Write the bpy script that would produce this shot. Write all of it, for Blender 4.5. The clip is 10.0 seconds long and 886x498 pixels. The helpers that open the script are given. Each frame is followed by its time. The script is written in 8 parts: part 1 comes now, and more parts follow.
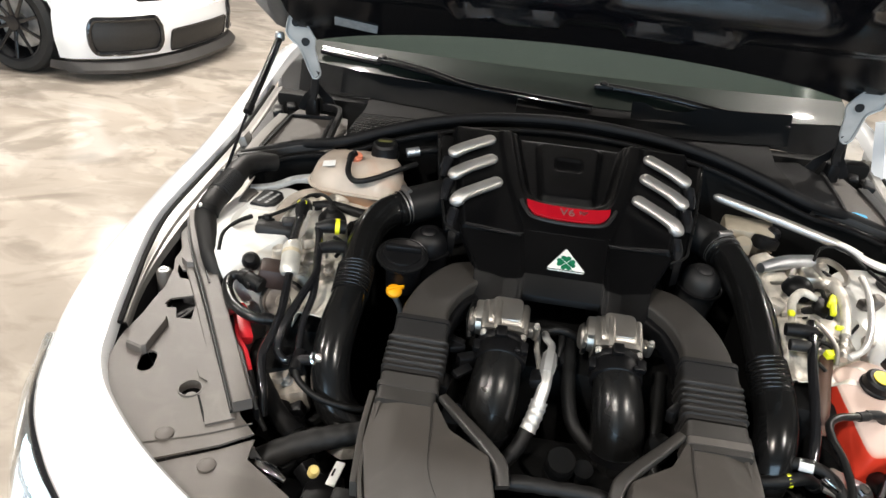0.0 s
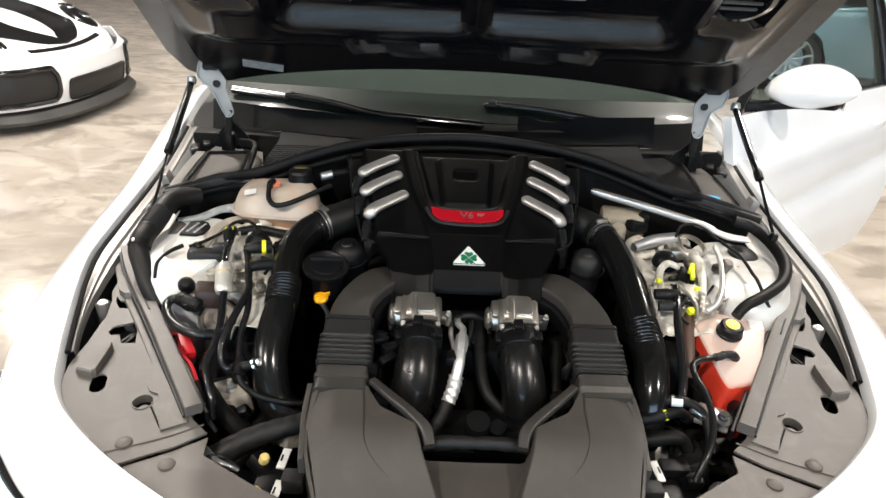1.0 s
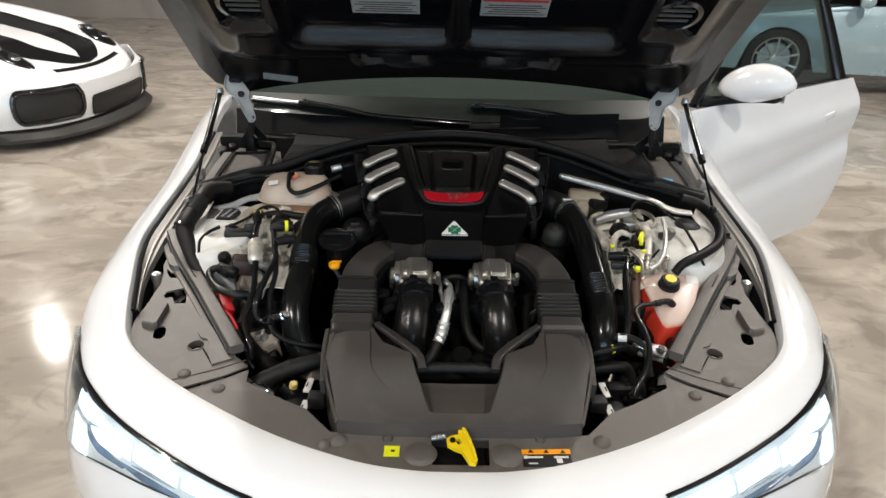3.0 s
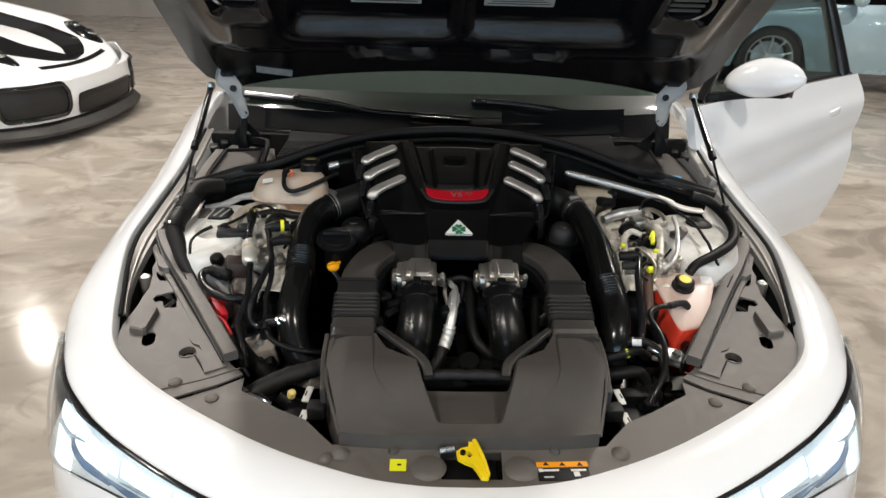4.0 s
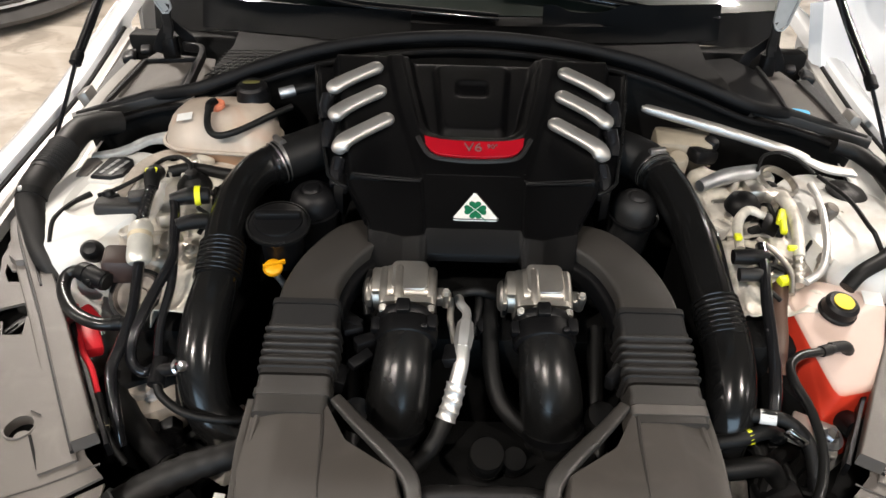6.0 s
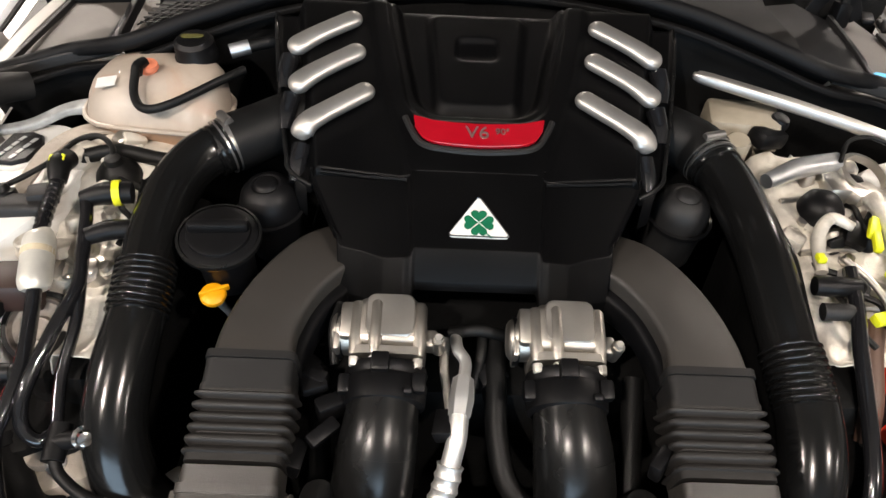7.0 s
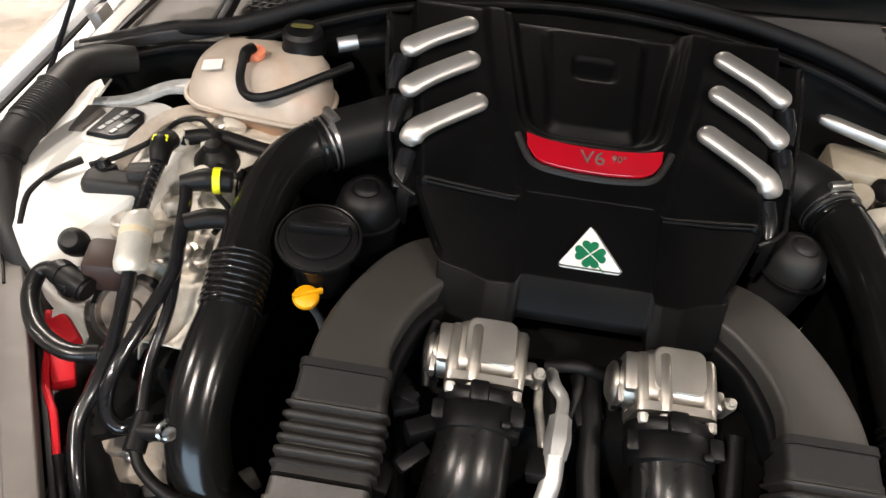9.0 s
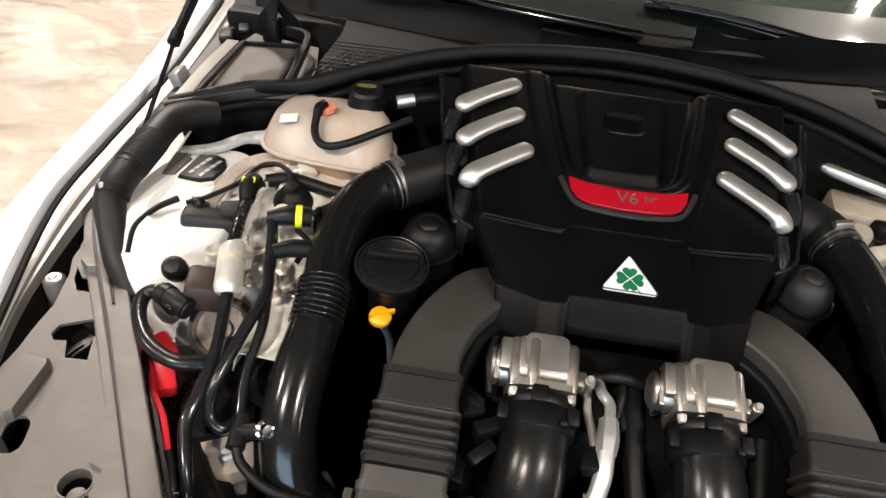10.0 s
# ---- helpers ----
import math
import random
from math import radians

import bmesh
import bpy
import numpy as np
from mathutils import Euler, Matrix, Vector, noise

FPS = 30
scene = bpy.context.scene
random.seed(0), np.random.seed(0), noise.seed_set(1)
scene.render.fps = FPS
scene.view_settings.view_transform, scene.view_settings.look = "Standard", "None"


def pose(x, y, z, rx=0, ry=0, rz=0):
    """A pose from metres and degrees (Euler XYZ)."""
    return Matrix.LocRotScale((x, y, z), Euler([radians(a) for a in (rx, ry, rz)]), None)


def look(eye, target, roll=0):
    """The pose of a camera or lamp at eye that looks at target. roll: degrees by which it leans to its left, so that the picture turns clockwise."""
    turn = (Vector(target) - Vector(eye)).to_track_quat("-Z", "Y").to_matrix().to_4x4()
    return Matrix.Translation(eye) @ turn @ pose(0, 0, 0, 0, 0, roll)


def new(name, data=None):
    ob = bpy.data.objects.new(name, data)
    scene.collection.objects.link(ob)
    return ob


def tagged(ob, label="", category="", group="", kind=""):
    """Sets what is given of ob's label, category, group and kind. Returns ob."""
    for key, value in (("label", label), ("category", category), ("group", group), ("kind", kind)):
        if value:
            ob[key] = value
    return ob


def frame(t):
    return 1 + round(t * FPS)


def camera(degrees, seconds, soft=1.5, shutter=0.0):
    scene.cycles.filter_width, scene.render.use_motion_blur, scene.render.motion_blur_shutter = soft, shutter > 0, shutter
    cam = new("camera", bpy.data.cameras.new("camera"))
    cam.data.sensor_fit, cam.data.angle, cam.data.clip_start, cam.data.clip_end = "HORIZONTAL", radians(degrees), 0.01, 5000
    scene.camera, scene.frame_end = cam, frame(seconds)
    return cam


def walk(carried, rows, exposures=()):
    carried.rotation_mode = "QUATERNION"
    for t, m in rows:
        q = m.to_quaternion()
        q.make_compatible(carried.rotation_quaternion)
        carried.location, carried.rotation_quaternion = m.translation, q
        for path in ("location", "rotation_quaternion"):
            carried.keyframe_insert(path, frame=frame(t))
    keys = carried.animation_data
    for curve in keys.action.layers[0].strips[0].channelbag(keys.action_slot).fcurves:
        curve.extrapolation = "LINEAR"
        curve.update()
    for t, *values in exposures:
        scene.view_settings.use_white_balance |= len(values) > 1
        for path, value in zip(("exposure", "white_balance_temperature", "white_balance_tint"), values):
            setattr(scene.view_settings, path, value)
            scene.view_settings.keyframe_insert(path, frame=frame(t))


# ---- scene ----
cam = camera(67.4, 10.0)
PATH = [
    (0, (-0.122, -0.398, 1.454), (-0.288, 1.348, 0.492), 5.6),
    (0.5, (-0.117, -0.457, 1.47), (-0.136, 1.319, 0.551), 4.0),
    (1, (-0.093, -0.561, 1.496), (-0.038, 1.235, 0.616), 3.2),
    (1.5, (-0.055, -0.699, 1.524), (0.016, 1.094, 0.642), 2.7),
    (2, (-0.027, -0.814, 1.548), (0.01, 0.988, 0.682), 2.2),
    (2.5, (-0.036, -0.863, 1.555), (-0.013, 0.942, 0.694), 1.6),
    (4, (-0.086, -0.794, 1.522), (-0.027, 1.011, 0.662), 1.7),
    (4.5, (-0.077, -0.677, 1.471), (-0.008, 1.122, 0.599), 1.9),
    (5, (-0.046, -0.536, 1.438), (0.004, 1.227, 0.494), 2.5),
    (5.5, (-0.04, -0.391, 1.413), (-0.032, 1.319, 0.376), 2.1),
    (5.7, (-0.056, -0.309, 1.404), (-0.045, 1.38, 0.333), 1.9),
    (6.8, (-0.045, 0.014, 1.365), (-0.037, 1.539, 0.072), 1.8),
    (7, (-0.048, 0.056, 1.347), (-0.031, 1.571, 0.043), 2.7),
    (7.5, (-0.047, 0.166, 1.309), (-0.05, 1.644, -0.038), 2.7),
    (8, (-0.062, 0.189, 1.303), (-0.077, 1.638, -0.075), 3.8),
    (8.5, (-0.09, 0.158, 1.316), (-0.127, 1.614, -0.055), 5.7),
    (9, (-0.128, 0.091, 1.341), (-0.207, 1.595, 0.025), 6.7),
    (9.5, (-0.166, 0.022, 1.356), (-0.268, 1.563, 0.084), 6.7),
    (10, (-0.189, -0.023, 1.372), (-0.29, 1.591, 0.195), 6.6),
]
EXPOSURES = [(0.0, 0.28, 6500, 10), (1.0, 0.22, 6500, 10), (2.0, -0.27, 6500, 10), (2.5, -0.4, 6500, 10), (4.0, -0.42, 6500, 10), (4.5, -0.42, 6530, 10), (5.0, -0.31, 6560, 11), (5.5, -0.02, 6600, 11), (7.0, 0.40, 6820, 14), (8.0, 0.42, 6850, 14), (9.0, 0.42, 6850, 14), (10.0, 0.43, 6820, 14)]
walk(cam, [(t, look(eye, target, roll)) for t, eye, target, roll in PATH], EXPOSURES)

# ---- world and lamps ----
world = bpy.data.worlds.new("showroom_dark")
world.use_nodes = True
world.node_tree.nodes["Background"].inputs["Color"].default_value = (0.9, 0.95, 1.0, 1)
world.node_tree.nodes["Background"].inputs["Strength"].default_value = 0.02
scene.world = world
CEILING = 4.3
# Unseen spots: some placed from glints, others added to light bay and hall.
LAMPS = [(-1.7, -2.0), (2.1, -1.7), (-1.87, 3.04), (2.52, 2.83), (-4.6, -1.0), (6.4, -2.4), (-3.3, 4.3), (4.8, 3.9), (-5.6, 7.4), (0.2, 7.0), (8.2, 8.6)]
DIMMED = {(2.1, -1.7): 0.82, (6.4, -2.4): 1.0}      # power shares of single spots, set to balance the right side
LAMP_POWER = 440
for lx, ly in LAMPS:
    bulb = bpy.data.lights.new("ceiling_spot_bulb", "SPOT")
    bulb.energy, bulb.shadow_soft_size, bulb.color = LAMP_POWER * DIMMED.get((lx, ly), 1.0), 0.07, (1.0, 0.935, 0.855)
    bulb.spot_size, bulb.spot_blend = radians(150), 0.6
    lamp_ob = new("ceiling_spot_bulb", bulb)
    lamp_ob.matrix_world = pose(lx, ly, CEILING - 0.36)

day = bpy.data.lights.new("window_daylight", "AREA")
day.shape, day.size, day.size_y, day.energy, day.color = "RECTANGLE", 7.9, 2.6, 430, (0.60, 0.81, 1.0)
day_ob = new("window_daylight", day)
day_ob.matrix_world = pose(0, -8.2, 1.65, 90, 0, 0)

# ---- materials ----


def mat(name, base, rough=0.5, metal=0.0, var=0.12, scale=6.0, bump=0.0, bscale=300.0, coat=0.0, rvar=0.1, stain=None, sscale=2.0, trans=0.0, emit=0.0, spec=0.42, alpha=1.0):
    m = bpy.data.materials.new(name)
    m.use_nodes = True
    nt = m.node_tree
    b = nt.nodes["Principled BSDF"]
    co = nt.nodes.new("ShaderNodeTexCoord")
    n1 = nt.nodes.new("ShaderNodeTexNoise")
    n1.inputs["Scale"].default_value, n1.inputs["Detail"].default_value = scale, 6
    nt.links.new(co.outputs["Object"], n1.inputs["Vector"])
    mix = nt.nodes.new("ShaderNodeMix")
    mix.data_type = "RGBA"
    lo = [max(0.0, c * (1 - var)) for c in base]
    hi = [min(1.0, c * (1 + var)) for c in base]
    mix.inputs[6].default_value, mix.inputs[7].default_value = (*lo, 1), (*hi, 1)
    ramp = nt.nodes.new("ShaderNodeMapRange")
    ramp.inputs[1].default_value, ramp.inputs[2].default_value = 0.3, 0.7
    nt.links.new(n1.outputs["Fac"], ramp.inputs[0])
    nt.links.new(ramp.outputs[0], mix.inputs[0])
    col = mix.outputs[2]
    n2 = nt.nodes.new("ShaderNodeTexNoise")
    n2.inputs["Scale"].default_value, n2.inputs["Detail"].default_value = bscale, 3
    nt.links.new(co.outputs["Object"], n2.inputs["Vector"])
    if stain:
        n3 = nt.nodes.new("ShaderNodeTexNoise")
        n3.inputs["Scale"].default_value, n3.inputs["Detail"].default_value, n3.inputs["Distortion"].default_value = sscale, 8, 1.0
        nt.links.new(co.outputs["Object"], n3.inputs["Vector"])
        r3 = nt.nodes.new("ShaderNodeMapRange")
        r3.inputs[1].default_value, r3.inputs[2].default_value = 0.52, 0.7
        nt.links.new(n3.outputs["Fac"], r3.inputs[0])
        m3 = nt.nodes.new("ShaderNodeMix")
        m3.data_type = "RGBA"
        nt.links.new(r3.outputs[0], m3.inputs[0])
        nt.links.new(col, m3.inputs[6])
        m3.inputs[7].default_value = (*stain, 1)
        col = m3.outputs[2]
    nt.links.new(col, b.inputs["Base Color"])
    rr = nt.nodes.new("ShaderNodeMapRange")
    rr.inputs[3].default_value, rr.inputs[4].default_value = max(0.0, rough - rvar), min(1.0, rough + rvar)
    nt.links.new(n1.outputs["Fac"], rr.inputs[0])
    nt.links.new(rr.outputs[0], b.inputs["Roughness"])
    b.inputs["Metallic"].default_value = metal
    b.inputs["Coat Weight"].default_value, b.inputs["Coat Roughness"].default_value = coat, 0.05
    b.inputs["Transmission Weight"].default_value = trans
    b.inputs["Specular IOR Level"].default_value = spec
    b.inputs["Alpha"].default_value = alpha
    if emit:
        b.inputs["Emission Color"].default_value = (*base, 1)
        b.inputs["Emission Strength"].default_value = emit
    if bump:
        bp = nt.nodes.new("ShaderNodeBump")
        bp.inputs["Strength"].default_value, bp.inputs["Distance"].default_value = bump, 0.002
        nt.links.new(n2.outputs["Fac"], bp.inputs["Height"])
        nt.links.new(bp.outputs[0], b.inputs["Normal"])
    return m


def glass(name, tint, gloss=1.0, rough=0.02, haze=None):
    m = bpy.data.materials.new(name)
    m.use_nodes = True
    nt = m.node_tree
    nt.nodes.remove(nt.nodes["Principled BSDF"])
    out = nt.nodes["Material Output"]
    tr, gl, fr, mx, pw, ad = (nt.nodes.new(k) for k in ("ShaderNodeBsdfTransparent", "ShaderNodeBsdfGlossy", "ShaderNodeLayerWeight", "ShaderNodeMixShader", "ShaderNodeMath", "ShaderNodeMath"))
    tr.inputs[0].default_value = (*tint, 1)
    gl.inputs["Roughness"].default_value = rough
    gl.inputs["Color"].default_value = (gloss, gloss, gloss, 1)
    fr.inputs[0].default_value = 0.5
    pw.operation, ad.operation = "POWER", "MULTIPLY_ADD"
    pw.inputs[1].default_value = 4.0
    ad.inputs[1].default_value, ad.inputs[2].default_value = 0.9, 0.05
    nt.links.new(fr.outputs["Facing"], pw.inputs[0])
    nt.links.new(pw.outputs[0], ad.inputs[0])
    nt.links.new(ad.outputs[0], mx.inputs[0])
    body = tr
    if haze:
        df, fm = nt.nodes.new("ShaderNodeBsdfDiffuse"), nt.nodes.new("ShaderNodeMixShader")
        df.inputs[0].default_value = (*haze[1], 1)
        fm.inputs[0].default_value = haze[0]
        nt.links.new(tr.outputs[0], fm.inputs[1])
        nt.links.new(df.outputs[0], fm.inputs[2])
        body = fm
    nt.links.new(body.outputs[0], mx.inputs[1])
    nt.links.new(gl.outputs[0], mx.inputs[2])
    nt.links.new(mx.outputs[0], out.inputs[0])
    return m


WHITE_PAINT = mat("white_car_paint", (0.86, 0.87, 0.885), 0.22, var=0.02, scale=3, coat=0.8, bump=0.02, bscale=900, rvar=0.05)
WHITE_METAL = mat("white_painted_sheet_metal", (0.66, 0.655, 0.63), 0.35, var=0.06, scale=14, coat=0.4, bump=0.05, bscale=60, stain=(0.5, 0.46, 0.4), sscale=9)
CARBON = mat("dark_carbon_hood", (0.045, 0.042, 0.04), 0.34, var=0.2, scale=40, coat=0.3, bump=0.04, bscale=700)
HOOD_LINER = mat("black_hood_liner", (0.004, 0.004, 0.005), 0.17, var=0.2, scale=20, spec=0.42, bump=0.05, bscale=400)
PLASTIC_GREY = mat("grey_moulded_plastic", (0.068, 0.061, 0.055), 0.55, var=0.08, scale=9, bump=0.25, bscale=1400, stain=(0.080, 0.072, 0.065), sscale=14)
PLASTIC_PANEL = mat("pale_grey_moulded_plastic", (0.100, 0.0895, 0.081), 0.42, var=0.07, scale=9, spec=0.55, bump=0.25, bscale=1400, stain=(0.122, 0.110, 0.100), sscale=14)
PLASTIC_DUCT = mat("charcoal_moulded_plastic", (0.037, 0.034, 0.031), 0.37, spec=0.7, var=0.10, scale=12, bump=0.25, bscale=1400)
PIPE_SATIN = mat("satin_black_elbow", (0.007, 0.007, 0.007), 0.28, var=0.2, scale=10, bump=0.04, bscale=200, rvar=0.06)
PLASTIC_DARK = mat("dark_moulded_plastic", (0.016, 0.0155, 0.0155), 0.46, spec=0.3, var=0.15, scale=12, bump=0.2, bscale=1300)
PLASTIC_BLACK = mat("black_satin_plastic", (0.0045, 0.0045, 0.005), 0.40, var=0.2, scale=15, spec=0.22, bump=0.12, bscale=1500)
COVER_BLACK = mat("engine_cover_black", (0.0022, 0.0022, 0.0024), 0.37, var=0.2, scale=15, spec=0.10, bump=0.15, bscale=1800, rvar=0.06)
PIPE_GLOSS = mat("glossy_black_pipe", (0.006, 0.006, 0.006), 0.175, var=0.2, scale=10, bump=0.02, bscale=120, rvar=0.05)
RUBBER = mat("black_rubber", (0.0055, 0.0055, 0.0055), 0.48, spec=0.22, var=0.25, scale=30, bump=0.2, bscale=500)
SEAL = mat("rubber_seal", (0.0045, 0.0045, 0.005), 0.55, spec=0.16, var=0.2, scale=40, bump=0.1, bscale=300)
ALU = mat("cast_aluminium", (0.53, 0.50, 0.455), 0.41, metal=1.0, var=0.10, scale=25, bump=0.07, bscale=260, stain=(0.48, 0.46, 0.42), sscale=20)
ALU_ROUGH = mat("raw_cast_metal", (0.58, 0.55, 0.50), 0.42, metal=0.65, var=0.38, scale=22, bump=0.5, bscale=180, stain=(0.16, 0.14, 0.12), sscale=16)
HEAD_PALE = mat("pale_cast_cover", (0.64, 0.60, 0.53), 0.42, metal=0.15, var=0.28, scale=26, bump=0.5, bscale=150, stain=(0.28, 0.25, 0.21), sscale=18)
TAN_CAST = mat("dusty_tan_casting", (0.34, 0.295, 0.25), 0.55, metal=0.1, var=0.25, scale=24, bump=0.4, bscale=160, stain=(0.14, 0.12, 0.10), sscale=14)
SILVER_BAR = mat("silver_paint", (0.50, 0.485, 0.46), 0.42, metal=0.85, var=0.05, scale=30, bump=0.02, bscale=900)
SATIN = mat("satin_silver", (0.78, 0.77, 0.75), 0.40, metal=0.8, var=0.05, scale=30, bump=0.03, bscale=900)
CHROME = mat("bright_chrome", (0.8, 0.8, 0.8), 0.1, metal=1.0, var=0.04, scale=20)
ZINC = mat("zinc_plated_steel", (0.62, 0.63, 0.64), 0.36, metal=0.9, var=0.15, scale=30, bump=0.1, bscale=300)
ZINC_DULL = mat("dull_zinc_band", (0.30, 0.29, 0.28), 0.34, metal=0.9, var=0.2, scale=30, bump=0.1, bscale=300)
RED = mat("red_enamel", (0.34, 0.004, 0.012), 0.2, var=0.1, scale=20, coat=0.4)
RED_PLASTIC = mat("red_plastic", (0.5, 0.012, 0.02), 0.4, var=0.15, scale=20)
YELLOW = mat("yellow_plastic", (0.85, 0.62, 0.01), 0.42, var=0.08, scale=30, bump=0.05)
LIME = mat("lime_yellow_plastic", (0.78, 0.8, 0.02), 0.45, var=0.08, scale=30)
LAMP_INSIDE = mat("headlamp_bowl", (0.86, 0.94, 0.98), 0.4, metal=0.0, var=0.12, scale=14, coat=0.5)
AMBER = mat("amber_plastic", (0.80, 0.36, 0.006), 0.4, var=0.08, scale=30)
ORANGE = mat("orange_plastic", (0.85, 0.33, 0.01), 0.42, var=0.08, scale=30)
STICKER_WHITE = mat("white_sticker", (0.72, 0.72, 0.70), 0.45, var=0.05, scale=60)
STICKER_BLACK = mat("black_sticker", (0.012, 0.012, 0.012), 0.4, var=0.1)
STICKER_GREY = mat("grey_sticker", (0.34, 0.35, 0.35), 0.4, var=0.2, scale=90)
GREEN = mat("green_enamel", (0.004, 0.13, 0.06), 0.35, var=0.1, scale=40)
BLUE = mat("blue_sticker", (0.06, 0.42, 0.75), 0.45, var=0.1)
BEIGE = mat("aged_cream_plastic", (0.55, 0.47, 0.33), 0.5, var=0.15, scale=30)
TANK_FULL = mat("peach_coolant_behind_plastic", (0.44, 0.265, 0.165), 0.40, var=0.14, scale=12, coat=0.1)
TANK_TAN = mat("tan_translucent_tank", (0.43, 0.365, 0.305), 0.40, var=0.16, scale=16, bump=0.08, bscale=200, stain=(0.46, 0.30, 0.215), sscale=9, coat=0.1)
COOLANT = mat("red_coolant_behind_plastic", (0.62, 0.045, 0.022), 0.35, var=0.18, scale=12, coat=0.15)
# Near-black for depths, wells and holes: their shade is put into the colour.
DARK_VOID = mat("near_black_depth", (0.004, 0.004, 0.004), 0.6, spec=0.15, var=0.3, scale=20, bump=0.4, bscale=120)
FLANGE_GREY = mat("silvery_painted_flange", (0.21, 0.20, 0.187), 0.36, metal=0.3, var=0.08, scale=20, coat=0.2)
LOOM_GREY = mat("dusty_black_conduit", (0.0095, 0.009, 0.0088), 0.52, spec=0.3, var=0.25, scale=30, bump=0.2, bscale=500)
CAST_DIRTY = mat("oily_cast_metal", (0.19, 0.165, 0.145), 0.5, metal=0.5, var=0.3, scale=20, bump=0.4, bscale=150, stain=(0.03, 0.026, 0.024), sscale=12)
BELLOWS_DARK = mat("dark_bellows_rubber", (0.021, 0.0195, 0.0185), 0.5, spec=0.3, var=0.12, scale=14, bump=0.2, bscale=1200)
KNOB_YELLOW = mat("pale_yellow_plastic", (0.72, 0.56, 0.20), 0.45, var=0.08, scale=40)
DULL_CREAM = mat("dull_cream_plastic", (0.30, 0.26, 0.20), 0.5, var=0.15, scale=30)
COWL_BLACK = mat("matt_black_cowl_plastic", (0.0042, 0.0042, 0.0045), 0.58, var=0.25, scale=10, spec=0.14, bump=0.15, bscale=900, stain=(0.008, 0.0075, 0.007), sscale=6)
TYRE = mat("tyre_rubber", (0.016, 0.016, 0.016), 0.75, var=0.2, scale=30, bump=0.3, bscale=300)
GLASS = glass("window_glass", (0.58, 0.66, 0.66))
# Diffuse share: the pale green haze of the screen is put into its colour.
GLASS_HAZE = glass("tinted_windscreen_glass", (0.22, 0.29, 0.26), haze=(0.07, (0.42, 0.52, 0.46)))
GLASS_BAND = mat("dark_green_lower_glass", (0.012, 0.017, 0.014), 0.42, var=0.15, scale=8, spec=0.12, coat=0.35)
GLASS_DARK = glass("dark_window_glass", (0.06, 0.07, 0.07))
GLASS_CLEAR = glass("clear_lens", (0.92, 0.95, 0.97))
VANE_GREY = mat("grey_lamp_rib", (0.22, 0.27, 0.31), 0.3, var=0.15, scale=30)
LAMP_DARK = mat("dark_lamp_shroud", (0.035, 0.032, 0.030), 0.3, var=0.2, scale=20, coat=0.3)
BLUE_GLASS = mat("blue_lens_tint", (0.09, 0.15, 0.24), 0.2, var=0.3, scale=30, coat=0.5)
LED = mat("led_white", (0.80, 0.94, 1.0), 0.3, emit=2.0)
LAMP_GLOW = mat("lamp_glow", (1.0, 0.93, 0.84), 0.4, emit=60.0)
WALL = mat("grey_plaster", (0.50, 0.475, 0.455), 0.5, var=0.12, scale=1.2, bump=0.1, bscale=20, stain=(0.38, 0.36, 0.345), sscale=0.8)
CEIL = mat("pale_painted_ceiling", (0.17, 0.165, 0.16), 0.7, var=0.2, scale=2)
SILVER_BLUE = mat("silver_blue_car_paint", (0.42, 0.56, 0.62), 0.25, metal=0.3, var=0.03, scale=3, coat=0.8)
LILAC = mat("pale_blue_grey_car_paint", (0.42, 0.46, 0.56), 0.25, metal=0.3, var=0.03, scale=3, coat=0.8)
GLOSS_BLACK = mat("gloss_black_trim", (0.008, 0.008, 0.009), 0.15, var=0.1, coat=0.6)
SPLITTER = mat("dark_splitter_plastic", (0.045, 0.042, 0.04), 0.5, var=0.2, scale=8)
HINGE_GREY = mat("pale_grey_painted_steel", (0.42, 0.43, 0.43), 0.4, metal=0.2, var=0.08, scale=30, coat=0.2)
MESH_GREY = mat("grey_grille_mesh", (0.017, 0.0165, 0.016), 0.5, var=0.3, scale=120, bump=0.6, bscale=260)


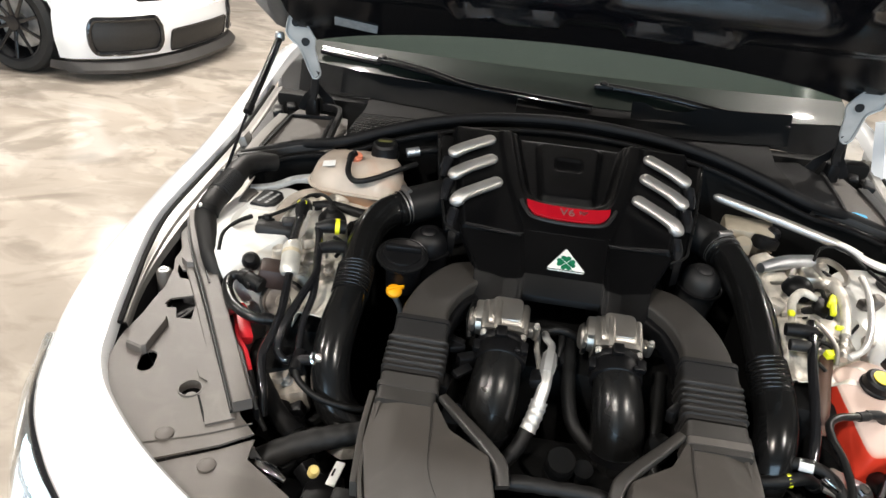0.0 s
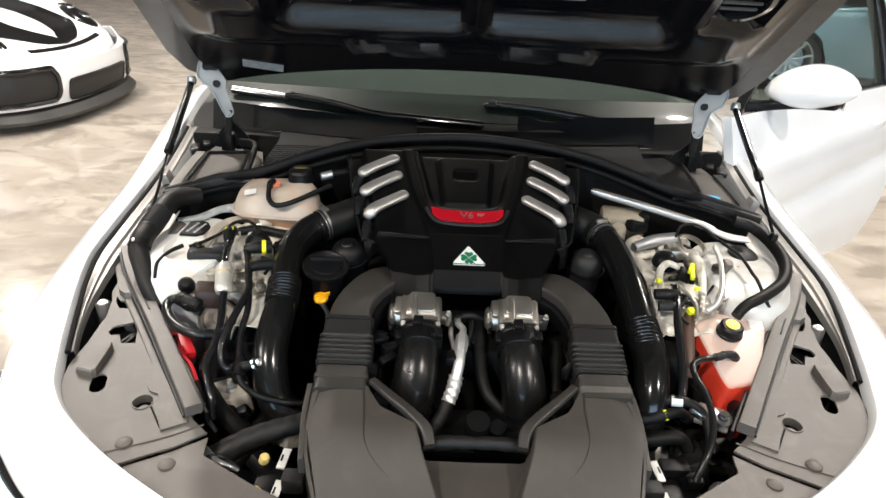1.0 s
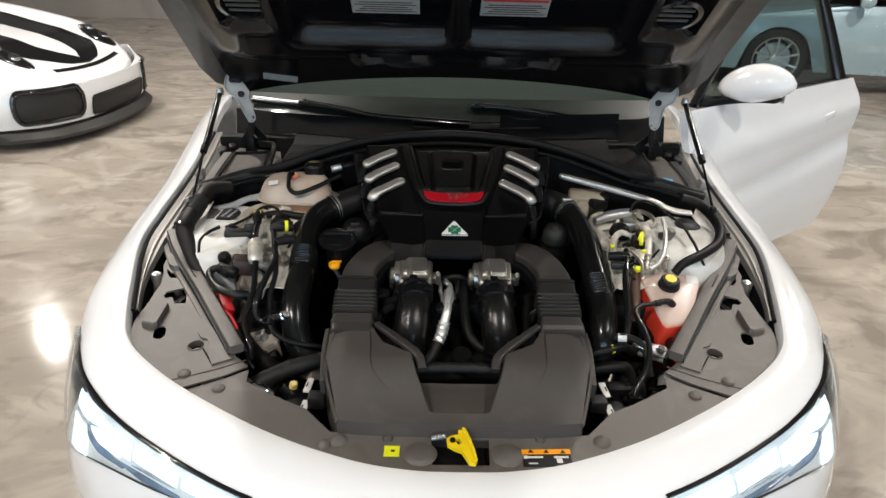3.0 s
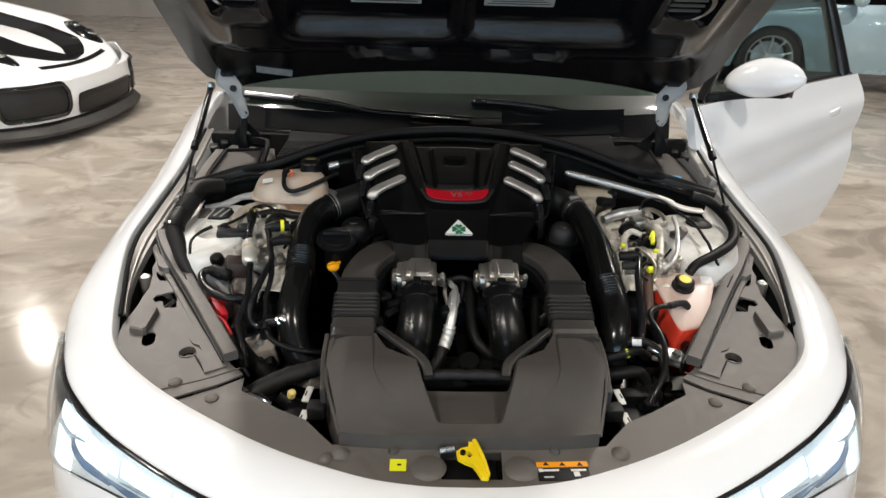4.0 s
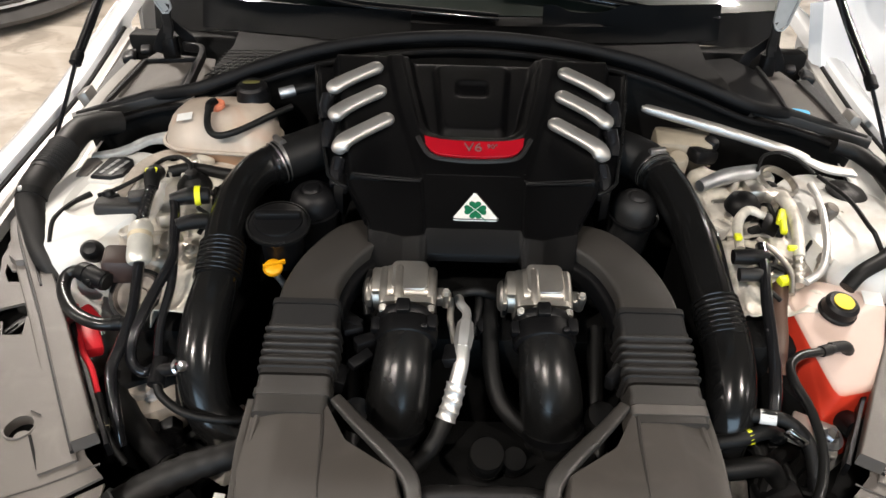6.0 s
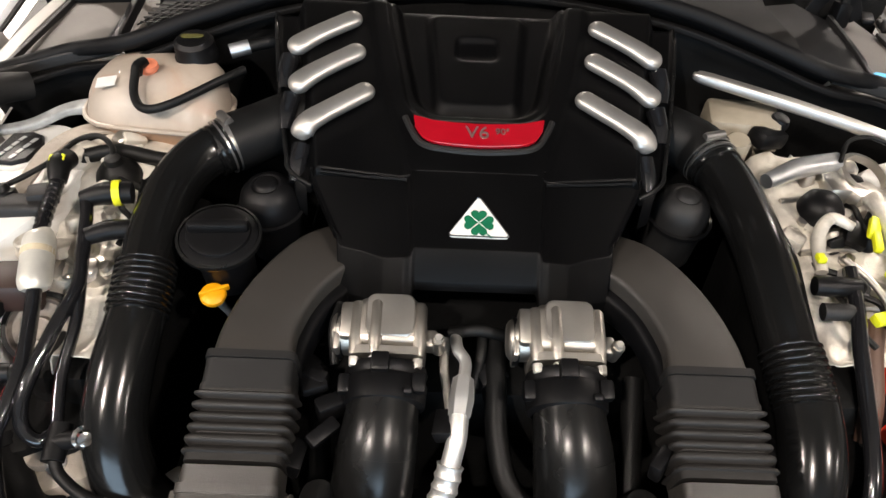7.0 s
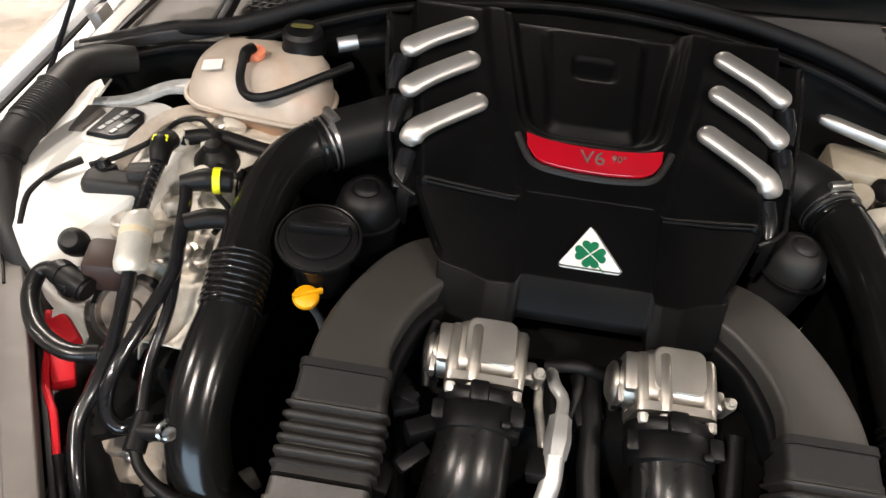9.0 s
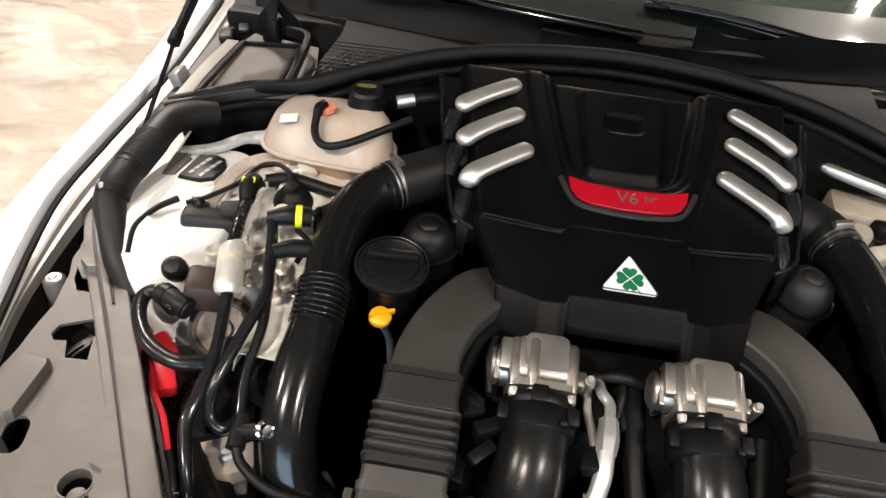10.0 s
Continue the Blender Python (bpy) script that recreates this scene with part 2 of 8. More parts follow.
def polished_concrete():
    """Marbled, sealed concrete: broad clouds, drawn-out streaks and thin dark veins under a glossy seal."""
    m = mat("polished_concrete", (0.375, 0.332, 0.285), 0.12, var=0.18, scale=1.6, bump=0.02, bscale=14, rvar=0.07)
    nt = m.node_tree
    b = nt.nodes["Principled BSDF"]
    col = b.inputs["Base Color"].links[0].from_socket
    co = nt.nodes.new("ShaderNodeTexCoord")

    def layer(col, scale, turn, size, twist, lo, hi, tint, most):
        mp, n, r, mx = (nt.nodes.new(k) for k in ("ShaderNodeMapping", "ShaderNodeTexNoise", "ShaderNodeMapRange", "ShaderNodeMix"))
        mp.inputs["Scale"].default_value, mp.inputs["Rotation"].default_value = scale, (0, 0, turn)
        n.inputs["Scale"].default_value, n.inputs["Detail"].default_value, n.inputs["Distortion"].default_value = size, 8, twist
        r.inputs[1].default_value, r.inputs[2].default_value, r.inputs[4].default_value = lo, hi, most
        mx.data_type = "RGBA"
        nt.links.new(co.outputs["Object"], mp.inputs[0])
        nt.links.new(mp.outputs[0], n.inputs["Vector"])
        nt.links.new(n.outputs["Fac"], r.inputs[0])
        nt.links.new(r.outputs[0], mx.inputs[0])
        nt.links.new(col, mx.inputs[6])
        mx.inputs[7].default_value = (*tint, 1)
        return mx.outputs[2]

    col = layer(col, (0.8, 1.3, 1), 0.45, 1.1, 2.4, 0.48, 0.60, (0.50, 0.452, 0.392), 0.8)
    col = layer(col, (0.75, 1.35, 1), -0.3, 1.3, 2.8, 0.51, 0.63, (0.225, 0.196, 0.167), 0.66)
    col = layer(col, (0.9, 1.2, 1), 0.9, 3.4, 3.0, 0.56, 0.68, (0.265, 0.232, 0.200), 0.42)
    nt.links.new(col, b.inputs["Base Color"])
    return m


FLOOR = polished_concrete()


def coolant_level(name, pale, full, level, soft, slant):
    """Translucent shell: the tinted coolant shows through below a sloping level."""
    m = mat(name, pale, 0.38, var=0.08, scale=10, coat=0.15)
    nt = m.node_tree
    b = nt.nodes["Principled BSDF"]
    old = b.inputs["Base Color"].links[0].from_socket
    geo, sep, ma, mr, mx = (nt.nodes.new(k) for k in ("ShaderNodeNewGeometry", "ShaderNodeSeparateXYZ", "ShaderNodeMath", "ShaderNodeMapRange", "ShaderNodeMix"))
    nt.links.new(geo.outputs["Position"], sep.inputs[0])
    ma.operation = "MULTIPLY_ADD"
    ma.inputs[1].default_value = slant
    nt.links.new(sep.outputs[0], ma.inputs[0])
    nt.links.new(sep.outputs[2], ma.inputs[2])
    mr.inputs[1].default_value, mr.inputs[2].default_value = level, level + soft
    mr.inputs[3].default_value, mr.inputs[4].default_value = 1.0, 0.0
    nt.links.new(ma.outputs[0], mr.inputs[0])
    mx.data_type = "RGBA"
    nt.links.new(mr.outputs[0], mx.inputs[0])
    nt.links.new(old, mx.inputs[6])
    mx.inputs[7].default_value = (*full, 1)
    nt.links.new(mx.outputs[2], b.inputs["Base Color"])
    return m


TANK_LEVEL = coolant_level("half_full_tank_shell", (0.60, 0.46, 0.40), (0.60, 0.20, 0.13), 0.758, 0.012, 0.0)

# ---- mesh helpers ----
ORIGIN = {}


def thing(name, label, category, at=(0, 0, 0), group="", kind=""):
    ob = new(name)
    ob.empty_display_size = 0.05
    ob.location = at
    ORIGIN[ob] = Vector(at)
    return tagged(ob, label, category, group, kind)


def part(name, bm, material, parent=None, label="", sharp=38):
    me = bpy.data.meshes.new(name)
    o = ORIGIN.get(parent, Vector((0, 0, 0)))
    if o.length > 0:
        bmesh.ops.translate(bm, verts=bm.verts, vec=-o)
    bmesh.ops.recalc_face_normals(bm, faces=bm.faces)
    bm.to_mesh(me)
    bm.free()
    me.materials.append(material)
    for p in me.polygons:
        p.use_smooth = True
    me.set_sharp_from_angle(angle=radians(sharp))
    ob = new(name, me)
    ob.parent = parent
    ORIGIN[ob] = o
    if label:
        tagged(ob, label)
    return ob


def solo(name, bm, material, label, category, group="", kind="", sharp=38):
    """A thing of one mesh, its origin at the middle of its base."""
    lo = Vector([min(v.co[i] for v in bm.verts) for i in range(3)])
    hi = Vector([max(v.co[i] for v in bm.verts) for i in range(3)])
    at = Vector(((lo.x + hi.x) / 2, (lo.y + hi.y) / 2, lo.z))
    bmesh.ops.translate(bm, verts=bm.verts, vec=-at)
    ob = part(name, bm, material, None, "", sharp)
    ob.location = at
    ORIGIN[ob] = at
    return tagged(ob, label, category, group, kind)


def join(*bms):
    out = bmesh.new()
    for b in bms:
        me = bpy.data.meshes.new("tmp")
        b.to_mesh(me)
        b.free()
        out.from_mesh(me)
        bpy.data.meshes.remove(me)
    return out


def mirror(bm):
    for v in bm.verts:
        v.co.x = -v.co.x
    bmesh.ops.reverse_faces(bm, faces=bm.faces)
    return bm


def moved(bm, m):
    bmesh.ops.transform(bm, matrix=m, verts=bm.verts)
    return bm


def spline(pts, res=6):
    P = [Vector(p) for p in pts]
    if len(P) < 3:
        return [P[0].lerp(P[1], i / res) for i in range(res + 1)]
    P = [P[0] * 2 - P[1]] + P + [P[-1] * 2 - P[-2]]
    out = []
    for i in range(1, len(P) - 2):
        a, b, c, d = P[i - 1:i + 3]
        for k in range(res):
            t = k / res
            out.append(0.5 * (2 * b + (c - a) * t + (2 * a - 5 * b + 4 * c - d) * t * t + (3 * b - a - 3 * c + d) * t ** 3))
    return out + [P[-2]]


def loft(rings, cap=True, close=True):
    bm = bmesh.new()
    vs = [[bm.verts.new(p) for p in r] for r in rings]
    n = len(rings[0])
    for i in range(len(vs) - 1):
        for j in range(n if close else n - 1):
            bm.faces.new((vs[i][j], vs[i][(j + 1) % n], vs[i + 1][(j + 1) % n], vs[i + 1][j]))
    if cap and close:
        bm.faces.new(vs[0][::-1])
        bm.faces.new(vs[-1])
    return bm


def tube(pts, r=0.01, seg=10, res=6, ribs=None, section=None, up=(0, 0, 1), twist_up=False):
    """A round tube along a smooth line. r: one radius or one for each point. ribs: (from, to, count, height)."""
    C = spline(pts, res)
    n = len(C)
    if ribs:
        extra = max(1, int(ribs[2] * 6 / max(1, (ribs[1] - ribs[0]) * n)) )
        if extra > 1:
            C = [C[i].lerp(C[i + 1], k / extra) for i in range(n - 1) for k in range(extra)] + [C[-1]]
            n = len(C)
    rs = [r] * len(pts) if not isinstance(r, (list, tuple)) else list(r)
    rings, side = [], None
    for i, c in enumerate(C):
        d = (C[min(i + 1, n - 1)] - C[max(i - 1, 0)]).normalized()
        if side is None or twist_up:
            side = d.cross(Vector(up))
            if side.length < 0.1:
                side = d.cross(Vector((0, 1, 0)))
        side = (side - d * side.dot(d)).normalized()
        u = side.cross(d)
        f = i / (n - 1)
        k = f * (len(rs) - 1)
        rad = rs[int(k)] + (rs[min(int(k) + 1, len(rs) - 1)] - rs[int(k)]) * (k - int(k))
        if ribs and ribs[0] <= f <= ribs[1]:
            rad *= 1 + ribs[3] * (1 - 2 * (0.5 - 0.5 * math.cos((f - ribs[0]) / (ribs[1] - ribs[0]) * ribs[2] * 2 * math.pi)) ** 2.2)
        if section:
            rings.append([c + side * (a * rad) + u * (b * rad) for a, b in section])
        else:
            rings.append([c + side * (math.cos(2 * math.pi * j / seg) * rad) + u * (math.sin(2 * math.pi * j / seg) * rad) for j in range(seg)])
    return loft(rings)


def round_rect(w, h, r=0.3, k=4):
    """A rectangle w by h with rounded corners, as an outline."""
    out = []
    r = min(w, h) * r
    for cx, cy, a0 in ((w / 2 - r, h / 2 - r, 0), (-w / 2 + r, h / 2 - r, 90), (-w / 2 + r, -h / 2 + r, 180), (w / 2 - r, -h / 2 + r, 270)):
        for i in range(k + 1):
            a = radians(a0 + 90 * i / k)
            out.append((cx + r * math.cos(a), cy + r * math.sin(a)))
    return out


def box(c, s, bevel=0.0, rot=(0, 0, 0), seg=2):
    bm = bmesh.new()
    bmesh.ops.create_cube(bm, size=1)
    bmesh.ops.scale(bm, vec=s, verts=bm.verts)
    if bevel:
        bmesh.ops.bevel(bm, geom=bm.edges[:], offset=bevel, segments=seg, affect="EDGES", profile=0.5)
    return moved(bm, pose(*c, *rot))


def lathe(profile, at, aim=(0, 0, 1), seg=28, ring=False):
    """A turned shape: profile of (radius, height) along the axis aim."""
    rings = [[(r * math.cos(2 * math.pi * j / seg), r * math.sin(2 * math.pi * j / seg), z) for j in range(seg)] for r, z in profile]
    bm = loft(rings + [rings[0]] if ring else rings, cap=not ring)
    if ring:
        bmesh.ops.remove_doubles(bm, verts=bm.verts, dist=1e-6)
    return moved(bm, Matrix.Translation(at) @ Vector(aim).to_track_quat("Z", "Y").to_matrix().to_4x4())


def plate(outer, holes=(), zf=0.0, thick=0.004, lift=None):
    """A flat sheet with an outline and through-holes; zf: height, a number or a function of x and y."""
    bm = bmesh.new()
    edges = []
    for loop in (outer, *holes):
        vs = [bm.verts.new((x, y, 0)) for x, y in loop]
        edges += [bm.edges.new((vs[i], vs[(i + 1) % len(vs)])) for i in range(len(vs))]
    bmesh.ops.triangle_fill(bm, use_beauty=True, use_dissolve=False, edges=edges, normal=(0, 0, 1))
    top = bm.faces[:]
    got = bmesh.ops.extrude_face_region(bm, geom=top)
    new_v = {g for g in got["geom"] if isinstance(g, bmesh.types.BMVert)}
    for v in bm.verts:
        z = zf(v.co.x, v.co.y) if callable(zf) else zf
        v.co.z = z if v in new_v else z - thick
    return bm


def circle(x, y, r, n=16, sx=1.0, sy=1.0, rot=0.0):
    c, s = math.cos(rot), math.sin(rot)
    out = []
    for i in range(n):
        a = 2 * math.pi * i / n
        u, w = r * sx * math.cos(a), r * sy * math.sin(a)
        out.append((x + c * u - s * w, y + s * u + c * w))
    return out


def oblong(x, y, l, w, rot, k=5):
    """A slot with round ends."""
    c, s = math.cos(rot), math.sin(rot)
    out = []
    for e, a0 in ((1, -90), (-1, 90)):
        for i in range(k + 1):
            a = radians(a0 + 180 * i / k)
            u, v = e * (l - w) / 2 + w / 2 * math.cos(a), w / 2 * math.sin(a)
            out.append((x + c * u - s * v, y + s * u + c * v))
    return out


def field(xs, vs, f):
    """An open sheet over a grid of parameters; f gives the place."""
    return loft([[f(x, v) for x in xs] for v in vs], cap=False, close=False)


def thicken(bm, t):
    """Give an open sheet a thickness, behind its own normals."""
    bmesh.ops.recalc_face_normals(bm, faces=bm.faces)
    bm.normal_update()
    away = {v: v.normal.copy() for v in bm.verts}
    rim = [e for e in bm.edges if e.is_boundary]
    back = {v: bm.verts.new(v.co - away[v] * t) for v in list(away)}
    for f in bm.faces[:]:
        bm.faces.new([back[v] for v in reversed(f.verts)])
    for e in rim:
        a, b = e.verts
        try:
            bm.faces.new((a, b, back[b], back[a]))
        except ValueError:
            pass
    return bm


def lerp(a, b, t):
    return a + (b - a) * t


def table(x, rows):
    """Linear reading from rows of (x, value)."""
    if x <= rows[0][0]:
        return rows[0][1]
    for (a, p), (b, q) in zip(rows, rows[1:]):
        if x <= b:
            return p + (q - p) * (x - a) / (b - a)
    return rows[-1][1]


def ramp(x, a, b):
    t = max(0.0, min(1.0, (x - a) / (b - a)))
    return t * t * (3 - 2 * t)


def steps(a, b, n):
    return [a + (b - a) * i / n for i in range(n + 1)]


def words(text, size, m, material, parent, name="lettering", depth=0.0006):
    cu = bpy.data.curves.new(name, "FONT")
    cu.body, cu.size, cu.extrude, cu.align_x, cu.align_y = text, size, depth, "CENTER", "CENTER"
    tmp = bpy.data.objects.new(name, cu)
    me = bpy.data.meshes.new_from_object(tmp)
    bpy.data.objects.remove(tmp)
    bm = bmesh.new()
    bm.from_mesh(me)
    bpy.data.meshes.remove(me)
    return part(name, moved(bm, m), material, parent)

# ---- the showroom ----
solo("floor", box((0, 2, -0.06), (20, 20, 0.12)), FLOOR, "polished marbled grey-brown concrete floor", "floor", kind="structure")
solo("ceiling", box((0, 2, CEILING + 0.06), (20, 20, 0.12)), CEIL, "pale painted showroom ceiling", "ceiling", kind="structure")
solo("wall_north", box((0, 12.1, CEILING / 2), (20, 0.2, CEILING)), WALL, "grey plastered showroom wall", "wall", kind="structure")
solo("wall_south", join(box((-7, -8.1, CEILING / 2), (6, 0.2, CEILING)), box((7, -8.1, CEILING / 2), (6, 0.2, CEILING)), box((0, -8.1, 0.15), (8, 0.2, 0.3)), box((0, -8.1, 3.65), (8, 0.2, 1.3))), WALL, "grey plastered showroom wall with a wide window", "wall", kind="structure")
win = thing("window_1", "wide showroom window with dark frame", "window", (0, -8.1, 0.3), kind="structure")
for fx in (-3.97, -1.33, 1.33, 3.97):
    part("window_frame", box((fx, -8.1, 1.65), (0.06, 0.12, 2.7), 0.01), GLOSS_BLACK, win)
wp_ = part("window_pane", box((0, -8.14, 1.65), (7.9, 0.01, 2.68)), GLASS_CLEAR, win)
wp_.visible_shadow = False
solo("wall_east", box((10.1, 2, CEILING / 2), (0.2, 20.4, CEILING)), WALL, "grey plastered showroom wall", "wall", kind="structure")
solo("wall_west", box((-10.1, 2, CEILING / 2), (0.2, 20.4, CEILING)), WALL, "grey plastered showroom wall", "wall", kind="structure")


def ceiling_spot(x, y):
    t = thing("ceiling_spot", "round black ceiling spotlight, switched on", "spotlight", (x, y, CEILING), "ceiling spotlights")
    part("stem", lathe([(0.012, 0), (0.012, 0.14)], (x, y, CEILING - 0.14)), GLOSS_BLACK, t)
    part("can", lathe([(0.03, 0.2), (0.085, 0.18), (0.09, 0.0), (0.08, 0.0), (0.075, 0.12), (0.02, 0.13)], (x, y, CEILING - 0.33)), GLOSS_BLACK, t)
    part("bulb_disc", lathe([(0.001, 0.012), (0.06, 0.01), (0.06, 0.0), (0.001, 0.0)], (x, y, CEILING - 0.27)), LAMP_GLOW, t, "glowing lamp disc")


for lx, ly in LAMPS:
    ceiling_spot(lx, ly)

# ---- the white car: body shell ----
EDGE = [(0, 0.000, 0.712), (0.09, 0.004, 0.712), (0.2, 0.025, 0.715), (0.36, 0.084, 0.726), (0.54, 0.185, 0.742), (0.655, 0.275, 0.753), (0.71, 0.34, 0.761), (0.74, 0.41, 0.769),
        (0.775, 0.53, 0.786), (0.788, 0.65, 0.800), (0.789, 0.84, 0.826), (0.786, 1.07, 0.858), (0.79, 1.2, 0.878), (0.80, 1.4, 0.915), (0.815, 1.6, 0.945), (0.825, 1.75, 0.955)]
half = spline(EDGE, 7)
RIM = [Vector((-p.x, p.y, p.z)) for p in reversed(half[1:])] + half      # the whole rim of the bay, from one windscreen end to the other
WHEEL_Y = 0.86
PROFILE = [(-0.014, -0.024), (-0.012, -0.006), (-0.006, 0.003), (0.004, 0.005), (0.03, 0.004), (0.065, -0.004), (0.095, -0.022), (0.12, -0.055), (0.134, -0.10), (0.143, -0.17), (0.147, -0.25), (0.14, -0.35), (0.13, -0.45), (0.12, -0.56)]


def rim_out(i):
    d = RIM[min(i + 1, len(RIM) - 1)] - RIM[max(i - 1, 0)]
    return Vector((d.y, -d.x, 0)).normalized()


def skin(i, k, extra=0.0):
    """A place on the painted skin outside the rim: i along the rim, k down the profile."""
    p, n = RIM[i], rim_out(i)
    k0 = int(k)
    k1 = min(k0 + 1, len(PROFILE) - 1)
    o, h = lerp(PROFILE[k0][0], PROFILE[k1][0], k - k0), lerp(PROFILE[k0][1], PROFILE[k1][1], k - k0)
    z = p.z + h
    if abs(p.x) > 0.6 and k > 7:
        d = abs(p.y - WHEEL_Y)
        if d < 0.36:
            z = max(z, 0.33 + math.sqrt(0.36 ** 2 - d * d))
    if o > 0:
        o *= table(p.y, [(0.0, 0.98), (0.12, 0.98), (0.24, 0.95), (0.34, 0.86), (0.45, 0.84), (0.65, 0.95), (0.9, 1.03)])
    o += 0.028 * ramp(k, 7.5, 10) * ramp(0.48 - p.y, 0.0, 0.16)
    if abs(p.x) > 0.6 and k < 5:
        o += table(k, [(0, 0.042), (1, 0.041), (2, 0.038), (3, 0.032), (4, 0.013), (5, 0.0)]) * ramp(p.y, 0.5, 0.78)
    q = p + n * (o + extra)
    return Vector((q.x, q.y, z + extra * 0.3))


car = thing("white_sports_saloon", "white sports saloon with its dark hood raised", "car", (0, 2.2, 0))
part("body", thicken(loft([[skin(i, k) for k in range(len(PROFILE))] for i in range(len(RIM))], cap=False, close=False), 0.006), WHITE_PAINT, car, "white glossy front fenders and nose")

# body sides, roof and tail behind the bay
for s in (-1, 1):
    y0 = 1.72 if s < 0 else 2.52
    prof = [(0.86, 0.22), (0.915, 0.30), (0.93, 0.5), (0.935, 0.70), (0.925, 0.86), (0.90, 0.945), (0.85, 0.965)]
    rings = [[(s * x * table(y, [(1.4, 1.0), (3.8, 1.0), (4.6, 0.86)]), y, z if not (3.3 < y < 4.05 and z < 0.62) else max(z, 0.33 + math.sqrt(max(0, 0.36 ** 2 - (y - 3.68) ** 2)))) for x, z in prof] for y in steps(y0, 4.6, 30)]
    part("side_panel", thicken(loft(rings, cap=False, close=False), 0.01), WHITE_PAINT, car)
    part("sill", box((s * 0.88, 2.0, 0.24), (0.10, 1.3, 0.16), 0.03), WHITE_PAINT, car)
    part("side_window", thicken(loft([[(s * 0.865, y, 1.0), (s * 0.66, min(max(y, 2.28 if y < 2.6 else y), 3.5), 1.37)] for y in steps(1.75 if s < 0 else 2.6, 3.9, 8)], cap=False, close=False), 0.004), GLASS_DARK, car)
    part("pillar", tube([(s * 0.785, 1.64, 1.03), (s * 0.768, 1.72, 1.08), (s * 0.70, 2.0, 1.27), (s * 0.62, 2.28, 1.39)], [0.028, 0.028, 0.028, 0.03], section=round_rect(2.2, 1.6)), WHITE_PAINT, car)
part("roof", thicken(field(steps(-0.66, 0.66, 12), steps(2.25, 4.4, 12), lambda x, y: (x, y, 1.41 - 0.10 * (x / 0.66) ** 2 - 0.16 * max(0, (y - 3.2) / 1.2) ** 2 * 1.6)), 0.02), WHITE_PAINT, car)
part("tail", box((0, 4.58, 0.68), (1.6, 0.16, 0.72), 0.07), WHITE_PAINT, car)
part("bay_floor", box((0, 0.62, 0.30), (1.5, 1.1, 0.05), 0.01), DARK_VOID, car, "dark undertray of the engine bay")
part("dashboard", tube([(-0.72, 1.9, 0.93), (-0.3, 1.86, 0.97), (0.3, 1.86, 0.97), (0.72, 1.9, 0.93)], 0.10, section=round_rect(2.6, 2.0)), PLASTIC_BLACK, car)
part("cabin_floor", box((0, 2.9, 0.26), (1.6, 2.6, 0.06)), DARK_VOID, car)
part("firewall", box((0, 1.34, 0.60), (1.56, 0.05, 0.64), 0.01), DARK_VOID, car)


def windscreen(x, v):
    yb = 1.32 + 0.115 * (x / 0.72) ** 2
    return (x * lerp(1.0, 0.86, v), lerp(yb, 2.27 - 0.05 * (x / 0.72) ** 2, v), lerp(0.998, 1.40, v) + 0.03 * math.sin(math.pi * max(0.0, v)))


glass_front = part("windscreen", thicken(field(steps(-0.74, 0.74, 20), [-0.03] + steps(0, 1, 10), windscreen), 0.005), GLASS_HAZE, car, "green-tinted reflective windscreen")
glass_front.visible_shadow = False
# Dark sheet on the lower screen: its darker reflection is put into the colour.
part("dark_glass_band", thicken(field(steps(-0.735, 0.735, 24), steps(0, 1, 5), lambda x, v: Vector(windscreen(x, lerp(-0.03, 0.082 - 0.02 * (x / 0.72) ** 2, v))) + Vector((0, -0.004, 0.007))), 0.001), GLASS_BAND, car, "dark green lower zone of the windscreen, reflection put into its colour")


def road_wheel(parent, x, y, z, r, w, rim_mat, spokes=10, face=-1, rot=0.0):
    """A wheel with tyre, rim and spokes; face: the way its outer side looks along its own axle."""
    m = Matrix.Translation((x, y, z)) @ Matrix.Rotation(rot, 4, "Z") @ Matrix.Rotation(radians(90) * face, 4, "Y")
    h = w / 2
    tyre = lathe([(r * 0.72, -h * 0.9), (r * 0.9, -h), (r * 0.98, -h * 0.8), (r, 0), (r * 0.98, h * 0.8), (r * 0.9, h), (r * 0.72, h * 0.9), (r * 0.70, 0)], (0, 0, 0), seg=40, ring=True)
    wheel = part("wheel", moved(tyre, m), TYRE, parent, "black low-profile tyre")
    rim = lathe([(r * 0.74, h * 0.95), (r * 0.70, h * 0.9), (r * 0.66, h * 0.4), (r * 0.64, -h * 0.8), (r * 0.70, -h * 0.85), (r * 0.72, 0)], (0, 0, 0), seg=36, ring=True)
    part("rim", moved(rim, m), rim_mat, wheel)
    for i in range(spokes):
        a = 2 * math.pi * i / spokes
        sp = tube([(0.03, 0, h * 0.55), (r * 0.4, 0, h * 0.7), (r * 0.70, 0, h * 0.82)], [0.022, 0.014, 0.016], res=3, section=round_rect(1.6, 1.0))
        part("spoke", moved(sp, m @ Matrix.Rotation(a, 4, "Z")), rim_mat, wheel)
    part("hub", moved(lathe([(0.001, h * 0.75), (0.05, h * 0.72), (0.06, h * 0.5), (0.06, 0.0), (0.001, 0)], (0, 0, 0), seg=16), m), rim_mat, wheel)
    part("brake_disc", moved(lathe([(0.06, -0.01), (r * 0.52, -0.01), (r * 0.52, 0.01), (0.06, 0.01)], (0, 0, 0), seg=30), m), ZINC, wheel)
    part("wheel_back", moved(lathe([(0.001, -h * 0.6), (r * 0.66, -h * 0.6), (r * 0.66, -h * 0.7), (0.001, -h * 0.7)], (0, 0, 0), seg=30), m), DARK_VOID, wheel)


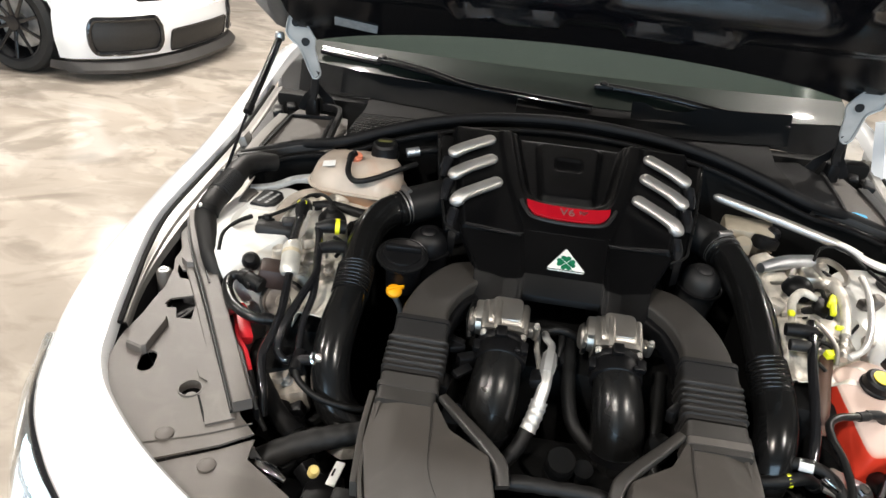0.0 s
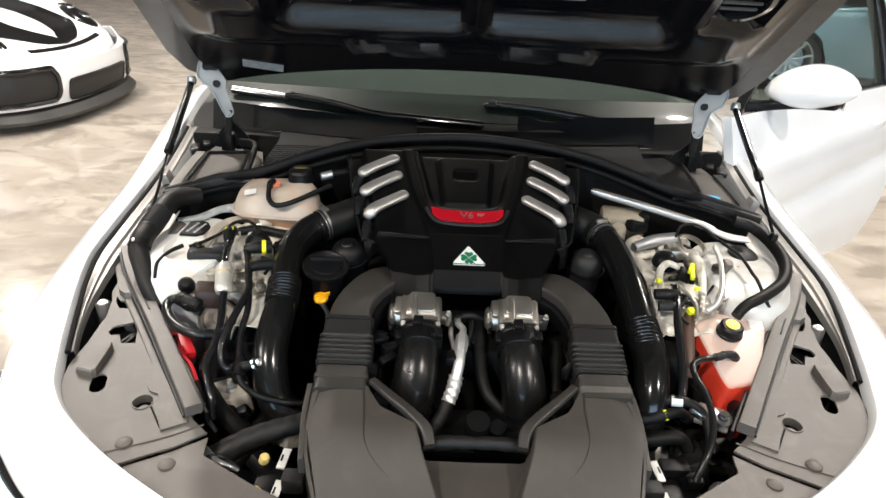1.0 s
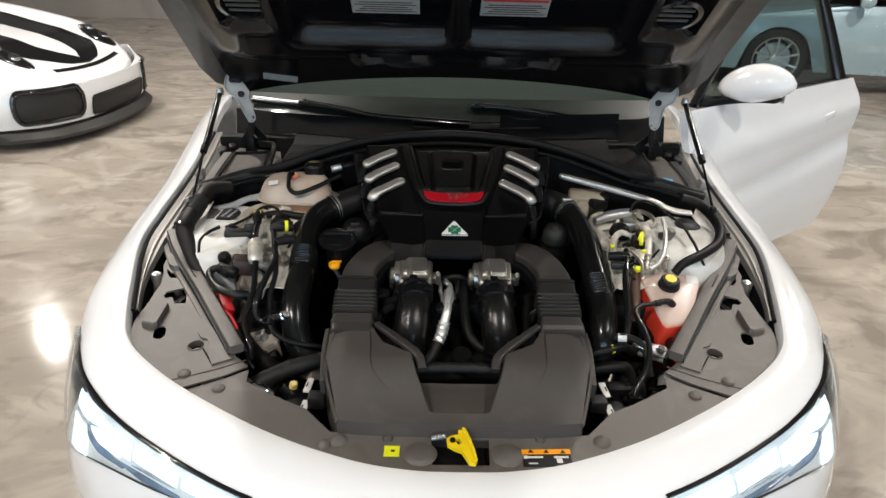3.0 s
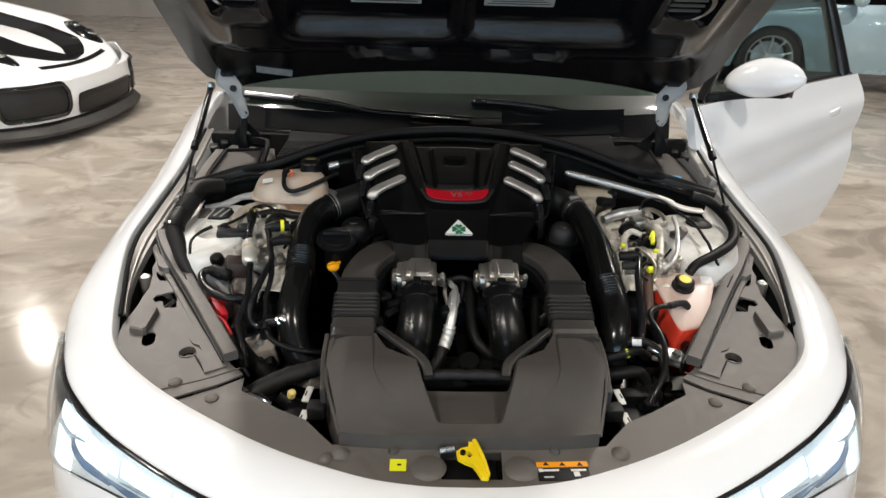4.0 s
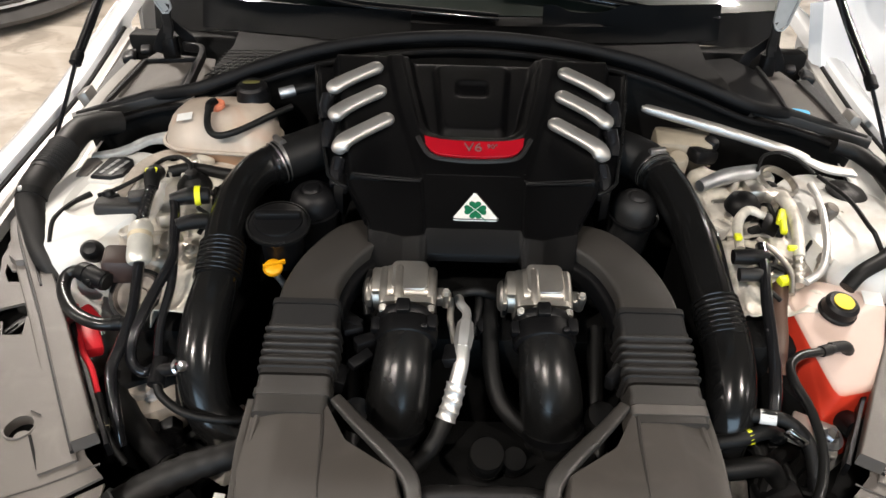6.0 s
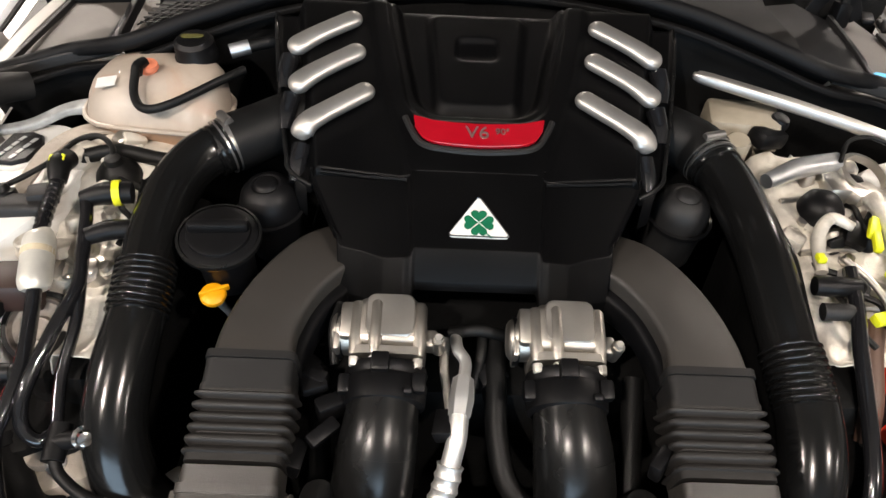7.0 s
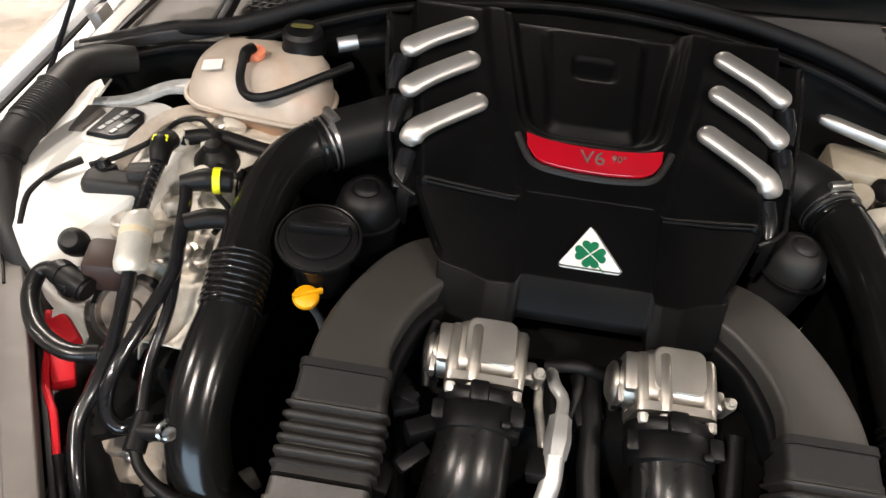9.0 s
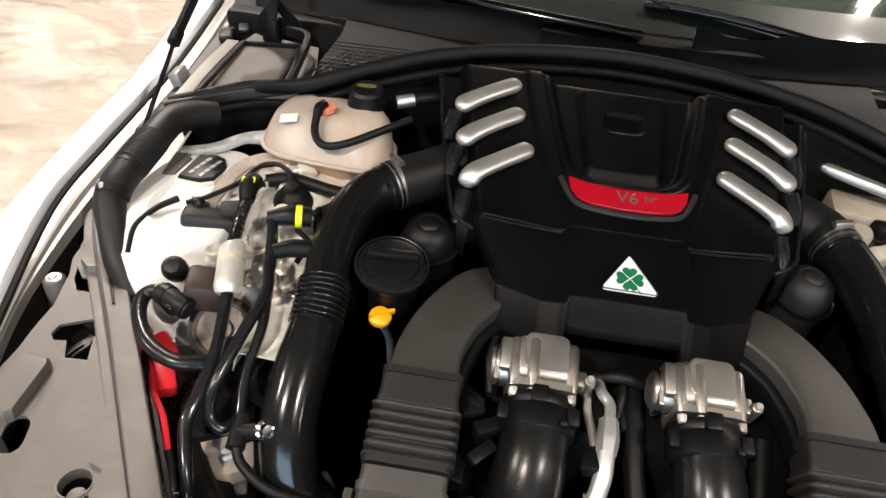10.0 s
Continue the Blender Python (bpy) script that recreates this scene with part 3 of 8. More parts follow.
for s in (-1, 1):
    for wy in (WHEEL_Y, 3.68):
        road_wheel(car, s * 0.80, wy, 0.33, 0.33, 0.24, GLOSS_BLACK, 10, s)

# headlamps set into the skin outside the rim
N_RIM = len(RIM)
for s in (-1, 1):
    idx = [i for i in range(N_RIM) if RIM[i].x * s > 0 and 0.30 < abs(RIM[i].x) and RIM[i].y < 0.47]
    idx.sort(key=lambda i: -RIM[i].y)
    lo, hi = [], []
    for j, i in enumerate(idx):
        f = j / (len(idx) - 1)
        k_top = table(f, [(0, 6.7), (0.10, 6.4), (0.25, 6.15), (0.5, 6.25), (0.7, 6.35), (1, 6.4)]) - (0.36 if s > 0 else 0.0)
        k_bot = table(f, [(0, 7.0), (0.08, 8.4), (0.2, 9.4), (0.3, 9.3), (0.5, 8.9), (0.7, 8.2), (0.85, 7.9), (1, 7.4)])
        lo.append((i, k_top))
        hi.append((i, k_bot))
    rings = [[skin(i, lerp(kt, hi[j][1], v), 0.005 + 0.007 * math.sin(math.pi * v)) for v in steps(0, 1, 8)] for j, (i, kt) in enumerate(lo)]
    lamp = part("headlamp", thicken(loft(rings, cap=False, close=False), 0.003), GLASS_CLEAR, car, "clear headlamp with bluish white LEDs")
    lamp.visible_shadow = False
    back = [[skin(i, lerp(kt, hi[j][1], v), 0.0015) for v in steps(0, 1, 6)] for j, (i, kt) in enumerate(lo)]
    part("reflector", thicken(loft(back, cap=False, close=False), 0.001), LAMP_INSIDE, lamp)
    n_lo = len(lo)

    def inside(f, v, h):
        """A place in the lamp: f from its rear end to the nose, v from its top edge down, h out of the skin."""
        j = min(n_lo - 2, int(f * (n_lo - 1)))
        g = f * (n_lo - 1) - j
        p, q = (skin(lo[m][0], lerp(lo[m][1], hi[m][1], v), h) for m in (j, j + 1))
        return Vector(p).lerp(Vector(q), g)

    def streak(points, r, material, name):
        part(name, tube([inside(f, v, 0.0050) for f, v in points], [1.6 * w for w in r], section=round_rect(2.0, 0.7, 0.3), res=4), material, lamp)
    # dark end behind the lens, light units, dark ribs between them and blue-grey vanes along the lower edge
    shroud = [[inside(f, v, 0.0030) for v in steps(0.0, table(f, [(0.0, 1.0), (0.34, 0.98), (0.40, 0.60), (0.46, 0.20), (0.50, 0.10)]), 4)] for f in steps(0.01, 0.50, 12)]
    part("end_shroud", thicken(loft(shroud, cap=False, close=False), 0.001), LAMP_DARK, lamp, "dark rear end of the lamp")
    streak([(0.08, 0.30), (0.16, 0.46), (0.26, 0.62), (0.36, 0.84)], [0.0006, 0.0014, 0.0014, 0.0006], SATIN, "vane")
    streak([(0.46, 0.46), (0.50, 0.52), (0.56, 0.50), (0.62, 0.40)], [0.0008, 0.0022, 0.0020, 0.0008], VANE_GREY, "vane")
    streak([(0.55, 0.52), (0.58, 0.66), (0.64, 0.78), (0.72, 0.86)], [0.001, 0.0040, 0.0044, 0.002], BLUE_GLASS, "vane")
    streak([(0.70, 0.80), (0.78, 0.84), (0.86, 0.86)], [0.001, 0.0040, 0.002], BLUE_GLASS, "vane")
    streak([(0.74, 0.72), (0.80, 0.66), (0.85, 0.68)], [0.0006, 0.0020, 0.0006], VANE_GREY, "vane")
    streak([(0.52, 0.97), (0.66, 0.97), (0.80, 0.95), (0.95, 0.93)], [0.0006, 0.0012, 0.0014, 0.0010], PLASTIC_DARK, "lower_bezel")
    for f0, f1, v0, v1 in ((0.45, 0.55, 0.16, 0.48), (0.54, 0.62, 0.14, 0.40), (0.44, 0.56, 0.60, 0.94), (0.565, 0.70, 0.46, 0.70), (0.63, 0.73, 0.22, 0.62), (0.74, 0.85, 0.20, 0.60), (0.86, 0.97, 0.20, 0.62)):
        cup = [[inside(f, lerp(v0, v1, v) + 0.05 * (f - f0) / (f1 - f0), 0.0035) for v in steps(0, 1, 4)] for f in steps(f0, f1, 5)]
        part("led_unit", thicken(loft(cup, cap=False, close=False), 0.002), LED, lamp, "bluish white LED unit")
    trim = [[skin(i, kt - 0.10 + table(j / len(lo), [(0, 0.8), (0.22, 0.75), (0.34, 0.42), (0.44, 0.30), (0.52, 0.46), (0.62, 0.26), (1, 0.22)]) * v, 0.003 + 0.003 * math.sin(math.pi * v)) for v in steps(0, 1, 3)] for j, (i, kt) in enumerate(lo) if j > 2]
    part("bezel", thicken(loft(trim, cap=False, close=False), 0.001), GLOSS_BLACK, lamp)

# ---- hood ----
SLOPE = radians(40)
HD, HN = Vector((0, -math.cos(SLOPE), math.sin(SLOPE))), Vector((0, -math.sin(SLOPE), -math.cos(SLOPE)))
HINGE = Vector((0, 1.24, 1.10))


def on_hood(x, s, h=0.0):
    """A place on the underside of the raised hood: s metres from the hinge line, h out of the surface."""
    return HINGE + HD * s + HN * h + Vector((x, 0, 0))


def hood_half(s):
    return table(s, [(-0.05, 0.66), (0.05, 0.735), (0.15, 0.755), (0.6, 0.75), (0.85, 0.70), (1.05, 0.52), (1.18, 0.25), (1.22, 0.05)])


def hood_rear(x):
    return 0.115 - 0.14 * (abs(x) / 0.75) ** 2


def hood_sheet(x01, v, h):
    s = v * 1.2
    w = hood_half(s)
    x = x01 * w
    s2 = s + (hood_rear(x) * (1 - v))
    return on_hood(x, s2, h - 0.05 * (x / 0.75) ** 2 * -0.5)


hood = part("hood", thicken(field(steps(-1, 1, 30), steps(0, 1, 24), lambda x, v: hood_sheet(x, v, -0.034)), 0.012), CARBON, car, "raised dark carbon-fibre hood")


def liner_height(x, s):
    """The pressed relief of the inner hood panel."""
    h = 0.012 + 0.028 * ramp(s, 0.20, 0.27) * (1 - ramp(abs(x), 0.56, 0.66))
    h += 0.022 * ramp(s, 0.235, 0.25) * (1 - ramp(s, 0.262, 0.29)) * ramp(abs(x), 0.05, 0.07) * (1 - ramp(abs(x), 0.27, 0.31))
    h -= 0.05 * ramp(s, 0.30, 0.36) * (1 - ramp(abs(x), 0.40, 0.46)) * ramp(abs(x), 0.01, 0.03)
    h -= 0.03 * ramp(s, 0.36, 0.40) * ramp(abs(x), 0.47, 0.50) * (1 - ramp(abs(x), 0.58, 0.61))
    return h


part("inner_panel", thicken(field(steps(-0.68, 0.68, 80), steps(0.0, 1.0, 80), lambda x, v: on_hood(x * min(1, hood_half(lerp(hood_rear(x) + 0.005, 1.02, v)) / 0.75), lerp(hood_rear(x) + 0.005, 1.02, v), liner_height(x, lerp(hood_rear(x) + 0.005, 1.02, v)))), 0.004), HOOD_LINER, hood, "black pressed inner hood panel")
for x0, w in ((-0.185, 0.17), (0.137, 0.17)):
    m = Matrix.Translation(on_hood(x0, 0.455, 0.004)) @ Matrix((( -1, 0, 0), tuple(HD), tuple(HN))).transposed().to_4x4()
    st = part("warning_sticker", moved(box((0, 0, 0), (w, 0.075, 0.001)), m), STICKER_GREY, hood, "pale printed warning sticker")
    for j in range(5):
        part("print_bar", moved(box((0.0, -0.028 + 0.009 * j, 0.001), (w * (0.9 - 0.12 * (j % 3)), 0.003, 0.0006)), m), STICKER_BLACK, st)
    if x0 > 0:
        part("print_bar", moved(box((0.0, 0.026, 0.001), (w * 0.95, 0.007, 0.0006)), m), RED_PLASTIC, st)
for s in (-1, 1):
    m = Matrix.Translation(on_hood(s * 0.535, 0.47, 0.014)) @ Matrix(((-1, 0, 0), tuple(HD), tuple(HN))).transposed().to_4x4()
    vent = part("hood_vent", moved(lathe([(0.062, 0.0), (0.062, 0.016), (0.05, 0.018), (0.046, 0.0)], (0, 0, 0), ring=True), m), GLOSS_BLACK, hood)
    for j in range(4):
        part("vent_slat", moved(box((0, -0.03 + 0.02 * j, 0.006), (0.085, 0.006, 0.006), 0.002), m), PLASTIC_PANEL, vent)
mst = Matrix.Translation(on_hood(-0.52, 0.10, 0.018)) @ Matrix(((-1, 0, 0), tuple(HD), tuple(HN))).transposed().to_4x4()
tag = part("printed_label", moved(box((0, 0, 0), (0.10, 0.035, 0.001)), mst @ pose(0, 0, 0, 0, 0, 12)), STICKER_GREY, hood, "small silver printed label")

# ---- door ----
DOOR0, DDIR, DOUT = Vector((0.92, 1.42, 0)), Vector((0.81, 0.585, 0)), Vector((0.585, -0.81, 0))


def on_door(s, z, h=0.0):
    return DOOR0 + DDIR * s + DOUT * (h - 0.055 * max(0.0, (z - 0.55) / 0.48)) + Vector((0, 0, z))


def door_rear(z):
    return table(z, [(0.38, 0.90), (0.55, 0.95), (0.70, 1.00), (0.84, 1.05), (0.95, 1.075), (1.03, 1.03)])


def door_skin(u, v):
    z = 0.40 + 0.62 * v
    s = lerp(-0.15, door_rear(z), u)
    bulge = 0.045 * math.sin(math.pi * min(1, v * 0.9 + 0.05)) - 0.018 * math.exp(-((v - 0.42 - 0.2 * u) / 0.07) ** 2) + 0.012 * math.exp(-((v - 0.72 - 0.10 * u) / 0.06) ** 2)
    return on_door(s, z, bulge)


door = part("door", thicken(field(steps(0, 1, 24), steps(0, 1, 30), door_skin), 0.03), WHITE_PAINT, car, "open white front door")
part("belt_strip", tube([on_door(0.0, 1.022, 0.014), on_door(0.5, 1.028, 0.016), on_door(1.02, 1.026, 0.012)], 0.009), GLOSS_BLACK, door)
part("window_frame", tube([on_door(-0.06, 1.03), on_door(0.12, 1.20, -0.02), on_door(0.32, 1.36, -0.05), on_door(0.52, 1.43, -0.07), on_door(0.72, 1.45, -0.08)], 0.02, section=round_rect(1.6, 1.2)), GLOSS_BLACK, door)
part("window_frame", tube([on_door(0.965, 1.03, 0.0), on_door(0.895, 1.24, -0.04), on_door(0.80, 1.45, -0.08)], [0.042, 0.036, 0.03], section=round_rect(2.0, 1.2)), GLOSS_BLACK, door)
pane = part("window_pane", thicken(loft([[on_door(s0, 1.03, -0.004), on_door(s1, z1, -0.06)] for s0, s1, z1 in ((0.02, 0.02, 1.06), (0.2, 0.22, 1.26), (0.45, 0.42, 1.39), (0.7, 0.6, 1.43), (0.94, 0.79, 1.44))], cap=False, close=False), 0.004), GLASS, door)
pane.visible_shadow = False
part("door_handle", tube([on_door(0.73, 0.890, 0.040), on_door(0.76, 0.896, 0.062), on_door(0.84, 0.904, 0.062), on_door(0.88, 0.908, 0.040)], [0.012, 0.014, 0.014, 0.011], section=round_rect(1.5, 2.0)), WHITE_PAINT, door)
part("handle_cup", moved(lathe([(0.001, 0), (0.035, 0.002), (0.04, 0.008), (0.03, 0.009)], (0, 0, 0)), Matrix.Translation(on_door(0.80, 0.898, 0.034)) @ DOUT.to_track_quat("Z", "Y").to_matrix().to_4x4()), PLASTIC_DARK, door)


def mirror_shell(u, v):
    a, b = 2 * math.pi * u, v
    cx = on_door(0.08, 1.106, 0.14)
    k = math.sin(math.pi * b) ** 0.55
    sx = lerp(-1, 1, b)
    up = 0.078 if math.sin(a) > 0 else 0.054
    droop = 0.024 * sx
    return cx + DOUT * (sx * 0.137) + Vector((0, 0, math.sin(a) * up * k + droop)) - DDIR * (math.cos(a) * (0.075 if math.cos(a) > 0 else 0.03) * k)


mirror_ob = part("wing_mirror", loft([[mirror_shell(j / 24, v) for j in range(24)] for v in steps(0.01, 0.99, 16)]), WHITE_PAINT, door, "white door mirror housing")
part("mirror_foot", tube([on_door(0.02, 1.030, -0.03), on_door(0.04, 1.040, 0.02), on_door(0.06, 1.055, 0.08), on_door(0.08, 1.066, 0.14), on_door(0.08, 1.074, 0.22)], [0.034, 0.026, 0.024, 0.022, 0.014], section=round_rect(2.0, 1.1)), PLASTIC_BLACK, mirror_ob)
part("mirror_glass", moved(box((0, 0, 0), (0.006, 0.19, 0.085), 0.002), Matrix.Translation(on_door(0.105, 1.106, 0.14)) @ pose(0, 0, 0, 0, 0, math.degrees(math.atan2(0.585, 0.81)))), CHROME, mirror_ob)

# ---- the other cars in the hall ----


def nose_car(name, label, paint, m):
    """A low white track car, seen from its nose. Its own x runs forward from the nose tip at 0, y to its left."""
    t = thing(name, label, "car", tuple(m.translation))
    W = lambda bm: moved(bm, m)
    half_w = [(-4.4, 0.80), (-3.6, 0.92), (-2.4, 0.89), (-0.9, 0.92), (-0.72, 0.905), (-0.42, 0.87), (-0.27, 0.77), (-0.16, 0.66), (-0.08, 0.50), (-0.03, 0.34), (0.0, 0.12)]

    # upper skin: hood and fenders as one sheet, with raised fender crowns
    def top(x, f):
        w = table(x, half_w)
        z = table(x, [(-4.4, 0.80), (-3.6, 0.86), (-1.9, 0.90), (-1.2, 0.80), (-0.7, 0.70), (-0.35, 0.58), (-0.12, 0.47), (0.0, 0.42)])
        z += 0.055 * math.exp(-((abs(f) - 0.78) / 0.16) ** 2) * ramp(-x, 0.2, 0.7) * (1 - ramp(-x, 1.4, 2.2))
        z -= 0.16 * max(0.0, abs(f) - 0.84) / 0.16 * 0.9
        return (x, f * w, z)
    part("body", W(thicken(field(steps(-1, 1, 40), [-4.4 + 4.4 * i / 40 for i in range(41)], lambda f, x: top(x, f)), 0.012)), paint, t, "white sports car body")
    # bumper face swept round the nose
    line = spline([(-0.53, 0.925, 0), (-0.40, 0.89, 0), (-0.16, 0.70, 0), (-0.03, 0.38, 0), (0, 0, 0), (-0.03, -0.38, 0), (-0.16, -0.70, 0), (-0.40, -0.89, 0), (-0.53, -0.925, 0)], 12)

    def face(i, v, out=0.0):
        p = line[i]
        d = line[min(i + 1, len(line) - 1)] - line[max(i - 1, 0)]
        n = Vector((-d.y, d.x, 0)).normalized()
        z = table(v, [(0, 0.16), (0.35, 0.30), (0.7, 0.44), (1, top(min(p.x, -0.02), p.y / 0.95)[2])])
        o = table(v, [(0, 0.0), (0.35, 0.035), (0.7, 0.02), (1, -0.03)])
        return Vector((p.x, p.y, z)) + n * (o + out)
    part("bumper", W(thicken(loft([[face(i, v) for v in steps(0, 1, 10)] for i in range(len(line))], cap=False, close=False), 0.008)), paint, t)
    part("splitter", W(loft([[Vector((p.x * 1.0, p.y, 0.07)) + Vector((0.04, 0, 0)), Vector((p.x, p.y * 1.01, 0.065)) + Vector((0.06, 0, 0)), Vector((p.x, p.y * 1.01, 0.09)) + Vector((0.07, 0, 0)), Vector((p.x, p.y, 0.138)) + Vector((0.012, 0, 0)), Vector((p.x, p.y, 0.138)) + Vector((-0.08, 0, 0)), Vector((p.x, p.y, 0.08)) + Vector((-0.10, 0, 0))] for p in line])), SPLITTER, t, "dark grey front splitter lip")
    n = len(line) - 1
    spans = (("intake", 0.16, 0.350, 0.10, 0.68), ("intake", 0.375, 0.625, 0.03, 0.43), ("intake", 0.650, 0.84, 0.10, 0.68))
    for nm, a, b, v0, v1 in spans:
        ids = [i for i in range(n + 1) if a <= i / n <= b]
        side = v1 > 0.5

        def span(i):
            """Upper and lower edge of the opening, its corners rounded off."""
            e = abs(2 * (i - ids[0]) / (ids[-1] - ids[0]) - 1)
            cut = (0.5 if side else 0.2) * (v1 - v0) * (1 - math.sqrt(max(0.0, 1 - max(0.0, (e - 0.76) / 0.24) ** 2))) * 0.55
            return v0 + cut, v1 - cut
        g = part(nm, W(thicken(loft([[face(i, v, 0.006) for v in steps(*span(i), 5)] for i in ids], cap=False, close=False), 0.004)), MESH_GREY, t, "grey mesh air intake")
        rimline = [face(i, span(i)[1], 0.010) for i in ids] + [face(i, span(i)[0], 0.010) for i in reversed(ids)]
        part("intake_rim", W(tube(rimline + [rimline[0]], 0.019 if side else 0.006, seg=8, res=2)), GLOSS_BLACK, g)
    for s in (-1, 1):
        lens = lathe([(0.001, 0.035), (0.06, 0.03), (0.11, 0.012), (0.13, -0.01), (0.12, -0.03), (0.001, -0.04)], (0, 0, 0))
        bmesh.ops.scale(lens, vec=(1.6, 0.75, 1), verts=lens.verts)
        c = top(-0.45, s * 0.70)
        lamp = part("headlamp", W(moved(lens, Matrix.Translation((c[0], c[1], c[2] + 0.0)) @ Matrix.Rotation(radians(28), 4, "Y") @ Matrix.Rotation(radians(-12 * s), 4, "Z"))), GLOSS_BLACK, t, "oval headlamp with dark surround")
        for dx, r in ((0.05, 0.045), (-0.07, 0.036)):
            part("projector", W(lathe([(0.001, 0.02), (r * 0.8, 0.014), (r, 0.0), (r, -0.01)], (c[0] + dx, c[1], c[2] + 0.036 - dx * 0.5), (0.4, 0, 1), 18)), CHROME, lamp)
    # dark stripes beside the pale middle stripe
    for s in (-1, 1):
        part("hood_stripe", W(thicken(field(steps(0, 1, 8), steps(-1.60, -0.20, 40), lambda f, x: Vector(top(x, s * lerp(0.16 * math.sqrt(max(0, min(1, (-x - 0.30) / 0.22))) + 0.04 * ramp(-x, 0.7, 1.6), 0.47 * math.sqrt(max(0, min(1, (-x - 0.20) / 0.24))) + 0.06 * ramp(-x, 0.6, 1.5), f) / table(x, half_w))) + Vector((0, 0, 0.006))), 0.003)), GLOSS_BLACK, t, "black carbon hood stripe")
    part("hood_slot", W(thicken(field(steps(-0.42, 0.42, 16), steps(-0.19, -0.155, 3), lambda y, x: Vector(top(x - 0.25 * y * y, y / table(x, half_w))) + Vector((0, 0, 0.005))), 0.003)), GLOSS_BLACK, t)
    part("windscreen", W(thicken(field(steps(-0.62, 0.62, 10), steps(0, 1, 6), lambda x, v: (-1.65 - 0.75 * v - 0.2 * (x / 0.62) ** 2 * (1 - v), x * (1 - 0.2 * v), 0.92 + 0.36 * v)), 0.006)), GLASS_DARK, t)
    part("roof", W(thicken(field(steps(-0.52, 0.52, 10), steps(-4.0, -2.38, 10), lambda y, x: (x, y, 1.28 - 0.1 * (y / 0.52) ** 2 - 0.35 * ramp(-x, 2.9, 4.3))), 0.012)), paint, t)
    for s in (-1, 1):
        part("fender_side", W(thicken(field(steps(-1.45, -0.46, 24), steps(0, 1, 6), lambda x, v: (x, s * (table(x, half_w) + 0.012), lerp(max(0.2, 0.34 + math.sqrt(max(0.0, 0.375 ** 2 - (x + 0.90) ** 2))), top(x, 0.97)[2] + 0.02, v))), 0.01)), paint, t)
        part("side_panel", W(thicken(field(steps(-3.3, -1.3, 12), steps(0.14, 0.76, 8), lambda x, z: (x, s * (0.90 + 0.03 * math.sin(math.pi * (z - 0.14) / 0.62)), z)), 0.01)), paint, t)
        for x in (-0.90, -3.4):
            c = m @ Vector((x, s * 0.80, 0.34))
            ang = m.to_euler().z
            road_wheel(t, c.x, c.y, c.z, 0.34, 0.26, GLOSS_BLACK, 10, -1 if s > 0 else 1, ang + radians(-90))
    return t


nose_car("white_track_car", "low white track-ready sports car with black hood stripes", WHITE_PAINT, pose(-2.73, 4.78, 0, 0, 0, -5))


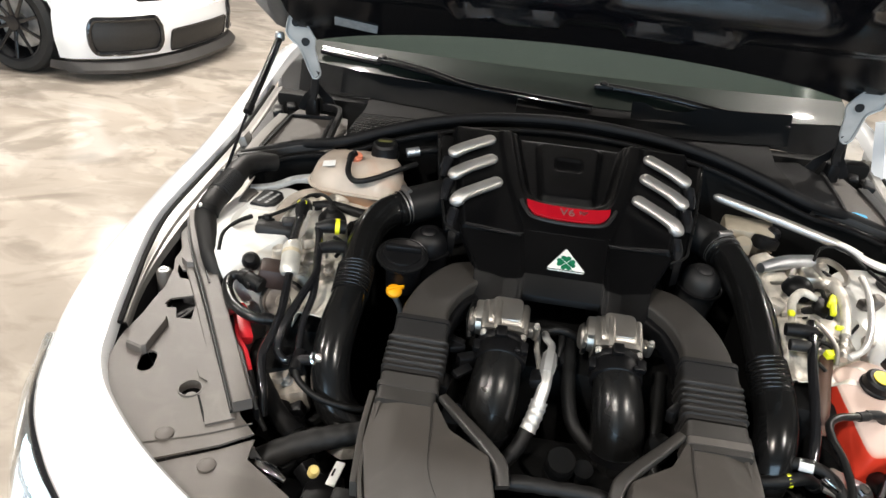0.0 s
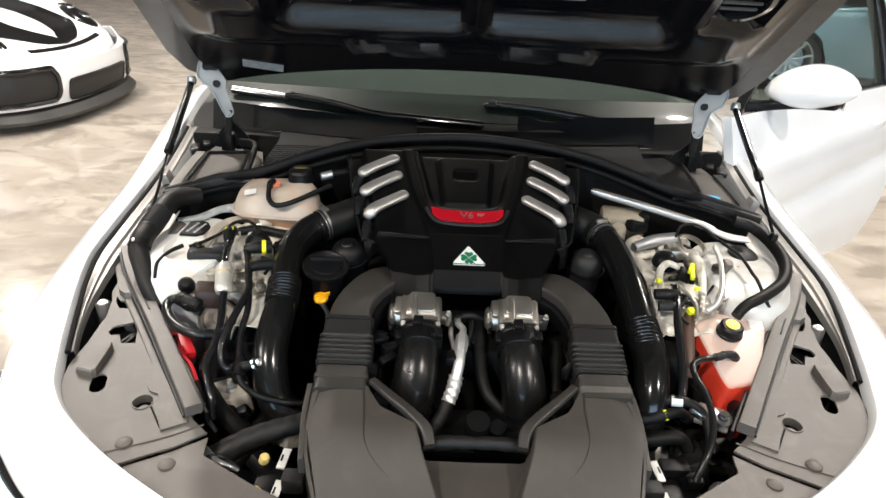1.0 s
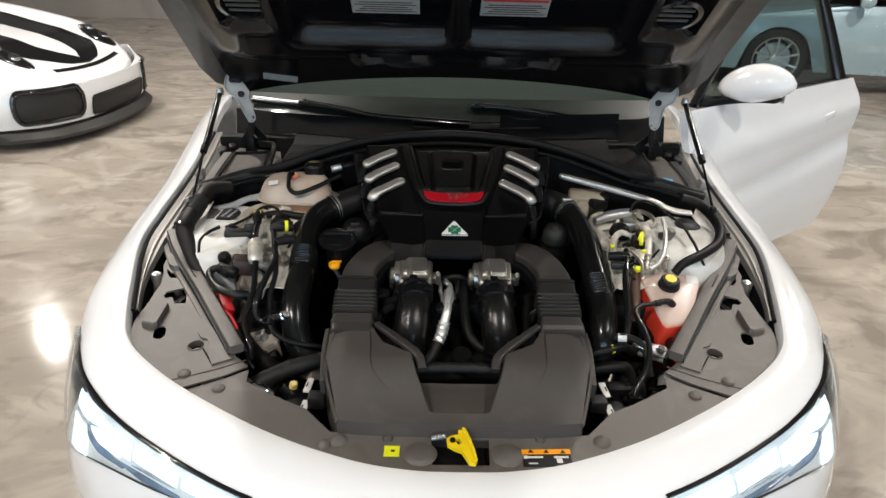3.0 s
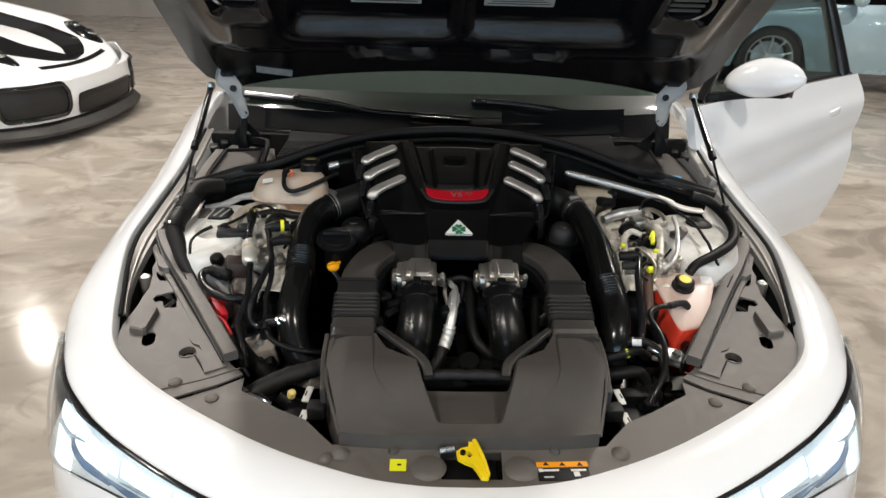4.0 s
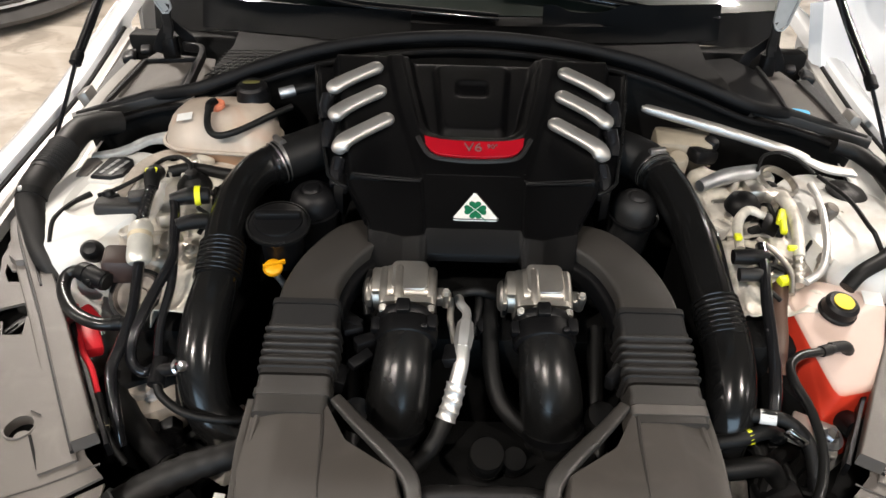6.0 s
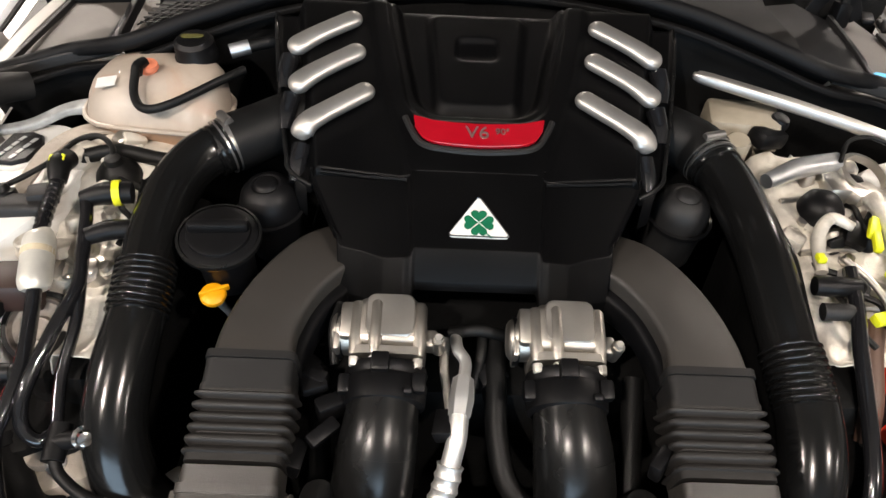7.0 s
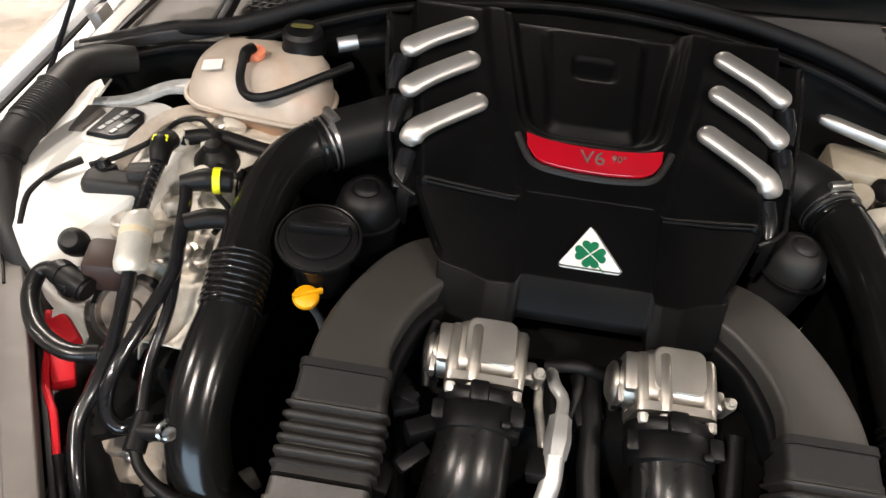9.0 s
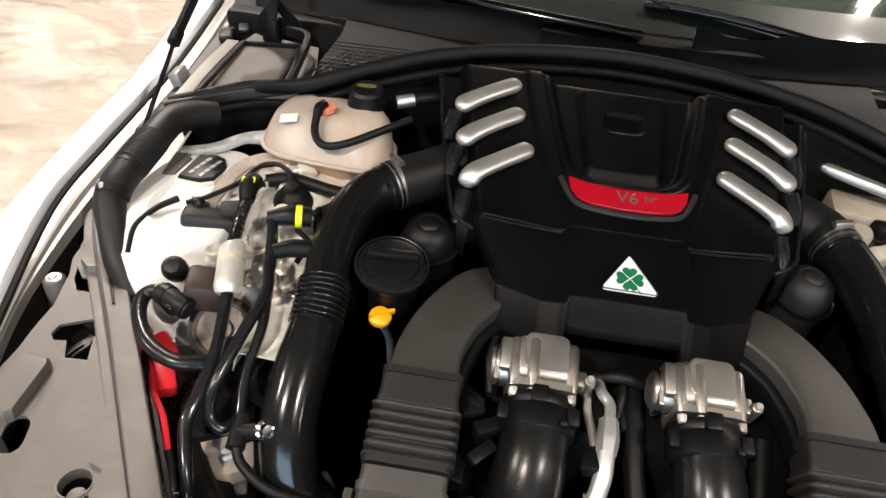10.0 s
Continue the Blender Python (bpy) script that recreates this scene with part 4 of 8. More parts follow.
def saloon(name, label, paint, m, length=4.7, height=1.42):
    """A plain modern car seen from its side. Its own x runs forward, y to its left; origin under its front axle."""
    t = thing(name, label, "car", tuple(m.translation))
    W = lambda bm: moved(bm, m)
    rear = -2.85

    def side(x, z, s):
        w = 0.90 - 0.10 * max(0, (x - 0.4) / 0.45) ** 2 - 0.08 * max(0, (rear - 0.3 - x) / 0.6) ** 2
        b = table(z, [(0.2, -0.06), (0.45, 0.0), (0.62, 0.03), (0.8, 0.0), (0.95, -0.06)])
        return (x, s * (w + b), z)
    xs = steps(rear - 0.85, 0.85, 60)
    for s in (-1, 1):
        def panel(x, v):
            ztop = table(x, [(rear - 0.85, 0.92), (-1.6, 0.96), (-0.6, 0.93), (0.4, 0.80), (0.85, 0.62)])
            zb = 0.22
            for wx in (0, rear):
                if abs(x - wx) < 0.37:
                    zb = max(zb, 0.33 + math.sqrt(0.37 ** 2 - (x - wx) ** 2))
            return side(x, lerp(zb, ztop, v), s)
        part("side_panel", W(thicken(field(xs, steps(0, 1, 10), panel), 0.01)), paint, t)
        part("side_window", W(thicken(loft([[(x, s * 0.84, 0.95), (lerp(x, -1.55, 0.25), s * 0.66, table(x, [(-3.0, 1.0), (-2.4, 1.36), (-1.0, 1.38), (-0.3, 1.0)]))] for x in steps(-3.0, -0.35, 14)], cap=False, close=False), 0.005)), GLASS_DARK, t)
        for wx in (0, rear):
            c = m @ Vector((wx, s * 0.80, 0.34))
            road_wheel(t, c.x, c.y, c.z, 0.34, 0.24, SATIN, 10, -1 if s > 0 else 1, m.to_euler().z + radians(-90))
        part("wing_mirror", W(lathe([(0.001, -0.1), (0.05, -0.09), (0.075, -0.03), (0.07, 0.05), (0.03, 0.09), (0.001, 0.1)], (-0.75, s * 1.02, 1.0), (0.2, 1, 0))), paint, t)
        part("headlamp", W(box((0.70, s * 0.68, 0.66), (0.22, 0.28, 0.10), 0.04)), GLASS_DARK, t)
    part("hood", W(thicken(field(steps(-0.88, 0.88, 14), steps(-0.7, 0.85, 12), lambda y, x: (x, y, table(x, [(-0.7, 0.97), (0.3, 0.88), (0.85, 0.66)]) - 0.06 * (y / 0.88) ** 4)), 0.01)), paint, t)
    part("roof", W(thicken(field(steps(-0.66, 0.66, 10), steps(-2.7, -1.1, 10), lambda y, x: (x, y, height - 0.05 * (y / 0.66) ** 2 - 0.06 * ((x + 1.9) / 0.8) ** 2)), 0.015)), paint, t)
    part("windscreen", W(thicken(field(steps(-0.7, 0.7, 8), steps(0, 1, 6), lambda y, v: (lerp(-0.45, -1.15, v), y * lerp(1, 0.9, v), lerp(0.96, 1.36, v))), 0.006)), GLASS_DARK, t)
    part("rear_window", W(thicken(field(steps(-0.7, 0.7, 8), steps(0, 1, 6), lambda y, v: (lerp(-3.4, -2.65, v), y * lerp(1, 0.9, v), lerp(0.95, 1.36, v))), 0.006)), GLASS_DARK, t)
    part("nose", W(box((0.86, 0, 0.44), (0.10, 1.55, 0.42), 0.05)), paint, t)
    part("tail", W(box((rear - 0.84, 0, 0.60), (0.10, 1.6, 0.62), 0.05)), paint, t)
    part("floor_pan", W(box((-1.4, 0, 0.26), (4.2, 1.5, 0.06))), DARK_VOID, t)
    return t


saloon("silver_blue_car", "silver-blue car parked beyond the open door", SILVER_BLUE, pose(3.96, 7.70, 0, 0, 0, 168))
saloon("pale_grey_blue_car", "pale blue-grey car parked on the concrete floor", LILAC, pose(7.2, 6.4, 0, 0, 0, 188))

# ---- engine bay: trim panels ----


def zp(x, y):
    """Height of the trim panels along the bay's rim."""
    return 0.703 + 0.115 * y


def inside_rim(d, y_max):
    """The rim's right half, moved d metres into the bay, as outline points up to y_max."""
    out = []
    for i in range(len(RIM) // 2, len(RIM)):
        q = RIM[i] - rim_out(i) * d
        if q.y <= y_max:
            out.append((q.x, q.y))
    return out


T_SLOT = [(0.6914, 0.515), (0.6886, 0.530), (0.664, 0.542), (0.638, 0.552), (0.630, 0.546), (0.6296, 0.534), (0.639, 0.520), (0.629, 0.486), (0.656, 0.4845), (0.668, 0.509), (0.683, 0.506)]
NOTCH = [(0.721, 0.627), (0.706, 0.6115), (0.673, 0.615), (0.661, 0.603), (0.664, 0.588), (0.700, 0.5875), (0.714, 0.606)]


def side_cover(s):
    t = thing("side_cover", "grey moulded plastic trim panel along the fender", "trim panel", (s * 0.62, 0.5, 0.72), "fender trim panels")
    F = mirror if s < 0 else (lambda b: b)
    rim = [(RIM[i] - rim_out(i) * table(RIM[i].y, [(0.36, 0.010), (0.42, 0.022), (0.47, 0.046), (0.55, 0.066), (0.60, 0.062)])).to_2d() for i in range(len(RIM) // 2, len(RIM))]
    rim = [(p.x, p.y) for p in rim if 0.212 < p.y < 0.60 and p.x > 0.562]
    outer = [(0.434, 0.278), (0.474, 0.2495), (0.558, 0.2085)] + rim + [(0.724, 0.612), (0.736, 0.640), (0.738, 0.668), (0.722, 0.690), (0.704, 0.694), (0.465, 0.305)]
    hx = 0.560
    far = 0.012 if s > 0 else 0.0
    slots = [[(x, y + far) for x, y in loop] for loop in (T_SLOT, NOTCH)]
    part("panel", F(plate(outer, [*slots, circle(hx, 0.340, 0.0165, 16), oblong(0.652, 0.380 + far, 0.046, 0.026, 1.35)], zp, 0.004)), PLASTIC_PANEL, t)
    part("panel_skirt", F(loft([[(x, y, zp(x, y) - 0.001), (x + 0.006, y, zp(x, y) - 0.05)] for x, y in rim[-10:] + [(0.724, 0.612), (0.736, 0.640), (0.738, 0.668)]], cap=False, close=False)), PLASTIC_DARK, t)
    # two-level band along the inner edge
    bar = [(0.752, 0.768, 0.812), (0.700, 0.672, 0.800), (0.605, 0.530, 0.782), (0.530, 0.414, 0.766), (0.464, 0.312, 0.752)]
    part("edge_bar", F(tube(bar, 0.013, section=round_rect(2.2, 1.7, 0.12), res=8, twist_up=True)), PLASTIC_PANEL, t)
    part("edge_step", F(tube([(p[0] + 0.0145, p[1] - 0.008, p[2] - 0.012) for p in bar], 0.005, section=round_rect(0.8, 3.0, 0.2), res=8, twist_up=True)), PLASTIC_DARK, t)
    part("band_foot", F(tube([(p[0] + 0.022, p[1] - 0.012, p[2] - 0.024) for p in bar], 0.007, section=round_rect(2.0, 1.8, 0.2), res=8, twist_up=True)), PLASTIC_PANEL, t)
    part("edge_lip", F(tube([(p[0] - 0.018, p[1] + 0.008, p[2] - 0.022) for p in bar], 0.008, section=round_rect(0.8, 3.0, 0.2), res=8, twist_up=True)), PLASTIC_BLACK, t)
    part("band_slot", F(tube([(0.652, 0.594, 0.8035), (0.622, 0.548, 0.797)], 0.0018, seg=6, res=2)), PLASTIC_BLACK, t)
    # raised tab, rear flap, step, clip, collar, screws
    tab = [(x, y + far) for x, y in ((0.697, 0.474), (0.664, 0.472), (0.660, 0.466), (0.662, 0.397), (0.668, 0.391), (0.698, 0.399))]
    cx, cy = sum(p[0] for p in tab) / 6, sum(p[1] for p in tab) / 6
    part("tab", F(loft([[(cx + (x - cx) * k, cy + (y - cy) * k, zp(0, y) + h) for x, y in tab] for k, h in ((1.0, -0.002), (0.98, 0.011), (0.90, 0.0145), (0.4, 0.015))])), PLASTIC_PANEL, t)
    flap = [(0.732, 0.678), (0.712, 0.684), (0.692, 0.650), (0.676, 0.622), (0.700, 0.618), (0.716, 0.630), (0.730, 0.655)]
    cx, cy = sum(p[0] for p in flap) / 7, sum(p[1] for p in flap) / 7
    part("rear_flap", F(loft([[(cx + (x - cx) * k, cy + (y - cy) * k, zp(0, y) + h) for x, y in flap] for k, h in ((1.0, -0.004), (0.99, 0.010), (0.96, 0.013), (0.4, 0.0135))])), PLASTIC_PANEL, t)
    part("clip", F(join(box((0.655, 0.514 + far, zp(0, 0.51) - 0.016), (0.014, 0.040, 0.012), 0.002, (0, 0, 20)), box((0.648, 0.504 + far, zp(0, 0.50) - 0.010), (0.004, 0.028, 0.008), 0.001, (0, 0, 20)), box((0.657, 0.501 + far, zp(0, 0.50) - 0.010), (0.004, 0.028, 0.008), 0.001, (0, 0, 20)))), PLASTIC_BLACK, t)
    part("slot_floor", F(plate([(0.70, 0.47), (0.70, 0.61), (0.655, 0.60), (0.62, 0.53), (0.62, 0.45)], (), lambda x, y: zp(x, y) - 0.028, 0.003)), DARK_VOID, t)
    part("raised_step", F(plate([(0.538, 0.402), (0.566, 0.376), (0.556, 0.362), (0.540, 0.356), (0.531, 0.340), (0.530, 0.318), (0.507, 0.276), (0.470, 0.296)], (), lambda x, y: zp(x, y) + 0.004, 0.006)), PLASTIC_PANEL, t)
    part("hole_collar", F(lathe([(0.0190, 0.000), (0.0182, 0.001), (0.0168, 0.001), (0.0155, -0.012), (0.0165, -0.014), (0.0193, -0.002)], (hx, 0.340, zp(0, 0.338)), ring=True)), PLASTIC_PANEL, t)
    part("hole_well", F(lathe([(0.0175, -0.004), (0.0175, -0.030), (0.001, -0.030), (0.001, -0.032), (0.0195, -0.032), (0.0195, -0.004)], (hx, 0.340, zp(0, 0.338)), ring=True)), DARK_VOID, t)
    part("screw", F(lathe([(0.001, 0.004), (0.009, 0.003), (0.0105, 0.0), (0.0105, -0.02)], (hx - 0.004, 0.332, zp(0, 0.338) - 0.010))), PLASTIC_PANEL, t)
    part("key_slot", F(tube([(hx - 0.018, 0.329, zp(0, 0.329) + 0.0006), (hx - 0.049, 0.284, zp(0, 0.286) + 0.0006)], 0.0034, seg=8, res=3, section=round_rect(1.0, 0.35, 0.3), twist_up=True)), DARK_VOID, t)
    for bx, by in ((0.556, 0.252), (0.478, 0.218)):
        part("push_pin", F(lathe([(0.001, 0.006), (0.008, 0.0055), (0.0125, 0.003), (0.0135, 0.0), (0.0135, -0.004)], (bx, by, zp(0, by) - (0.006 if bx < 0.5 else 0)))), PLASTIC_PANEL, t)
    part("groove", F(tube([(0.579, 0.232, zp(0, 0.232) + 0.0005), (0.503, 0.262, zp(0, 0.262) + 0.0005), (0.443, 0.294, zp(0, 0.294) + 0.0005)], 0.0014, seg=6, res=3)), PLASTIC_GREY, t)
    part("screw_post", F(lathe([(0.0125, 0.0), (0.014, -0.002), (0.015, -0.06), (0.001, -0.06), (0.001, -0.004), (0.011, -0.003)], (0.737, 0.598 + far, zp(0, 0.60) + 0.004), ring=True)), PLASTIC_PANEL, t)
    part("screw", F(lathe([(0.001, 0.005), (0.005, 0.005), (0.006, 0.002), (0.010, 0.001), (0.010, -0.004)], (0.737, 0.598 + far, zp(0, 0.60) + 0.004), seg=14)), SATIN, t)
    # black rubber and the bright flange between the panel and the fender
    rows = [i for i in range(len(RIM) // 2, len(RIM)) if RIM[i].x > 0.7 and 0.44 < RIM[i].y < 1.40]
    part("fender_seal", F(tube([(RIM[i].x - 0.019 + 0.040 * ramp(RIM[i].y, 0.5, 0.78), RIM[i].y, RIM[i].z - 0.008) for i in rows[::4]], 0.005, seg=8, res=3)), SEAL, t)
    def flange(i):
        p, k = RIM[i], ramp(RIM[i].y, 0.5, 0.78)
        return [(p.x + dx0 + dx1 * k, p.y, p.z + dz) for dx0, dx1, dz in ((-0.023, 0.040, -0.012), (-0.026, 0.040, -0.006), (-0.028, 0.030, -0.008), (-0.029, 0.028, -0.004), (-0.030, 0.022, -0.004), (-0.031, 0.018, -0.009), (-0.032, 0.010, -0.010), (-0.033, 0.004, -0.024))]
    part("fender_flange", F(loft([flange(i) for i in rows], cap=False, close=False)), FLANGE_GREY, t, "silvery grey fender flange")
    part("inner_flange", F(loft([[(0.785, y, table(y, [(0.45, 0.755), (0.65, 0.775), (1.2, 0.85), (1.4, 0.88)]) - 0.02), (0.742 - 0.05 * ramp(y, 0.75, 0.8), y, table(y, [(0.45, 0.70), (0.65, 0.72), (1.2, 0.80), (1.4, 0.84)]) - 0.01), (0.735, y, 0.5)] for y in steps(0.44, 1.38, 14)], cap=False, close=False)), PLASTIC_BLACK, t)
    return t


for s in (-1, 1):
    side_cover(s)

# front cross panel with the latch
fp = thing("front_cross_panel", "grey moulded plastic cross panel with hood latch opening", "trim panel", (0, 0.06, 0.68))
front_rim = [p for p in inside_rim(0.012, 0.200) if p[0] < 0.548]
outer = [(-x, y) for x, y in reversed(front_rim[1:])] + front_rim + [(0.555, 0.2045), (0.474, 0.2455), (0.431, 0.273), (0.428, 0.238), (0.345, 0.188), (0.295, 0.162), (0.24, 0.104), (0.06, 0.098), (-0.06, 0.098), (-0.24, 0.104), (-0.295, 0.162), (-0.345, 0.188), (-0.428, 0.238), (-0.431, 0.273), (-0.474, 0.2455), (-0.555, 0.2045)]
LATCH_HOLE = [(-0.05, 0.032), (0.052, 0.032), (0.054, 0.090), (-0.052, 0.090)]
part("panel", plate(outer, [LATCH_HOLE], lambda x, y: zp(x, y) - 0.005 * ramp(abs(x), 0.25, 0.4), 0.004), PLASTIC_PANEL, fp)
for bx, by, r in ((-0.072, 0.058, 0.031), (0.085, 0.058, 0.031), (-0.222, 0.086, 0.017), (0.262, 0.090, 0.017), (-0.247, 0.075, 0.014)):
    part("dimple", lathe([(0.001, 0.008), (r * 0.35, 0.0072), (r * 0.65, 0.0048), (r * 0.9, 0.0012), (r, -0.002)], (bx, by, zp(0, by))), PLASTIC_PANEL, fp)
for bx, by in ((-0.132, 0.096), (0.148, 0.098)):
    part("screw", lathe([(0.001, 0.007), (0.006, 0.007), (0.0075, 0.004), (0.009, 0.002), (0.009, -0.002)], (bx, by - 0.006, zp(0, by))), PLASTIC_GREY, fp)
part("latch_well", box((0.0, 0.062, 0.676), (0.115, 0.07, 0.03), 0.004), DARK_VOID, fp)
part("latch_plate", box((0.0, 0.064, 0.694), (0.09, 0.05, 0.006), 0.002), PLASTIC_BLACK, fp)
LEVER = [(-0.004, 0.112), (0.003, 0.113), (0.009, 0.097), (0.016, 0.073), (0.023, 0.047), (0.029, 0.025), (0.025, 0.015), (0.014, 0.017), (0.002, 0.043), (-0.012, 0.050), (-0.023, 0.058), (-0.025, 0.072), (-0.016, 0.080), (-0.003, 0.083)]
handle = part("release_lever", join(plate(LEVER, [[(-0.010, 0.068), (-0.003, 0.073), (0.003, 0.063), (-0.004, 0.058)]], lambda x, y: 0.728 + 0.06 * (y - 0.02), 0.008),
    tube([(0.001, 0.106, 0.735), (0.009, 0.088, 0.735), (0.020, 0.050, 0.732), (0.026, 0.022, 0.729)], [0.003, 0.004, 0.004, 0.003], seg=8, res=5)), YELLOW, fp, "yellow hood release lever")
part("bolt", lathe([(0.001, 0.003), (0.0045, 0.003), (0.005, 0.0), (0.005, -0.004)], (-0.014, 0.067, 0.7325)), PLASTIC_BLACK, handle)
part("cable_end", tube([(-0.052, 0.082, 0.722), (-0.042, 0.084, 0.723), (-0.028, 0.087, 0.723)], [0.0052, 0.0052, 0.0045], ribs=(0.4, 1, 3, 0.15)), ZINC, fp)
sq = part("yellow_sticker", box((-0.123, 0.060, zp(0, 0.06) + 0.001), (0.028, 0.027, 0.0012), 0.0), LIME, fp, "square yellow sticker")
part("print_bar", box((-0.121, 0.060, zp(0, 0.06) + 0.0022), (0.007, 0.004, 0.0006)), STICKER_BLACK, sq)
lab = part("warning_label", box((0.155, 0.049, zp(0, 0.049) + 0.001), (0.088, 0.038, 0.0012), 0.0, (3, 0, 2)), STICKER_BLACK, fp, "black and orange warning label")
part("label_head", box((0.155, 0.0625, zp(0, 0.0625) + 0.002), (0.088, 0.0115, 0.001), 0.0, (3, 0, 2)), ORANGE, lab)
for j, (dx, dy, w, h) in enumerate([(-0.022, 0.004, 0.030, 0.004), (0.026, 0.005, 0.026, 0.004), (-0.026, -0.010, 0.016, 0.003), (0.022, -0.003, 0.010, 0.010), (0.026, -0.013, 0.030, 0.002), (-0.038, 0.004, 0.007, 0.007), (-0.038, -0.011, 0.009, 0.005)]):
    part("print_bar", box((0.155 + dx, 0.046 + dy, zp(0, 0.046 + dy) + 0.0022), (w, h, 0.0006), 0.0, (3, 0, 2)), STICKER_WHITE, lab)
for dx in (-0.028, 0.0, 0.03):
    part("warning_mark", plate([(0.155 + dx - 0.005, 0.0595), (0.155 + dx + 0.005, 0.0595), (0.155 + dx, 0.0665)], (), lambda x, y: zp(0, y) + 0.0034, 0.0008), STICKER_BLACK, lab)

# ---- air filter housing with its two ducts ----
airbox = thing("air_filter_housing", "grey plastic air filter housing spanning the nose", "air filter housing", (0, 0.22, 0.62))


def abx_back(x):
    a = abs(x)
    return table(a, [(0.0, 0.240), (0.075, 0.242), (0.155, 0.300), (0.182, 0.345), (0.184, 0.352), (0.272, 0.352)])


def abx_front(x):
    return 0.094 + 0.008 * (abs(x) / 0.22) ** 4


def abx_z(x, y):
    a = abs(x)
    z = 0.744 + 0.048 * ramp(y, 0.09, 0.25) - 0.012 * ramp(a, 0.225, 0.27)
    wedge = table(y, [(0.10, 0.050), (0.13, 0.060), (0.205, 0.086), (0.25, 0.096)])
    if y > 0.12:
        z -= (0.016 + 0.052 * ramp(y, 0.10, 0.27)) * (1 - ramp(a, wedge - 0.014, wedge)) * ramp(y, 0.122, 0.130)
    # a crease that runs from each neck into the shoulder
    z -= 0.010 * ramp(y, 0.20, 0.34) * (1 - ramp(a, 0.150, 0.185))
    return z


xs = steps(-0.27, 0.27, 230)


def abx(x, v):
    half = table(v, [(0, 0.225), (0.15, 0.235), (0.6, 0.268), (1, 0.272)])
    x2 = x / 0.27 * half
    y = lerp(abx_front(x2), abx_back(x2), v)
    return (x2, y, abx_z(x2, y))


shell = field(xs, steps(0, 1, 70), abx)
edge_loop = [e for e in shell.edges if e.is_boundary]
ext = bmesh.ops.extrude_edge_only(shell, edges=edge_loop)
for v in [g for g in ext["geom"] if isinstance(g, bmesh.types.BMVert)]:
    v.co.z = 0.64
    v.co.x *= 1.02
part("shell", shell, PLASTIC_GREY, airbox)
for s in (-1, 1):
    part("notch_rail", tube([(s * 0.172, 0.350, 0.796), (s * 0.142, 0.316, 0.795), (s * 0.104, 0.280, 0.788), (s * 0.080, 0.254, 0.779), (s * 0.073, 0.228, 0.768)], [0.007, 0.008, 0.009, 0.010, 0.009], section=round_rect(2.0, 1.6, 0.3), res=5, twist_up=True), PLASTIC_DUCT, airbox)
    # Dark tapering tube laid on the crease; its shading is put into the colour.
    part("crease_shade", tube([(s * 0.188, 0.350, abx_z(0.188, 0.350)), (s * 0.181, 0.30, abx_z(0.181, 0.30)), (s * 0.177, 0.255, abx_z(0.177, 0.255)), (s * 0.173, 0.222, abx_z(0.173, 0.222)), (s * 0.158, 0.191, abx_z(0.158, 0.191)), (s * 0.132, 0.164, abx_z(0.132, 0.164))], [0.0024, 0.0020, 0.0014, 0.001, 0.0006, 0.0003], seg=6, res=6), PLASTIC_DUCT, airbox)
part("cross_hose", tube([(-0.085, 0.246, 0.756), (-0.04, 0.250, 0.758), (0.0, 0.250, 0.758), (0.04, 0.250, 0.758), (0.085, 0.246, 0.756)], [0.010, 0.011, 0.010, 0.011, 0.010], seg=12, res=8, ribs=(0, 1, 5, 0.06)), LOOM_GREY, airbox)
for s in (-1, 1):
    part("side_flange", tube([(s * 0.281, 0.372, 0.748), (s * 0.279, 0.30, 0.742), (s * 0.270, 0.215, 0.728)], 0.012, section=round_rect(0.8, 3.6, 0.2), res=4, twist_up=True), PLASTIC_GREY, airbox)
    part("side_clip", box((s * 0.283, 0.215, 0.70), (0.035, 0.03, 0.03), 0.005), PLASTIC_DARK, airbox)
    part("side_rib", tube([(s * 0.262, 0.35, 0.785), (s * 0.264, 0.30, 0.778), (s * 0.262, 0.22, 0.762), (s * 0.225, 0.10, 0.742)], 0.004, seg=6), PLASTIC_GREY, airbox)


